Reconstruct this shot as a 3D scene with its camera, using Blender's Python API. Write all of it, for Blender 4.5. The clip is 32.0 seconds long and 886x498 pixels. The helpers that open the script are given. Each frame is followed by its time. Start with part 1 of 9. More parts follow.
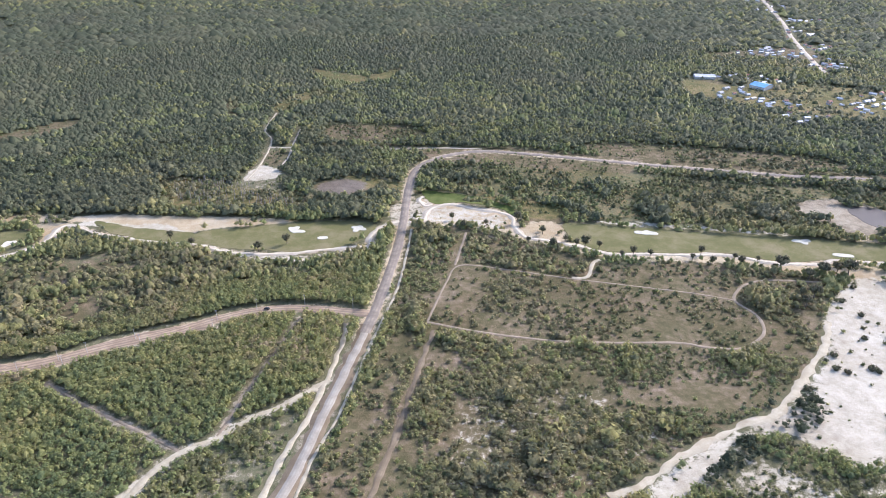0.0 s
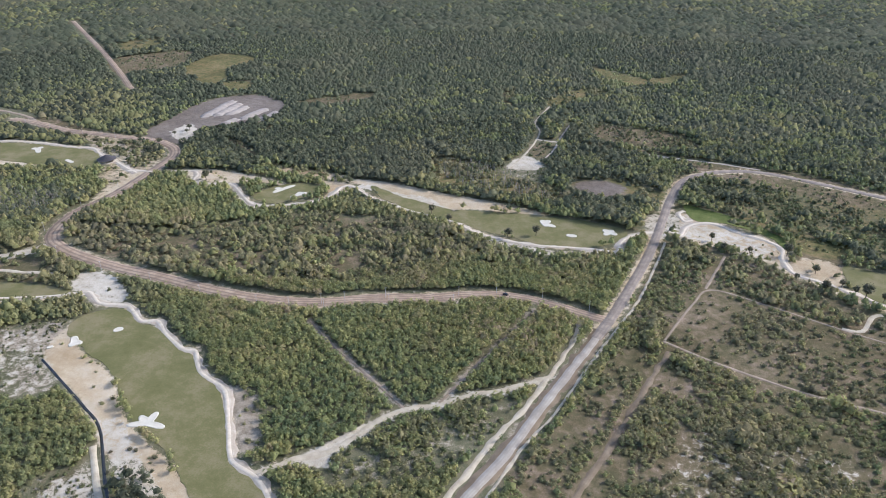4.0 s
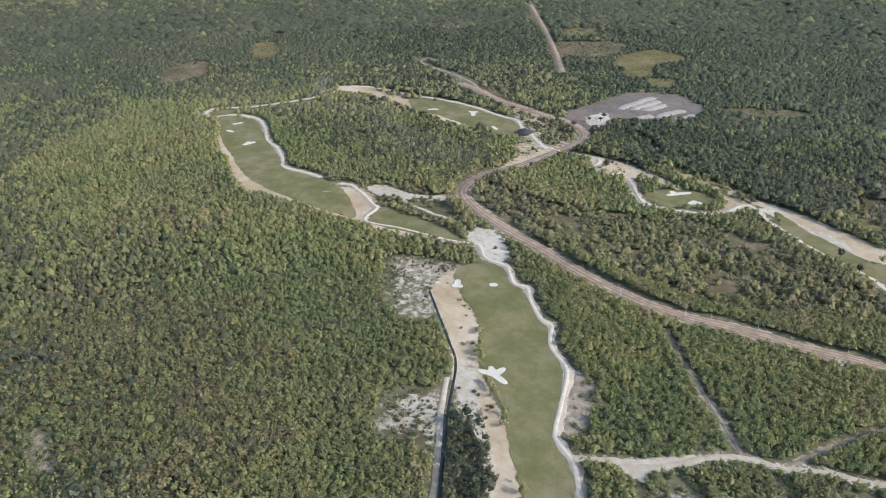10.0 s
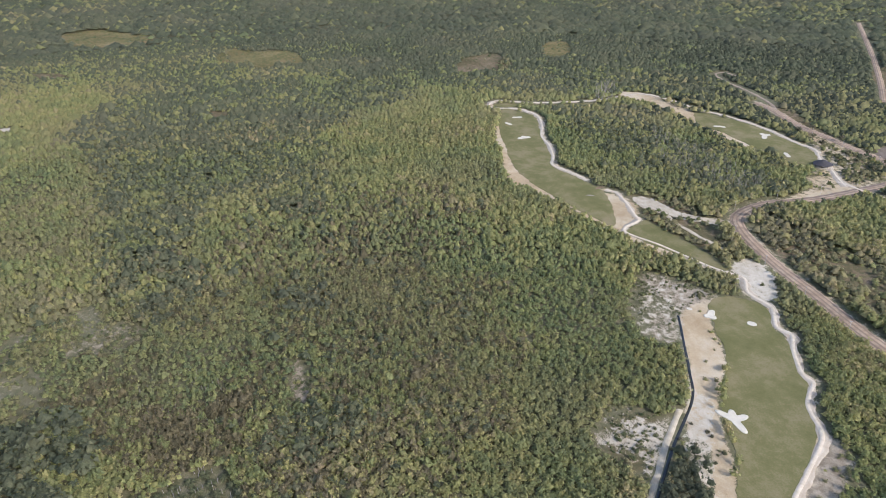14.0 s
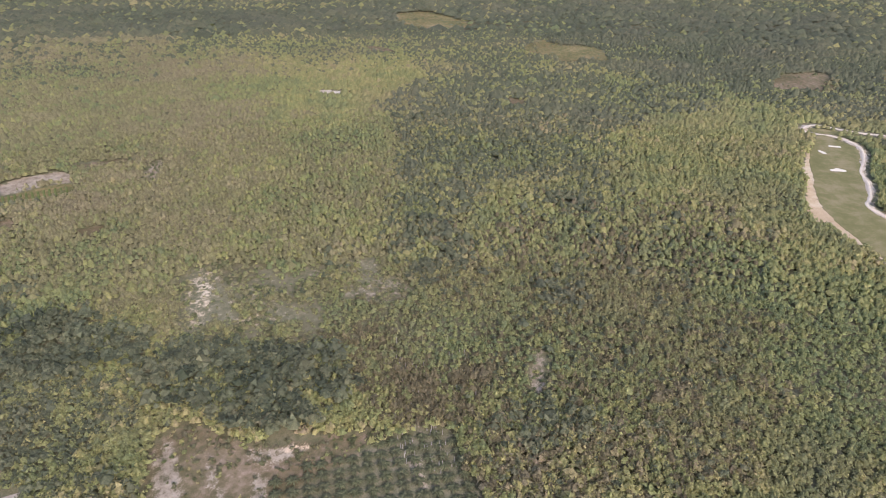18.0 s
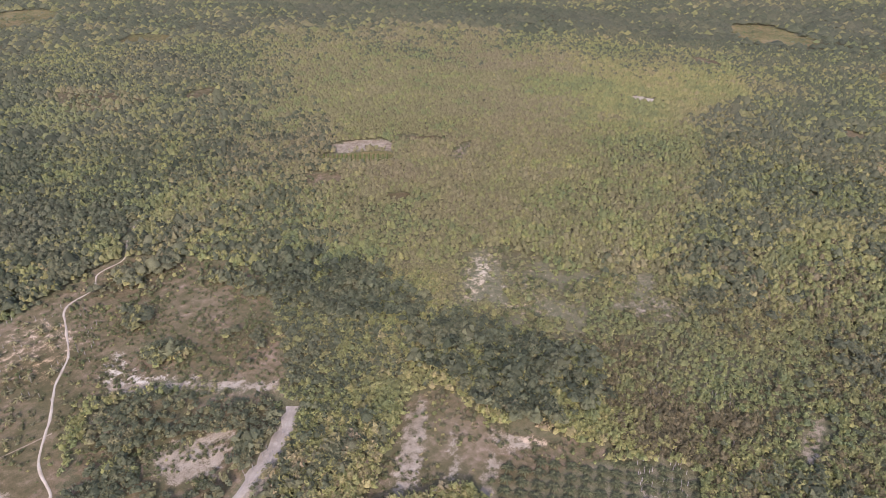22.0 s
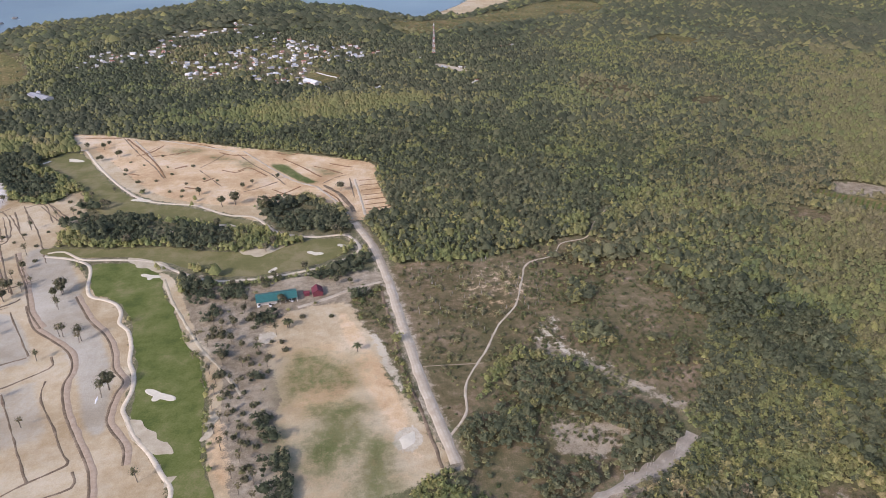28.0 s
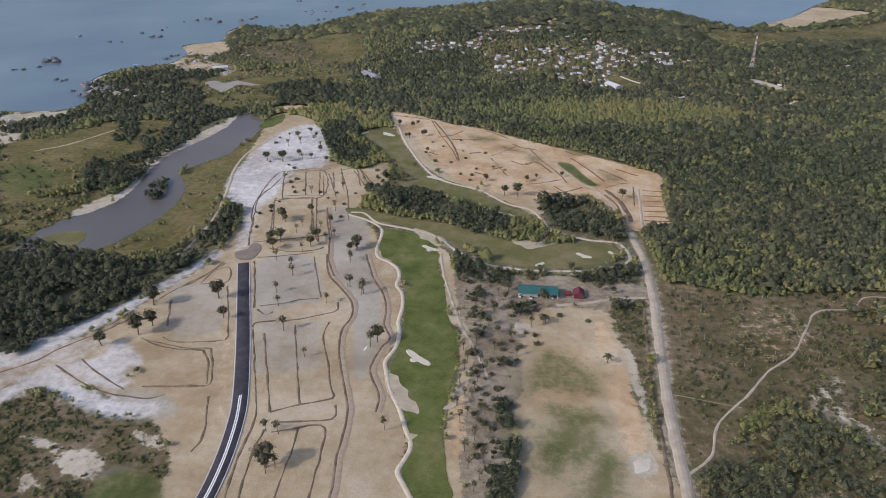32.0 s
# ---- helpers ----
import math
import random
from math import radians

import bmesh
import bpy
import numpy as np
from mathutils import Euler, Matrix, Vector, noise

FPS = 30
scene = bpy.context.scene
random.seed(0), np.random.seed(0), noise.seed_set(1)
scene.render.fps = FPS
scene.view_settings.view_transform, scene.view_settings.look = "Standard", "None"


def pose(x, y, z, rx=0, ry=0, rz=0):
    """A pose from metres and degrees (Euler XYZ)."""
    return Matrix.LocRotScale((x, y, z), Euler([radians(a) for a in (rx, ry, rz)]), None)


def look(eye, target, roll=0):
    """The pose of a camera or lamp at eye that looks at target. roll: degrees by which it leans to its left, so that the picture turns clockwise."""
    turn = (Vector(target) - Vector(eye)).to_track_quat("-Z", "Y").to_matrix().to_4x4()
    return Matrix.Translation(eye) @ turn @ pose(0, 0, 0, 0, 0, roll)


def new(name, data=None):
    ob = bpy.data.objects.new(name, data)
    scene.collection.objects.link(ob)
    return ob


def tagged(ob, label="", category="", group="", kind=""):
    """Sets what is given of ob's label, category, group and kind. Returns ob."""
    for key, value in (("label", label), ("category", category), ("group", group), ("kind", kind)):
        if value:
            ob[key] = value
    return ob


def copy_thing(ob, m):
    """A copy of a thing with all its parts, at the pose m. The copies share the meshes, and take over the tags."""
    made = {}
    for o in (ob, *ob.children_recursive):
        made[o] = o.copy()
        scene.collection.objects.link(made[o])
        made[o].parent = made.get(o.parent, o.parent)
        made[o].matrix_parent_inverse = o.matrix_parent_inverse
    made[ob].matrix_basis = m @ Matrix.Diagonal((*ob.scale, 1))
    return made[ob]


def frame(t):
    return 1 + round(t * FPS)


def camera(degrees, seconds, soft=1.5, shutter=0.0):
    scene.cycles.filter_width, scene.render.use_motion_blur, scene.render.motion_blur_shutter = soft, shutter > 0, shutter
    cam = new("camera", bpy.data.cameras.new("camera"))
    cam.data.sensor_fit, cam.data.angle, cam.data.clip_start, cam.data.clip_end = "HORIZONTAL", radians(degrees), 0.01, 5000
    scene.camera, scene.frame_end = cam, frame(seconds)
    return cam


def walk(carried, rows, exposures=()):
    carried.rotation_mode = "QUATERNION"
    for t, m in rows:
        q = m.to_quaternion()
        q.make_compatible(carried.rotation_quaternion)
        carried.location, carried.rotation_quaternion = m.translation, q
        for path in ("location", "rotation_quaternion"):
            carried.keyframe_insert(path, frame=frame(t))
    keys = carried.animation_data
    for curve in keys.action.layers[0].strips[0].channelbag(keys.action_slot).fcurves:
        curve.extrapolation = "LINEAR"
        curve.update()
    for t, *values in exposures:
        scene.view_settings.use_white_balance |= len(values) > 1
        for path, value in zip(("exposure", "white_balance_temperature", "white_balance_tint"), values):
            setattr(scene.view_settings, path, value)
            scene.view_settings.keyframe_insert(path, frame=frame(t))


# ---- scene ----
# A wooded coastal plain with a half-built golf course, seen by a drone that hovers 290 m up and turns left.
cam = camera(64.15, 32.0, soft=0.95)
EYE = Vector((0.0, 0.0, 290.0))


def aim(yaw, pitch, roll):
    """The hovering camera's pose: heading to the left of north, tilt below the horizon, lean."""
    y, p = radians(yaw), radians(pitch)
    way = Vector((-math.sin(y) * math.cos(p), math.cos(y) * math.cos(p), -math.sin(p)))
    return look(EYE, EYE + 100 * way, roll)


TURN = [
    (0, -0.000, 27.697, -0.018),
    (0.5, 3.016, 27.727, -0.028),
    (1, 5.453, 27.746, -0.013),
    (1.5, 8.386, 27.789, -0.000),
    (2, 11.092, 27.795, -0.008),
    (2.5, 13.784, 27.803, 0.008),
    (3, 16.548, 27.866, 0.035),
    (3.5, 19.444, 27.895, -0.018),
    (5.5, 30.692, 27.965, 0.017),
    (6, 33.451, 27.973, -0.014),
    (6.5, 36.220, 28.004, -0.002),
    (7, 39.004, 28.015, -0.024),
    (7.5, 41.955, 28.039, -0.060),
    (8, 44.601, 28.048, -0.025),
    (8.5, 47.659, 28.071, -0.008),
    (9, 50.142, 28.063, -0.073),
    (9.5, 53.176, 28.067, -0.173),
    (10, 55.996, 28.091, -0.283),
    (10.5, 58.735, 28.105, -0.311),
    (11, 61.520, 28.111, -0.281),
    (11.5, 64.473, 28.082, -0.261),
    (12, 67.147, 28.058, -0.317),
    (12.5, 70.231, 28.019, -0.359),
    (13, 72.787, 27.972, -0.351),
    (13.5, 75.969, 27.914, -0.385),
    (14, 78.902, 27.844, -0.401),
    (14.5, 81.841, 27.823, -0.364),
    (16.5, 93.839, 27.998, 0.393),
    (17, 96.633, 28.011, 0.465),
    (17.5, 99.815, 28.029, 0.200),
    (18, 102.871, 28.021, 0.057),
    (18.5, 105.925, 28.000, 0.116),
    (19, 108.956, 28.016, 0.186),
    (19.5, 112.144, 28.003, 0.236),
    (20, 115.135, 28.012, 0.191),
    (20.5, 118.498, 28.015, 0.130),
    (21, 121.249, 27.996, 0.135),
    (21.5, 124.650, 27.964, 0.115),
    (22, 128.075, 27.929, 0.132),
    (22.5, 132.013, 27.902, 0.153),
    (23, 135.705, 27.903, 0.304),
    (23.5, 139.155, 27.867, 0.322),
    (24, 142.339, 27.853, 0.227),
    (24.5, 145.943, 27.837, 0.132),
    (25, 148.907, 27.798, 0.085),
    (25.5, 152.445, 27.755, 0.042),
    (27.5, 165.098, 27.590, -0.023),
    (28, 168.097, 27.577, -0.110),
    (28.5, 171.455, 27.539, -0.168),
    (29, 174.174, 27.530, -0.163),
    (29.5, 177.454, 27.484, -0.243),
    (30, 180.427, 27.459, -0.301),
    (30.5, 183.389, 27.428, -0.319),
    (31, 186.372, 27.401, -0.353),
    (31.5, 189.521, 27.366, -0.455),
    (32, 192.370, 27.355, -0.464),
]
walk(cam, [(t, aim(a, b, c)) for t, a, b, c in TURN], exposures=[
    (0.0, 1.20, 5670, 19), (3.0, 0.92, 5610, 17), (7.0, 0.73, 5590, 14), (10.0, 0.76, 5680, 13), (13.0, 0.77, 5750, 15), (17.0, 0.95, 5940, 22), (20.0, 1.01, 6040, 30), (23.0, 0.97, 6050, 29), (25.5, 0.91, 6050, 26), (28.0, 0.57, 6070, 22), (30.0, 0.34, 6080, 19), (32.0, 0.12, 6050, 18),
])

# ---- light ----
SUN_AZ, SUN_EL = 53.0, 32.0      # clockwise from north, above the horizon
world = bpy.data.worlds.new("sky")
scene.world = world
world.use_nodes = True
wn = world.node_tree
sky = wn.nodes.new("ShaderNodeTexSky")
sky.sky_type = "NISHITA"
sky.sun_disc = False
sky.sun_elevation, sky.sun_rotation = radians(SUN_EL), radians(SUN_AZ)
sky.air_density, sky.dust_density, sky.altitude = 1.0, 2.5, 100
wn.nodes["Background"].inputs["Strength"].default_value = 0.15
wn.links.new(sky.outputs["Color"], wn.nodes["Background"].inputs["Color"])
sun_data = bpy.data.lights.new("sun", "SUN")
sun_data.energy, sun_data.angle, sun_data.color = 2.0, radians(0.8), (1.0, 0.94, 0.85)
sun = new("sun", sun_data)
se, sa = radians(SUN_EL), radians(SUN_AZ)
sun.matrix_world = look((0, 0, 900), Vector((0, 0, 900)) - Vector((math.sin(sa) * math.cos(se), math.cos(sa) * math.cos(se), math.sin(se))))


# ---- materials ----
def graph(name, rough=0.9, spec=0.3, metal=0.0):
    m = bpy.data.materials.new(name)
    m.use_nodes = True
    b = m.node_tree.nodes["Principled BSDF"]
    b.inputs["Roughness"].default_value = rough
    b.inputs["Specular IOR Level"].default_value = spec
    b.inputs["Metallic"].default_value = metal
    return m, m.node_tree, b


def node(nt, kind, **values):
    n = nt.nodes.new(kind)
    for key, value in values.items():
        n.inputs[key.replace("_", " ")].default_value = value
    return n


def noise_at(nt, scale, detail=4.0, rough=0.6, stretch=None):
    geo = nt.nodes.new("ShaderNodeNewGeometry")
    n = node(nt, "ShaderNodeTexNoise", Scale=scale, Detail=detail, Roughness=rough)
    if stretch:
        mp = node(nt, "ShaderNodeMapping", Scale=stretch)
        nt.links.new(geo.outputs["Position"], mp.inputs["Vector"])
        nt.links.new(mp.outputs["Vector"], n.inputs["Vector"])
    else:
        nt.links.new(geo.outputs["Position"], n.inputs["Vector"])
    return n.outputs["Fac"]


def ramp(nt, fac, stops):
    r = nt.nodes.new("ShaderNodeValToRGB")
    while len(r.color_ramp.elements) < len(stops):
        r.color_ramp.elements.new(0.5)
    for e, (p, c) in zip(r.color_ramp.elements, stops):
        e.position, e.color = p, (*c, 1)
    nt.links.new(fac, r.inputs["Fac"])
    return r.outputs["Color"]


def mixed(nt, fac, a, b, mode="MIX"):
    m = nt.nodes.new("ShaderNodeMix")
    m.data_type, m.blend_type = "RGBA", mode
    for sock, v in ((m.inputs[0], fac), (m.inputs[6], a), (m.inputs[7], b)):
        if isinstance(v, tuple):
            sock.default_value = (*v, 1)
        elif isinstance(v, float):
            sock.default_value = v
        else:
            nt.links.new(v, sock)
    return m.outputs[2]


def math_node(nt, op, a, b=0.0, c=0.0):
    m = nt.nodes.new("ShaderNodeMath")
    m.operation = op
    for sock, v in zip(m.inputs, (a, b, c)):
        if isinstance(v, (int, float)):
            sock.default_value = v
        else:
            nt.links.new(v, sock)
    return m.outputs[0]


def span(nt, v, lo, hi):
    m = nt.nodes.new("ShaderNodeMapRange")
    m.interpolation_type = "SMOOTHSTEP"
    nt.links.new(v, m.inputs["Value"])
    m.inputs["From Min"].default_value, m.inputs["From Max"].default_value = lo, hi
    return m.outputs["Result"]


def attr(nt, name):
    a = nt.nodes.new("ShaderNodeAttribute")
    a.attribute_name = name
    return a.outputs["Fac"]


def bumped(nt, b, height, strength, distance):
    bp = node(nt, "ShaderNodeBump", Strength=strength, Distance=distance)
    nt.links.new(height, bp.inputs["Height"])
    nt.links.new(bp.outputs["Normal"], b.inputs["Normal"])


def speckled(name, stops, scale=0.3, fine=3.0, rough=0.9, bump=0.4, spec=0.2, metal=0.0, stretch=None):
    """A plain surface with a broad variation, a fine grain and a slight relief."""
    m, nt, b = graph(name, rough, spec, metal)
    broad, grain = noise_at(nt, scale, 4, 0.65, stretch), noise_at(nt, fine, 3)
    f = math_node(nt, "ADD", math_node(nt, "MULTIPLY", broad, 0.65), math_node(nt, "MULTIPLY", grain, 0.35))
    nt.links.new(ramp(nt, span(nt, f, 0.25, 0.75), stops), b.inputs["Base Color"])
    bumped(nt, b, grain, bump, 0.15)
    return m


def plain(name, colour, rough=0.6, metal=0.0, vary=0.25, scale=1.0, spec=0.4):
    lo, hi = tuple(c * (1 - vary) for c in colour), tuple(min(1, c * (1 + vary)) for c in colour)
    return speckled(name, [(0.0, lo), (1.0, hi)], scale, scale * 6, rough, 0.15, spec, metal)


def leaf_material(name, stops, dull, patch=0.005):
    """Foliage: each tree has its own green, each clump its own tone, and whole stands lean to the dull colour."""
    m, nt, b = graph(name, 0.75, 0.15)
    geo = nt.nodes.new("ShaderNodeNewGeometry")
    own = ramp(nt, attr(nt, "own"), stops)
    stand = span(nt, noise_at(nt, patch, 5, 0.6), 0.42, 0.72)
    col = mixed(nt, math_node(nt, "MULTIPLY", stand, 0.6), own, dull)
    tone = ramp(nt, geo.outputs["Random Per Island"], [(0.0, (0.66, 0.67, 0.69)), (1.0, (1.33, 1.32, 1.24))])
    col = mixed(nt, attr(nt, "vary"), col, tone, "MULTIPLY")
    fine = noise_at(nt, 1.6, 6, 0.8)
    col = mixed(nt, 0.9, col, ramp(nt, fine, [(0.36, (0.66, 0.67, 0.68)), (0.5, (0.98, 0.98, 0.96)), (0.64, (1.4, 1.38, 1.3))]), "MULTIPLY")
    nt.links.new(col, b.inputs["Base Color"])
    bumped(nt, b, fine, 0.7, 0.4)
    thin = nt.nodes.new("ShaderNodeBsdfTranslucent")
    nt.links.new(col, thin.inputs["Color"])
    both = node(nt, "ShaderNodeMixShader", Fac=0.5)
    nt.links.new(b.outputs["BSDF"], both.inputs[1])
    nt.links.new(thin.outputs["BSDF"], both.inputs[2])
    nt.links.new(both.outputs["Shader"], nt.nodes["Material Output"].inputs["Surface"])
    return m


MAT = {}
MAT["leaf"] = leaf_material("leaf_forest", [(0.0, (0.164, 0.199, 0.11)), (0.2, (0.214, 0.25, 0.118)), (0.45, (0.29, 0.304, 0.126)), (0.68, (0.364, 0.341, 0.144)), (0.84, (0.394, 0.332, 0.183)), (0.94, (0.379, 0.293, 0.208)), (1.0, (0.467, 0.37, 0.313))], (0.3, 0.26, 0.145))
MAT["leaf_light"] = leaf_material("leaf_light", [(0.0, (0.197, 0.198, 0.102)), (0.5, (0.27, 0.258, 0.127)), (1.0, (0.348, 0.307, 0.181))], (0.313, 0.263, 0.166))
# both lean slightly blue, as haze would; far stands take them for cloud shade
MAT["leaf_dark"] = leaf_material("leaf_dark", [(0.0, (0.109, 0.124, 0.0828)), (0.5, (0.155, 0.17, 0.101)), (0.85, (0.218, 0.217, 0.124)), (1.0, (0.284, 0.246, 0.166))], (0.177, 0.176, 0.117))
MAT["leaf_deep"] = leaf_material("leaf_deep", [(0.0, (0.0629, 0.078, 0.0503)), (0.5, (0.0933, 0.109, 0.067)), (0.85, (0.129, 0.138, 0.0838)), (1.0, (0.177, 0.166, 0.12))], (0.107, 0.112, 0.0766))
MAT["leaf_scrub"] = leaf_material("leaf_scrub", [(0.0, (0.0912, 0.112, 0.05)), (0.4, (0.142, 0.162, 0.0722)), (0.7, (0.184, 0.182, 0.0972)), (1.0, (0.221, 0.191, 0.127))], (0.171, 0.159, 0.0945), 0.02)
MAT["leaf_tree"] = leaf_material("leaf_tree", [(0.0, (0.103, 0.109, 0.0651)), (0.6, (0.166, 0.164, 0.0966)), (1.0, (0.233, 0.2, 0.134))], (0.186, 0.156, 0.113), 0.03)
MAT["dug_orange"] = speckled("dug_orange_soil", [(0, (0.13, 0.075, 0.038)), (0.5, (0.21, 0.12, 0.06)), (1, (0.31, 0.19, 0.10))], 0.4, 3)
MAT["leaf_dead"] = leaf_material("leaf_dead", [(0.0, (0.15, 0.132, 0.0737)), (0.6, (0.223, 0.191, 0.109)), (1.0, (0.295, 0.258, 0.166))], (0.202, 0.177, 0.0992), 0.03)
MAT["leaf_palm"] = leaf_material("leaf_palm", [(0.0, (0.088, 0.102, 0.0578)), (1.0, (0.16, 0.168, 0.0893))], (0.129, 0.127, 0.0788), 0.03)
MAT["bark"] = speckled("bark", [(0, (0.10, 0.08, 0.06)), (1, (0.24, 0.2, 0.16))], 2.0, 12)

# ground: undergrowth, dry grass, laterite, beige and white sand lie in uneven patches
m, nt, b = graph("ground_soil", 0.95, 0.1)
big, mid, fine = noise_at(nt, 0.02, 6, 0.65), noise_at(nt, 0.16, 6, 0.7), noise_at(nt, 1.6, 4, 0.7)
rot = span(nt, math_node(nt, "ADD", math_node(nt, "MULTIPLY", mid, 0.5), math_node(nt, "MULTIPLY", fine, 0.5)), 0.36, 0.64)
col = ramp(nt, rot, [(0.0, (0.088, 0.094, 0.048)), (0.5, (0.15, 0.142, 0.078)), (1.0, (0.215, 0.188, 0.122))])
wob = math_node(nt, "ADD", math_node(nt, "MULTIPLY", mid, 0.9), math_node(nt, "MULTIPLY", fine, 0.5))
for chan, stops, amp, edge, coarse in (
        ("dry", [(0, (0.0778, 0.0779, 0.0341)), (0.45, (0.136, 0.114, 0.059)), (0.8, (0.204, 0.158, 0.0975)), (1, (0.303, 0.232, 0.167))], 1.1, 0.15, 0.36),
        ("meadow", [(0, (0.0773, 0.0854, 0.0314)), (0.5, (0.149, 0.134, 0.0522)), (1, (0.258, 0.189, 0.094))], 1.0, 0.15, 0.36),
        ("grey", [(0, (0.173, 0.141, 0.095)), (0.5, (0.291, 0.244, 0.171)), (1, (0.418, 0.364, 0.271))], 1.4, 0.1, 0.36),
        ("gravel", [(0, (0.129, 0.107, 0.0836)), (0.5, (0.173, 0.145, 0.114)), (1, (0.232, 0.198, 0.157))], 0.6, 0.1, 0.36),
        ("beige", [(0, (0.373, 0.283, 0.162)), (0.5, (0.457, 0.367, 0.232)), (1, (0.519, 0.45, 0.321))], 1.25, 0.08, 0.16),
        ("orange", [(0, (0.414, 0.278, 0.151)), (0.5, (0.549, 0.406, 0.241)), (1, (0.627, 0.518, 0.371))], 1.1, 0.08, 0.12),
        ("white", [(0, (0.362, 0.312, 0.228)), (0.5, (0.473, 0.422, 0.319)), (1, (0.567, 0.525, 0.413))], 1.4, 0.06, 0.30),
        ("pale", [(0, (0.348, 0.306, 0.228)), (0.5, (0.40, 0.362, 0.282)), (1, (0.45, 0.418, 0.34))], 0.5, 0.3, 0.15),
        ("chalk", [(0, (0.389, 0.363, 0.323)), (0.5, (0.562, 0.54, 0.498)), (1, (0.734, 0.717, 0.672))], 0.9, 0.28, 0.30),
        ("lawn", [(0, (0.063, 0.092, 0.0255)), (0.55, (0.106, 0.125, 0.0425)), (1, (0.207, 0.185, 0.0892))], 1.3, 0.34, 0.30)):
    v = math_node(nt, "ADD", attr(nt, chan), math_node(nt, "MULTIPLY", math_node(nt, "SUBTRACT", wob, 0.7), amp))
    blend = math_node(nt, "ADD", math_node(nt, "MULTIPLY", mid, coarse), math_node(nt, "ADD", math_node(nt, "MULTIPLY", big, 0.72 - coarse), math_node(nt, "MULTIPLY", fine, 0.28)))
    blend = span(nt, blend, 0.36, 0.64)
    col = mixed(nt, span(nt, v, 0.5 - edge, 0.5 + edge), col, ramp(nt, blend, stops))
tint = ramp(nt, span(nt, noise_at(nt, 0.013, 6, 0.68), 0.33, 0.67), [(0.0, (0.84, 0.80, 0.75)), (0.5, (1.0, 0.985, 0.97)), (1.0, (1.1, 1.1, 1.12))])
col = mixed(nt, 0.8, col, tint, "MULTIPLY")
grit = ramp(nt, noise_at(nt, 0.7, 5, 0.75), [(0.3, (0.84, 0.84, 0.84)), (0.7, (1.13, 1.12, 1.1))])
col = mixed(nt, 0.7, col, grit, "MULTIPLY")
nt.links.new(col, b.inputs["Base Color"])
bumped(nt, b, wob, 0.8, 0.5)
MAT["ground"] = m

# mown grass
def turf(name, stops):
    m, nt, b = graph(name, 0.9, 0.1)
    f = math_node(nt, "ADD", math_node(nt, "MULTIPLY", noise_at(nt, 0.035, 6, 0.7), 0.8), math_node(nt, "MULTIPLY", noise_at(nt, 0.9, 5, 0.75), 0.3))
    nt.links.new(ramp(nt, span(nt, f, 0.36, 0.72), stops), b.inputs["Base Color"])
    bumped(nt, b, noise_at(nt, 3.0, 2), 0.3, 0.1)
    return m


MAT["turf"] = turf("turf_olive", [(0, (0.122, 0.122, 0.0436)), (0.5, (0.161, 0.15, 0.0617)), (1, (0.233, 0.197, 0.104))])
MAT["turf_fresh"] = turf("turf_fresh", [(0, (0.064, 0.084, 0.022)), (0.4, (0.102, 0.124, 0.032)), (0.75, (0.138, 0.15, 0.048)), (1, (0.195, 0.18, 0.082))])


def track(name, stops, ruts=0.0, rut_colour=(0.2, 0.17, 0.14), rough=0.9):
    """A road surface with wheel marks along it."""
    m, nt, b = graph(name, rough, 0.25)
    f = math_node(nt, "ADD", math_node(nt, "MULTIPLY", noise_at(nt, 0.12, 5, 0.65), 0.7), math_node(nt, "MULTIPLY", noise_at(nt, 2.0, 3), 0.3))
    col = ramp(nt, span(nt, f, 0.28, 0.72), stops)
    if ruts:
        wave = math_node(nt, "COSINE", math_node(nt, "MULTIPLY", attr(nt, "across"), 9.4))
        line = math_node(nt, "MULTIPLY", span(nt, math_node(nt, "ADD", wave, math_node(nt, "MULTIPLY", noise_at(nt, 0.3, 4), 1.2)), 0.4, 1.4), ruts)
        col = mixed(nt, line, col, rut_colour)
    nt.links.new(col, b.inputs["Base Color"])
    bumped(nt, b, noise_at(nt, 2.5, 3), 0.4, 0.1)
    return m


MAT["road_grey"] = track("worn_asphalt", [(0, (0.177, 0.145, 0.113)), (0.5, (0.259, 0.213, 0.165)), (1, (0.375, 0.309, 0.229))], 0.4, (0.188, 0.16, 0.125))
MAT["laterite"] = track("laterite_gravel", [(0, (0.232, 0.167, 0.11)), (0.5, (0.349, 0.254, 0.168)), (1, (0.487, 0.381, 0.259))], 0.7, (0.198, 0.15, 0.106))
MAT["asphalt"] = track("fresh_asphalt", [(0, (0.040, 0.036, 0.040)), (0.5, (0.055, 0.050, 0.054)), (1, (0.085, 0.078, 0.08))], 0.0)
MAT["concrete"] = speckled("path_concrete", [(0, (0.445, 0.378, 0.27)), (0.5, (0.557, 0.48, 0.356)), (1, (0.655, 0.582, 0.443))], 0.25, 3)
MAT["sand_track"] = track("sand_track", [(0, (0.343, 0.286, 0.19)), (0.5, (0.457, 0.393, 0.276)), (1, (0.56, 0.496, 0.362))], 0.25, (0.389, 0.334, 0.239))
MAT["dirt_track"] = track("dirt_track", [(0, (0.184, 0.14, 0.0924)), (0.5, (0.27, 0.212, 0.143)), (1, (0.378, 0.3, 0.214))], 0.4, (0.356, 0.29, 0.21))
MAT["dirt_road"] = track("dirt_road", [(0, (0.346, 0.283, 0.2)), (0.5, (0.443, 0.378, 0.281)), (1, (0.54, 0.481, 0.378))], 0.35, (0.356, 0.292, 0.21))
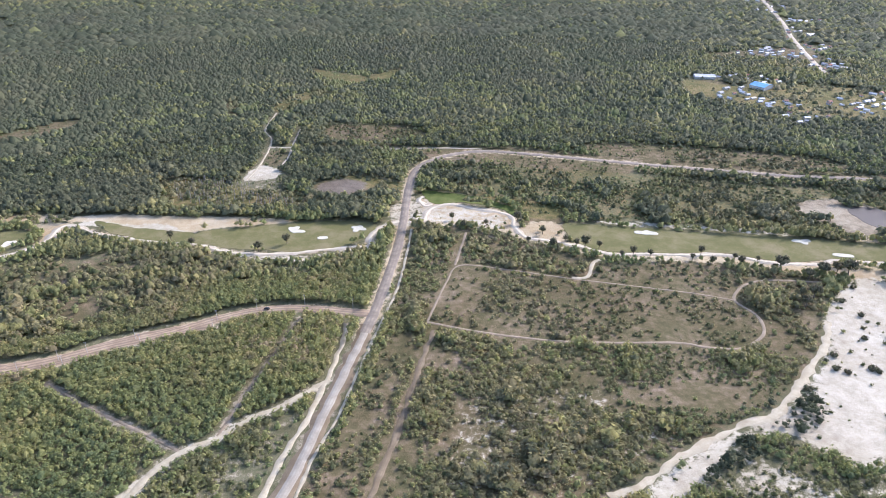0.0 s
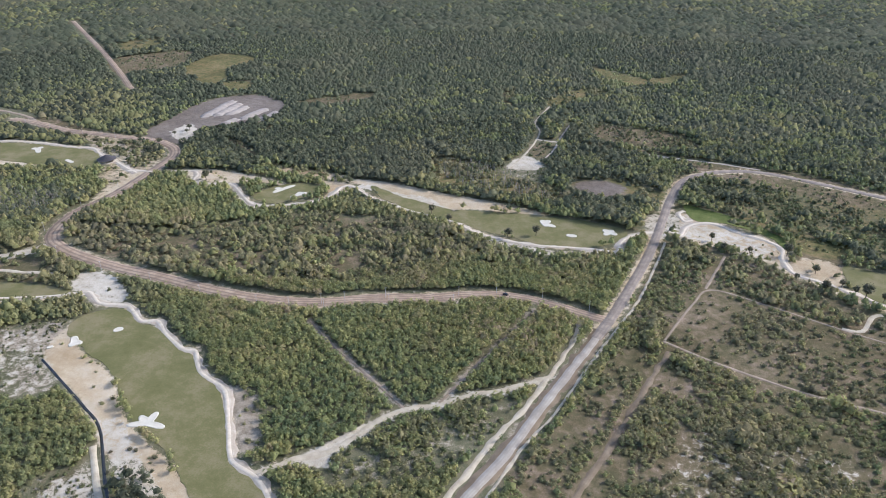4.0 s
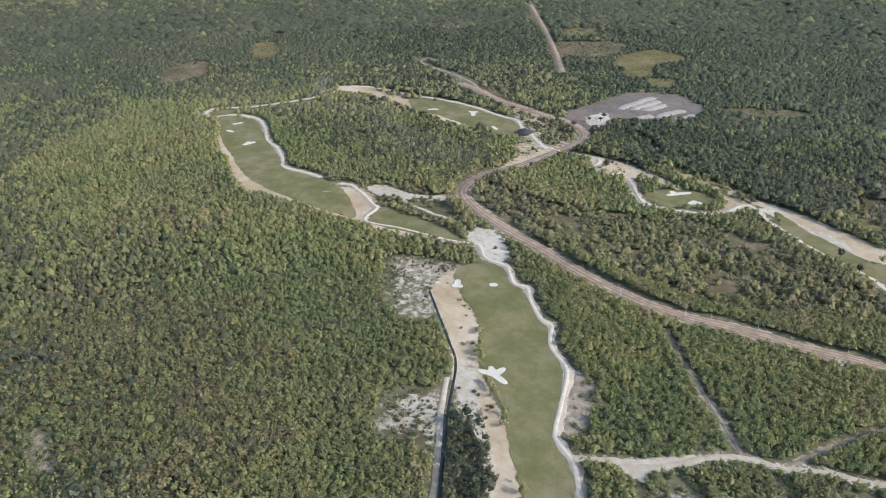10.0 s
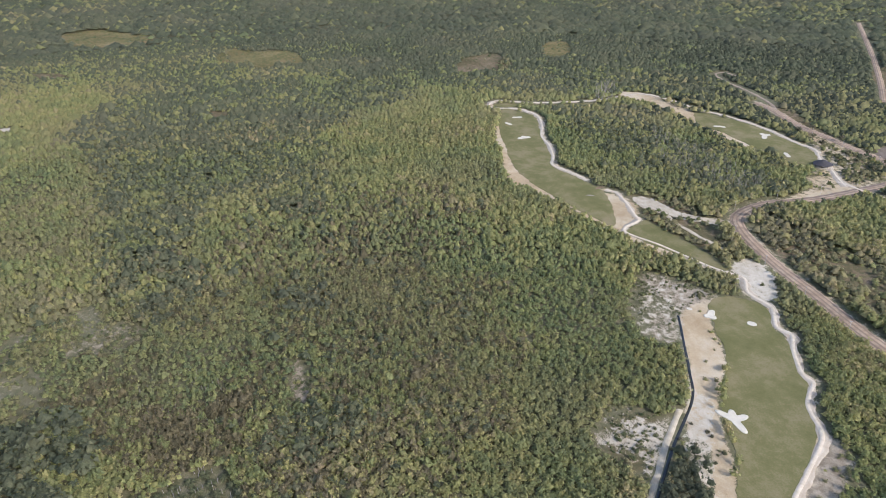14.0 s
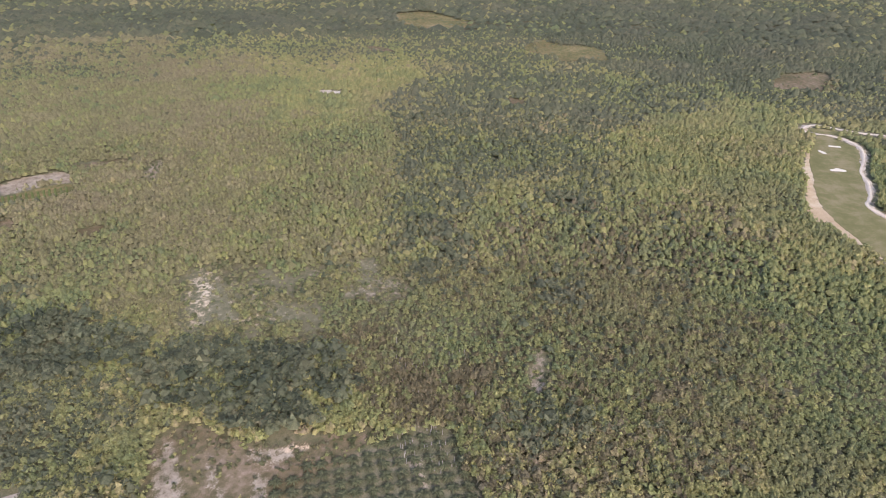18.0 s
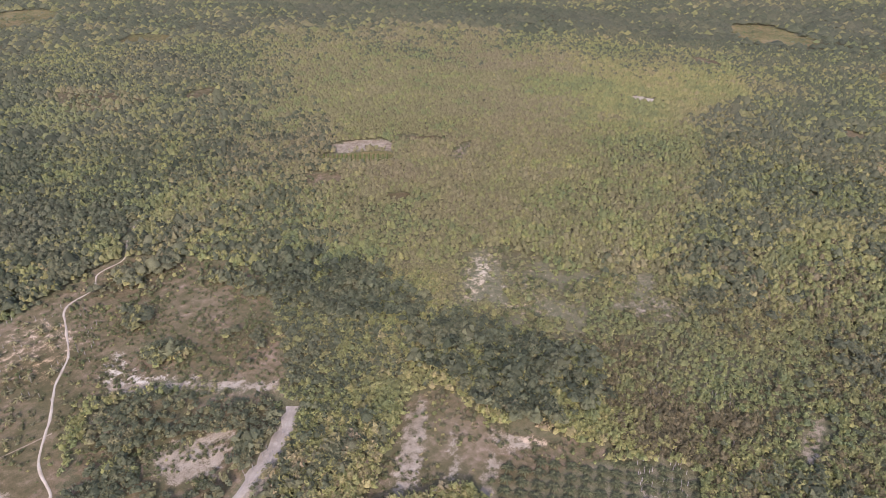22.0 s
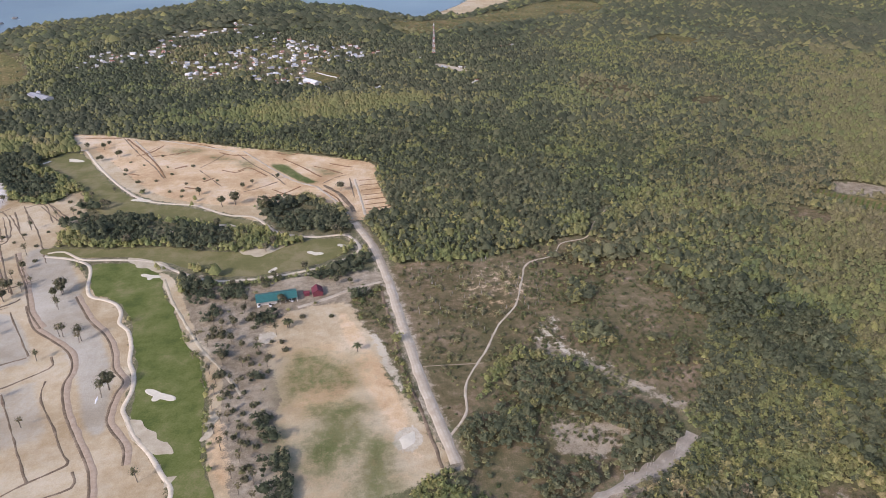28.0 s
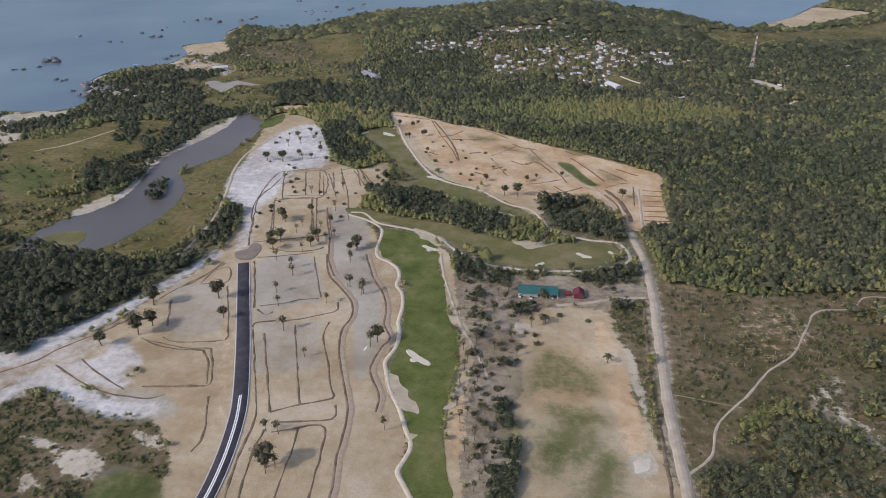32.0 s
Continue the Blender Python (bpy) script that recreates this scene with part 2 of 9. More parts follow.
MAT["road_pale"] = track("pale_road", [(0, (0.26, 0.222, 0.17)), (0.5, (0.343, 0.3, 0.237)), (1, (0.447, 0.4, 0.318))], 0.35, (0.281, 0.245, 0.191))
MAT["old_dirt"] = track("old_dirt", [(0, (0.153, 0.115, 0.0688)), (0.5, (0.214, 0.163, 0.103)), (1, (0.286, 0.226, 0.146))], 0.3, (0.173, 0.125, 0.0774))
MAT["bunker"] = speckled("bunker_sand", [(0, (0.523, 0.477, 0.37)), (1, (0.633, 0.589, 0.467))], 0.3, 3)
MAT["ditch"] = speckled("wet_soil", [(0, (0.1, 0.07, 0.045)), (0.5, (0.17, 0.125, 0.08)), (1, (0.33, 0.255, 0.175))], 0.12, 2.2)
MAT["berm"] = speckled("dug_soil", [(0, (0.30, 0.22, 0.145)), (0.5, (0.38, 0.29, 0.2)), (1, (0.45, 0.36, 0.265))], 0.4, 3)
MAT["water_dark"] = speckled("canal_water", [(0, (0.02, 0.02, 0.016)), (1, (0.04, 0.038, 0.03))], 0.1, 1, 0.15, 0.05, 0.5)
MAT["line_white"] = plain("road_paint", (0.75, 0.74, 0.72), 0.7, 0, 0.15)
MAT["kerb"] = plain("kerb_concrete", (0.5, 0.48, 0.45), 0.8, 0, 0.12)


def water(name, stops, scale, rough, bump, gloss=0.5):
    m, nt, b = graph(name, rough, gloss)
    nt.links.new(ramp(nt, noise_at(nt, scale, 4, 0.5), stops), b.inputs["Base Color"])
    bumped(nt, b, noise_at(nt, 0.35, 4, 0.6), bump, 0.4)
    return m


MAT["lake"] = water("lake_water", [(0.3, (0.105, 0.09, 0.072)), (0.7, (0.15, 0.13, 0.105))], 0.008, 0.38, 0.25)
MAT["sea"] = water("sea_water", [(0.35, (0.085, 0.13, 0.155)), (0.55, (0.12, 0.175, 0.19)), (0.7, (0.175, 0.23, 0.23))], 0.0035, 0.3, 0.35)
MAT["shoal"] = water("shoal_water", [(0.3, (0.27, 0.235, 0.175)), (0.7, (0.36, 0.32, 0.25))], 0.02, 0.5, 0.1)
MAT["pond"] = water("pond_water", [(0.3, (0.05, 0.042, 0.042)), (0.7, (0.08, 0.068, 0.06))], 0.02, 0.55, 0.1, 0.12)


# ---- mesh helpers ----
def mesh_object(name, verts, faces, material, parent=None, smooth=False):
    """faces: an (n, 3) or (n, 4) array, or a list of tuples."""
    me = bpy.data.meshes.new(name)
    verts = np.asarray(verts, dtype=np.float32)
    if isinstance(faces, np.ndarray):
        k = faces.shape[1]
        me.vertices.add(len(verts))
        me.vertices.foreach_set("co", verts.ravel())
        me.loops.add(faces.size)
        me.loops.foreach_set("vertex_index", faces.ravel().astype(np.int32))
        me.polygons.add(len(faces))
        me.polygons.foreach_set("loop_start", np.arange(0, faces.size, k, dtype=np.int32))
        me.update(calc_edges=True)
    else:
        me.from_pydata([tuple(v) for v in verts], [], faces)
    if smooth:
        me.polygons.foreach_set("use_smooth", np.ones(len(me.polygons), dtype=bool))
    me.materials.append(material)
    ob = new(name, me)
    if parent:
        ob.parent = parent
    return ob


def part(name, bm, material, parent, label=""):
    me = bpy.data.meshes.new(name)
    bm.to_mesh(me)
    bm.free()
    me.materials.append(material)
    ob = new(name, me)
    ob.parent = parent
    return tagged(ob, label)


def float_attribute(ob, name, values):
    a = ob.data.attributes.new(name, "FLOAT", "POINT")
    a.data.foreach_set("value", np.asarray(values, dtype=np.float32))


def curve_through(pts, step, closed=False):
    """Points every step metres along a smooth curve through pts."""
    p = np.array(pts, dtype=float)
    n = len(p)
    ext = np.vstack([p[-1], p, p[0], p[1]]) if closed else np.vstack([2 * p[0] - p[1], p, 2 * p[-1] - p[-2]])
    out = []
    for i in range(n if closed else n - 1):
        a, b, c, d = ext[i:i + 4]
        k = max(1, int(np.hypot(*(c - b)) / step))
        u = (np.arange(k) / k)[:, None]
        out.append(0.5 * (2 * b + (c - a) * u + (2 * a - 5 * b + 4 * c - d) * u ** 2 + (3 * b - a - 3 * c + d) * u ** 3))
    if not closed:
        out.append(p[-1:])
    return np.vstack(out)


def wobble(xy, scale, seed):
    return np.array([noise.noise((x * scale, y * scale, seed)) for x, y in xy])


LINES = []     # where no tree stands: (curve, half width)
AREAS = []     # cleared areas: closed curves


def ribbon(name, pts, width, z, material, label, category, rough=0.15, clear=1.0, step=4.0, thick=0.25, kind="structure"):
    c = curve_through(pts, step)
    t = np.gradient(c, axis=0)
    t /= np.maximum(np.linalg.norm(t, axis=1), 1e-6)[:, None]
    s = np.stack([-t[:, 1], t[:, 0]], 1)
    wl = width / 2 * (1 + rough * 2 * wobble(c, 0.11, 3.1))
    wr = width / 2 * (1 + rough * 2 * wobble(c, 0.11, 9.7))
    rows = [(c + s * (wl + 0.3)[:, None], z - thick, -1.0), (c + s * wl[:, None], z, -1.0), (c, z + 0.04, 0.0), (c - s * wr[:, None], z, 1.0), (c - s * (wr + 0.3)[:, None], z - thick, 1.0)]
    n = len(c)
    v = np.vstack([np.column_stack([xy, np.full(n, h)]) for xy, h, _ in rows])
    i = np.arange(n - 1)
    f = np.vstack([np.column_stack([k * n + i, (k + 1) * n + i, (k + 1) * n + i + 1, k * n + i + 1]) for k in range(4)])
    ob = mesh_object(name, v, f, material)
    float_attribute(ob, "across", np.concatenate([np.full(n, a) for _, _, a in rows]))
    if clear is not None:
        LINES.append((c, width / 2 + clear))
    return tagged(ob, label, category, kind="" if kind == "thing" else kind)


def area(name, pts, z, material, label, category, ragged=0.6, clear=True, step=3.0, thick=0.3, kind="structure"):
    c = curve_through(pts, step, closed=True)
    c = c + ragged * np.column_stack([wobble(c, 0.13, 1.7), wobble(c, 0.13, 6.3)]) * 2
    bm = bmesh.new()
    top = [bm.verts.new((x, y, z)) for x, y in c]
    low = [bm.verts.new((x, y, z - thick)) for x, y in c]
    face = bm.faces.new(top)
    for i in range(len(top)):
        j = (i + 1) % len(top)
        bm.faces.new((top[i], low[i], low[j], top[j]))
    face.normal_update()
    if face.normal.z < 0:
        face.normal_flip()
    bmesh.ops.triangulate(bm, faces=[face])
    me = bpy.data.meshes.new(name)
    bm.to_mesh(me)
    bm.free()
    me.materials.append(material)
    if clear:
        AREAS.append(c)
    return tagged(new(name, me), label, category, kind=kind)


def signed_distance(x, y, ring):
    """How far inside (+) or outside (-) a closed ring each point lies."""
    px, py = ring[:, 0], ring[:, 1]
    qx, qy = np.roll(px, -1), np.roll(py, -1)
    best, inside = np.full(len(x), 1e9), np.zeros(len(x), dtype=bool)
    for ax, ay, bx, by in zip(px, py, qx, qy):
        dx, dy = bx - ax, by - ay
        u = np.clip(((x - ax) * dx + (y - ay) * dy) / (dx * dx + dy * dy + 1e-9), 0, 1)
        best = np.minimum(best, (x - ax - u * dx) ** 2 + (y - ay - u * dy) ** 2)
        if ay != by:
            inside ^= ((ay > y) != (by > y)) & (x < (bx - ax) * (y - ay) / (by - ay) + ax)
    d = np.sqrt(best)
    return np.where(inside, d, -d)


def mask_of(x, y, ring, soft):
    """1 inside the ring, 0 outside, with a soft edge."""
    out = np.zeros(len(x))
    lo, hi = ring.min(0) - soft, ring.max(0) + soft
    near = np.nonzero((x > lo[0]) & (x < hi[0]) & (y > lo[1]) & (y < hi[1]))[0]
    if len(near):
        out[near] = np.clip(0.5 + signed_distance(x[near], y[near], ring) / (2 * soft), 0, 1)
    return out


def near_line(x, y, c, half):
    out = np.zeros(len(x), dtype=bool)
    lo, hi = c.min(0) - half, c.max(0) + half
    near = np.nonzero((x > lo[0]) & (x < hi[0]) & (y > lo[1]) & (y < hi[1]))[0]
    if len(near):
        best = np.full(len(near), 1e9)
        X, Y = x[near], y[near]
        for (ax, ay), (bx, by) in zip(c[:-1], c[1:]):
            dx, dy = bx - ax, by - ay
            u = np.clip(((X - ax) * dx + (Y - ay) * dy) / (dx * dx + dy * dy + 1e-9), 0, 1)
            best = np.minimum(best, (X - ax - u * dx) ** 2 + (Y - ay - u * dy) ** 2)
        out[near] = best < half * half
    return out


def line_mask(x, y, c, half):
    """1 on the line, falling to 0 at half."""
    out = np.zeros(len(x))
    lo, hi = c.min(0) - half, c.max(0) + half
    near = np.nonzero((x > lo[0]) & (x < hi[0]) & (y > lo[1]) & (y < hi[1]))[0]
    if len(near):
        best = np.full(len(near), 1e9)
        X, Y = x[near], y[near]
        for (ax, ay), (bx, by) in zip(c[:-1], c[1:]):
            dx, dy = bx - ax, by - ay
            u = np.clip(((X - ax) * dx + (Y - ay) * dy) / (dx * dx + dy * dy + 1e-9), 0, 1)
            best = np.minimum(best, (X - ax - u * dx) ** 2 + (Y - ay - u * dy) ** 2)
        out[near] = np.clip(1 - np.sqrt(best) / half, 0, 1)
    return out


# ---- the plan: what covers the ground ----
COAST = [(964, -774), (920, -824), (844, -848), (797, -859), (756, -879), (759, -942), (803, -981), (833, -1044), (835, -1109), (795, -1143), (770, -1176), (782, -1257), (831, -1330), (779, -1387), (814, -1492), (802, -1565), (700, -1525), (637, -1572), (611, -1652), (532, -1764), (395, -1822), (273, -1936), (176, -2012), (99, -1994), (-18, -2024), (-60, -1899), (-179, -1850), (-294, -1707), (-353, -1767), (-393, -1820), (-443, -1893), (-481, -1965), (-521, -2044), (-549, -2107)]
SEA = np.array(COAST + [(-1900, -4700), (4500, -4700), (4800, -1900), (1950, -1000)], dtype=float)
# (curve, cover, softness of its edge, strength, share of trees left on it, their size)
COVER = []


def cover(pts, chan, soft=4.0, strength=1.0, trees=0.0, size=1.0):
    COVER.append((curve_through(pts, 6.0, closed=True), chan, soft, strength, trees, size))


cover([(-34, 599.4), (59.8, 575.7), (150.9, 522.5), (242.8, 512.8), (304.7, 494.2), (260.9, 401.4), (220.2, 353), (174.9, 326.9), (89.2, 274), (45.8, 262.5), (-71.7, 262.6), (-51.5, 353.2), (-39.7, 444.4)], "dry", 13, 0.9, 0.78, 0.72)
cover([(-72.6, -510.1), (-143.1, -515.3), (-215, -539.3), (-237.5, -539.3), (-264.4, -523.2), (-301.3, -437.8), (-263.3, -358.2), (-211.4, -296.6), (-178.5, -359.4), (-126.7, -375.4), (-87.2, -322), (-68.3, -316.8), (-66, -377.2), (-56, -456.7)], "dry", 11.7, 0.8, 0.6, 0.5)
cover([(-73.9, -313.5), (-139.8, -367.6), (-214.5, -294.7), (-115.9, -239.9), (-65.2, -270.4)], "dry", 11.7, 0.65, 0.6, 0.62)
cover([(725, -711), (685, -764), (650, -834), (572, -849), (516, -797), (513.5, -690.9), (533.5, -615.9), (566, -577.8), (595.6, -564.3)], "meadow", 10.4, 0.95, 0.05, 0.72)
cover([(781, -700), (625.1, -597.9), (554.2, -580.1), (499.2, -606.5), (491.7, -542.1), (500.6, -483.7), (526.9, -434.4)], "meadow", 10.4, 0.7, 0.25, 0.72)
cover([(437.4, -462.9), (422.3, -505.3), (416.8, -570.8), (429, -628.4), (453.2, -687.6), (434, -746), (419, -793), (392, -715), (375, -639), (363.7, -581.3), (352.9, -519.2), (357.5, -484.4)], "meadow", 5.2, 1, 0.02, 0.72)
cover([(490.4, -485.8), (482.9, -506.5), (462.5, -515.5), (450.4, -503.3), (449.5, -482.5), (466.8, -471.2)], "meadow", 3.9, 1, 0, 1)
cover([(573, -1406), (513, -1446), (438, -1294), (457, -1219), (523, -1278)], "meadow", 10.4, 1, 0.05, 0.72)
cover([(-13, -1200), (-46, -1226), (-80, -1175), (-40, -1125), (-18, -1145)], "meadow", 5.2, 1, 0, 1)
cover([(-208.2, -285.5), (-211.1, -277.3), (-179.6, -255.5), (-154.3, -239.9), (-131.1, -230.8), (-118.5, -238.4), (-148, -253.6), (-179.1, -266.8)], "grey", 5.2, 0.75, 0.08, 0.72)
cover([(-149.8, -400.5), (-180.1, -362.3), (-206.9, -331), (-225.9, -298.1), (-217.7, -292.9), (-194, -324.3), (-170.7, -352.7), (-145, -379.5)], "grey", 6.5, 0.66, 0.45, 0.72)
cover([(-133.2, -317.9), (-165.7, -304.6), (-156.6, -274.7), (-133.1, -272.7), (-122.5, -295.2)], "grey", 10.4, 0.6, 0.55, 0.72)
cover([(285, -951), (240, -940), (186, -910), (145, -898), (81, -862), (37, -840), (-5, -817), (-44, -794), (-80, -767), (-78, -713), (-81.2, -647), (-86.1, -628.9), (-42.1, -618.9), (-28.1, -645.7), (-14.2, -670.5), (3.4, -689.1), (21, -693.2), (48.9, -677.1), (78.8, -681.8), (111.1, -695.9), (147, -722), (177, -766), (208, -822), (243, -886)], "orange", 5.2, 1, 0, 1)
cover([(193.1, -231.1), (218.6, -263.6), (242.7, -287.7), (288.1, -305.6), (344.2, -313.1), (360.3, -296.5), (377.4, -287.1), (398.9, -310), (382, -321.2), (358, -347.2), (336.5, -381.3), (326.2, -425.1), (309.9, -486.5), (301.5, -512.2), (310.1, -558.6), (328.5, -609.8), (330, -708), (318, -749), (285, -736), (253, -723), (231, -750), (210.3, -679.6), (223.1, -630.7), (227.6, -594.7), (194, -575.4), (175.9, -537.4), (152.1, -504.9), (135.6, -465.5), (124.6, -418.4), (122.7, -376.4), (112.1, -347.6), (90, -309.2), (87.4, -279.7), (72.2, -256.4)], "beige", 6.5, 1, 0, 1)
cover([(319.9, -611.5), (355.3, -619.4), (381.8, -645.8), (396, -714), (400, -820), (374, -874), (338, -831), (298, -733), (326.1, -699.7)], "chalk", 7.8, 1, 0, 1)
cover([(343.5, -325.9), (331.5, -336.2), (320.3, -343.9), (323.9, -359.9), (312.8, -363.6), (296.7, -352.8), (283.2, -343.5), (289, -334.5), (286.8, -324.9), (278.4, -321.7), (285.5, -310.7), (302.9, -311.9), (322, -317.7)], "chalk", 5, 0.72, 0, 1)
cover([(406.5, -318.2), (392.5, -333.2), (380, -351.4), (364.6, -374), (349.7, -400.4), (337.9, -431.7), (328.1, -428.2), (334.9, -389.5), (347.5, -363.9), (359.7, -337.9), (376.2, -314.7), (390.5, -301.1)], "chalk", 5, 0.78, 0, 1)
cover([(56.3, -259.7), (64.2, -282.4), (65.4, -319.3), (67.5, -356.8), (66.8, -387.9), (82.4, -434.7), (109.1, -498.7), (86.3, -518.2), (47.4, -513.2), (6, -521.5), (-52.9, -517.3), (-52.1, -494.9), (-28.4, -477.4), (-33.6, -435.9), (-43.4, -404.1), (-38.1, -372.8), (-50.3, -348.3), (-58.8, -312.3), (-60.4, -284)], "grey", 7.8, 0.95, 0.03, 0.72)
cover([(-16, -462.6), (-32.4, -421.6), (-38.1, -372.8), (-45.5, -323), (-49.4, -293.5), (-36.6, -321.1), (-27.6, -359.5), (-18.4, -405.4)], "orange", 9, 0.92, 0, 1)
cover([(242, -220.9), (247.3, -240), (238.7, -250.5), (215.3, -246.7), (207.1, -228.2)], "lawn", 6.5, 1, 0, 1)
cover([(500.8, -549.9), (495.5, -591.7), (485, -620.6), (511.3, -687.5), (517, -739), (506, -799), (497, -877), (494, -905), (481, -891), (479, -833), (486, -771), (496, -722), (486.9, -666.4), (474, -619.5), (475, -572), (488.9, -546.8)], "white", 3.2, 1, 0, 1)
cover([(106.8, 272), (143.8, 303.3), (180.8, 324.4), (210.9, 339.6), (231.7, 358.6), (255.6, 388.4), (273.7, 414.9), (283.2, 444.2), (309.7, 476.6), (346.1, 503.3), (363.1, 476.6), (319.8, 388.4), (269.5, 303.3), (236.7, 290.2), (217.9, 303.3), (203.6, 314.8), (184.7, 317.2), (166.3, 303.3), (141.8, 277.9), (122.1, 262.5)], "white", 8, 0.82, 0.04, 0.5)
cover([(149.8, 266.2), (149.3, 281.9), (176, 303.3), (199.1, 290.2), (220, 281.9), (255.5, 290.2), (239.4, 262.5)], "white", 10, 0.52, 0.4, 0.75)
cover([(356, 651.3), (401.4, 662.6), (426.2, 644.3), (441, 611.5), (416.9, 569.8), (376.1, 569.8), (364.8, 599.1), (352.1, 617.9)], "grey", 7.8, 1, 0, 1)
cover([(-371.2, 614.6), (-321.2, 624.8), (-259.3, 620.9), (-187.6, 618.3), (-136.9, 609.4), (-183, 599.5), (-222.7, 589.9), (-232.1, 570.2), (-277.4, 581.7), (-317.1, 602)], "beige", 5.2, 1, 0, 1)
cover([(-385.2, 599.6), (-361.6, 605.8), (-341, 596), (-349.7, 570.3), (-361.7, 553.8), (-365.4, 576)], "beige", 5.2, 1, 0, 1)
cover([(-221.8, 553.7), (-191.2, 551.5), (-159.4, 543), (-110.2, 543), (-73, 564.5), (-71.9, 553.6), (-108.3, 530.7), (-151.8, 530.7), (-188.4, 541)], "white", 3.9, 0.66, 0, 1)
cover([(-53.3, 648.8), (-25.4, 662.9), (9, 644.6), (53, 627.2), (65.4, 611.7), (50.4, 589.7), (14, 605.5), (-12.8, 601.8), (-44.3, 593.3), (-57.2, 624.6)], "white", 6, 0.56, 0.2, 0.45)
cover([(66.5, 593.3), (95.2, 611.7), (114.9, 599.3), (114.6, 564.4), (155.9, 544.9), (251.9, 537.6), (327.5, 522.4), (368.9, 512.7), (358.6, 494.1), (304.3, 503.3), (246.4, 522.5), (176.8, 530.5), (125.9, 542.8), (89, 562.2)], "beige", 5.2, 0.75, 0.02, 0.72)
cover([(116.4, 609.2), (170.3, 609.1), (222, 601.7), (272.2, 593.1), (331.7, 584.8), (328.6, 577.8), (269.2, 584.8), (194, 596.8)], "white", 3.2, 0.8, 0, 1)
cover([(-416.1, 290.3), (-414.7, 306.8), (-394.9, 280.5), (-349.6, 265.1), (-324.4, 250.5), (-303.9, 234.3), (-276.2, 221.6), (-249.3, 212.8), (-223.6, 199.5), (-190.8, 175.8), (-200.8, 164), (-236, 184.7), (-268.2, 206.1), (-286.8, 200.5), (-339.7, 232.2), (-398.8, 255.9)], "beige", 4.5, 0.8, 0.02, 0.72)
cover([(-457.6, 248.2), (-459.4, 268.7), (-420.7, 299.6), (-401.4, 279.6), (-398.8, 255.9), (-427.6, 248.4)], "grey", 10, 0.62, 0.5, 0.5)
cover([(-415.8, 235.7), (-402.2, 258.3), (-358.3, 243.1), (-365.9, 228.4), (-379.5, 217.8)], "grey", 10, 0.55, 0.5, 0.5)
cover([(-293.2, 145.1), (-311.9, 170.5), (-302.8, 190), (-289.1, 197.7), (-260.9, 169.1), (-271.7, 149.1)], "white", 12, 0.52, 0.55, 0.5)
cover([(-267.3, 277.9), (-247.9, 282.2), (-223.6, 259.3), (-212.9, 241), (-225, 234.1)], "grey", 5.2, 0.8, 0.1, 0.72)
cover([(-461.9, 335.7), (-468.6, 359.1), (-442.9, 363.2), (-406.2, 345.3), (-401.4, 329.5), (-430, 323.9)], "white", 5, 0.7, 0.05, 0.6)
cover([(-610.7, 317.1), (-603.3, 332.8), (-562.5, 347.7), (-535.3, 384.4), (-524.2, 376.1), (-560.4, 333), (-587.6, 313.5)], "white", 3.2, 1, 0, 1)
cover([(-925, 265), (-840, 245), (-752, 229), (-693.9, 225), (-640.7, 250.3), (-583.4, 270.4), (-540.4, 282.9), (-506.8, 298.9), (-445.5, 330.3), (-438.7, 325.1), (-479.4, 293.2), (-543.3, 260.8), (-608.1, 241.1), (-653, 214.3), (-669.1, 203.5), (-699.8, 206.5), (-770, 220), (-831, 231)], "beige", 3.9, 0.8, 0, 1)
cover([(-980, 467), (-972, 493), (-928, 507), (-861, 521), (-795, 525), (-724, 530), (-684.5, 521.4), (-692.4, 504.3), (-760, 499), (-834, 494), (-904, 476), (-952, 456)], "beige", 4, 0.95, 0.02, 0.6)
cover([(-630.6, 288.9), (-591.8, 312.8), (-557.2, 295.7), (-547.2, 274.8), (-568.5, 268.5)], "beige", 7.8, 0.8, 0, 1)
cover([(-588.4, 496.5), (-591.4, 552.3), (-568.4, 549.3), (-555.6, 502.1), (-548.5, 470.9), (-564.4, 452)], "beige", 6, 0.7, 0.05, 0.6)
cover([(-678.1, 652.8), (-691, 721), (-701, 778), (-688, 827), (-647, 856), (-581, 830), (-569, 782), (-590, 726), (-612.8, 683.8), (-601.1, 650.1), (-628.1, 636)], "gravel", 5, 1, 0, 1)
cover([(-649.2, 667.4), (-650, 706), (-610.2, 675.7), (-605.8, 644.6)], "white", 5.2, 0.9, 0, 1)
cover([(-552.9, 561.9), (-520.9, 585.4), (-481.8, 589.8), (-439.7, 587.6), (-404.5, 580.9), (-420.7, 573.4), (-455.5, 568.8), (-490.5, 552.8)], "beige", 5.2, 0.7, 0.05, 0.72)
cover([(-482.5, 562.4), (-452.7, 547.4), (-422.2, 525.7), (-392.1, 529), (-348.5, 570.4), (-351.3, 603.4), (-331.1, 612.2), (-295.2, 603.6), (-261.8, 605.2), (-226.3, 578), (-262.5, 586.3), (-307.1, 593.5), (-351.7, 594.2), (-356.8, 554.4), (-394, 522.6), (-423, 518)], "white", 3.9, 0.7, 0, 1)
cover([(-216, 712), (-209, 758), (-179, 737), (-187, 715)], "white", 3.9, 0.9, 0, 1)
cover([(-136, 704), (-107, 715), (-75, 704), (-78.3, 673.1), (-112.3, 665.9), (-133.8, 673.2)], "dry", 5.2, 0.9, 0, 1)
cover([(808, -1279), (818, -1362), (759, -1373), (706, -1271), (764, -1245)], "beige", 6.5, 1, 0, 1)
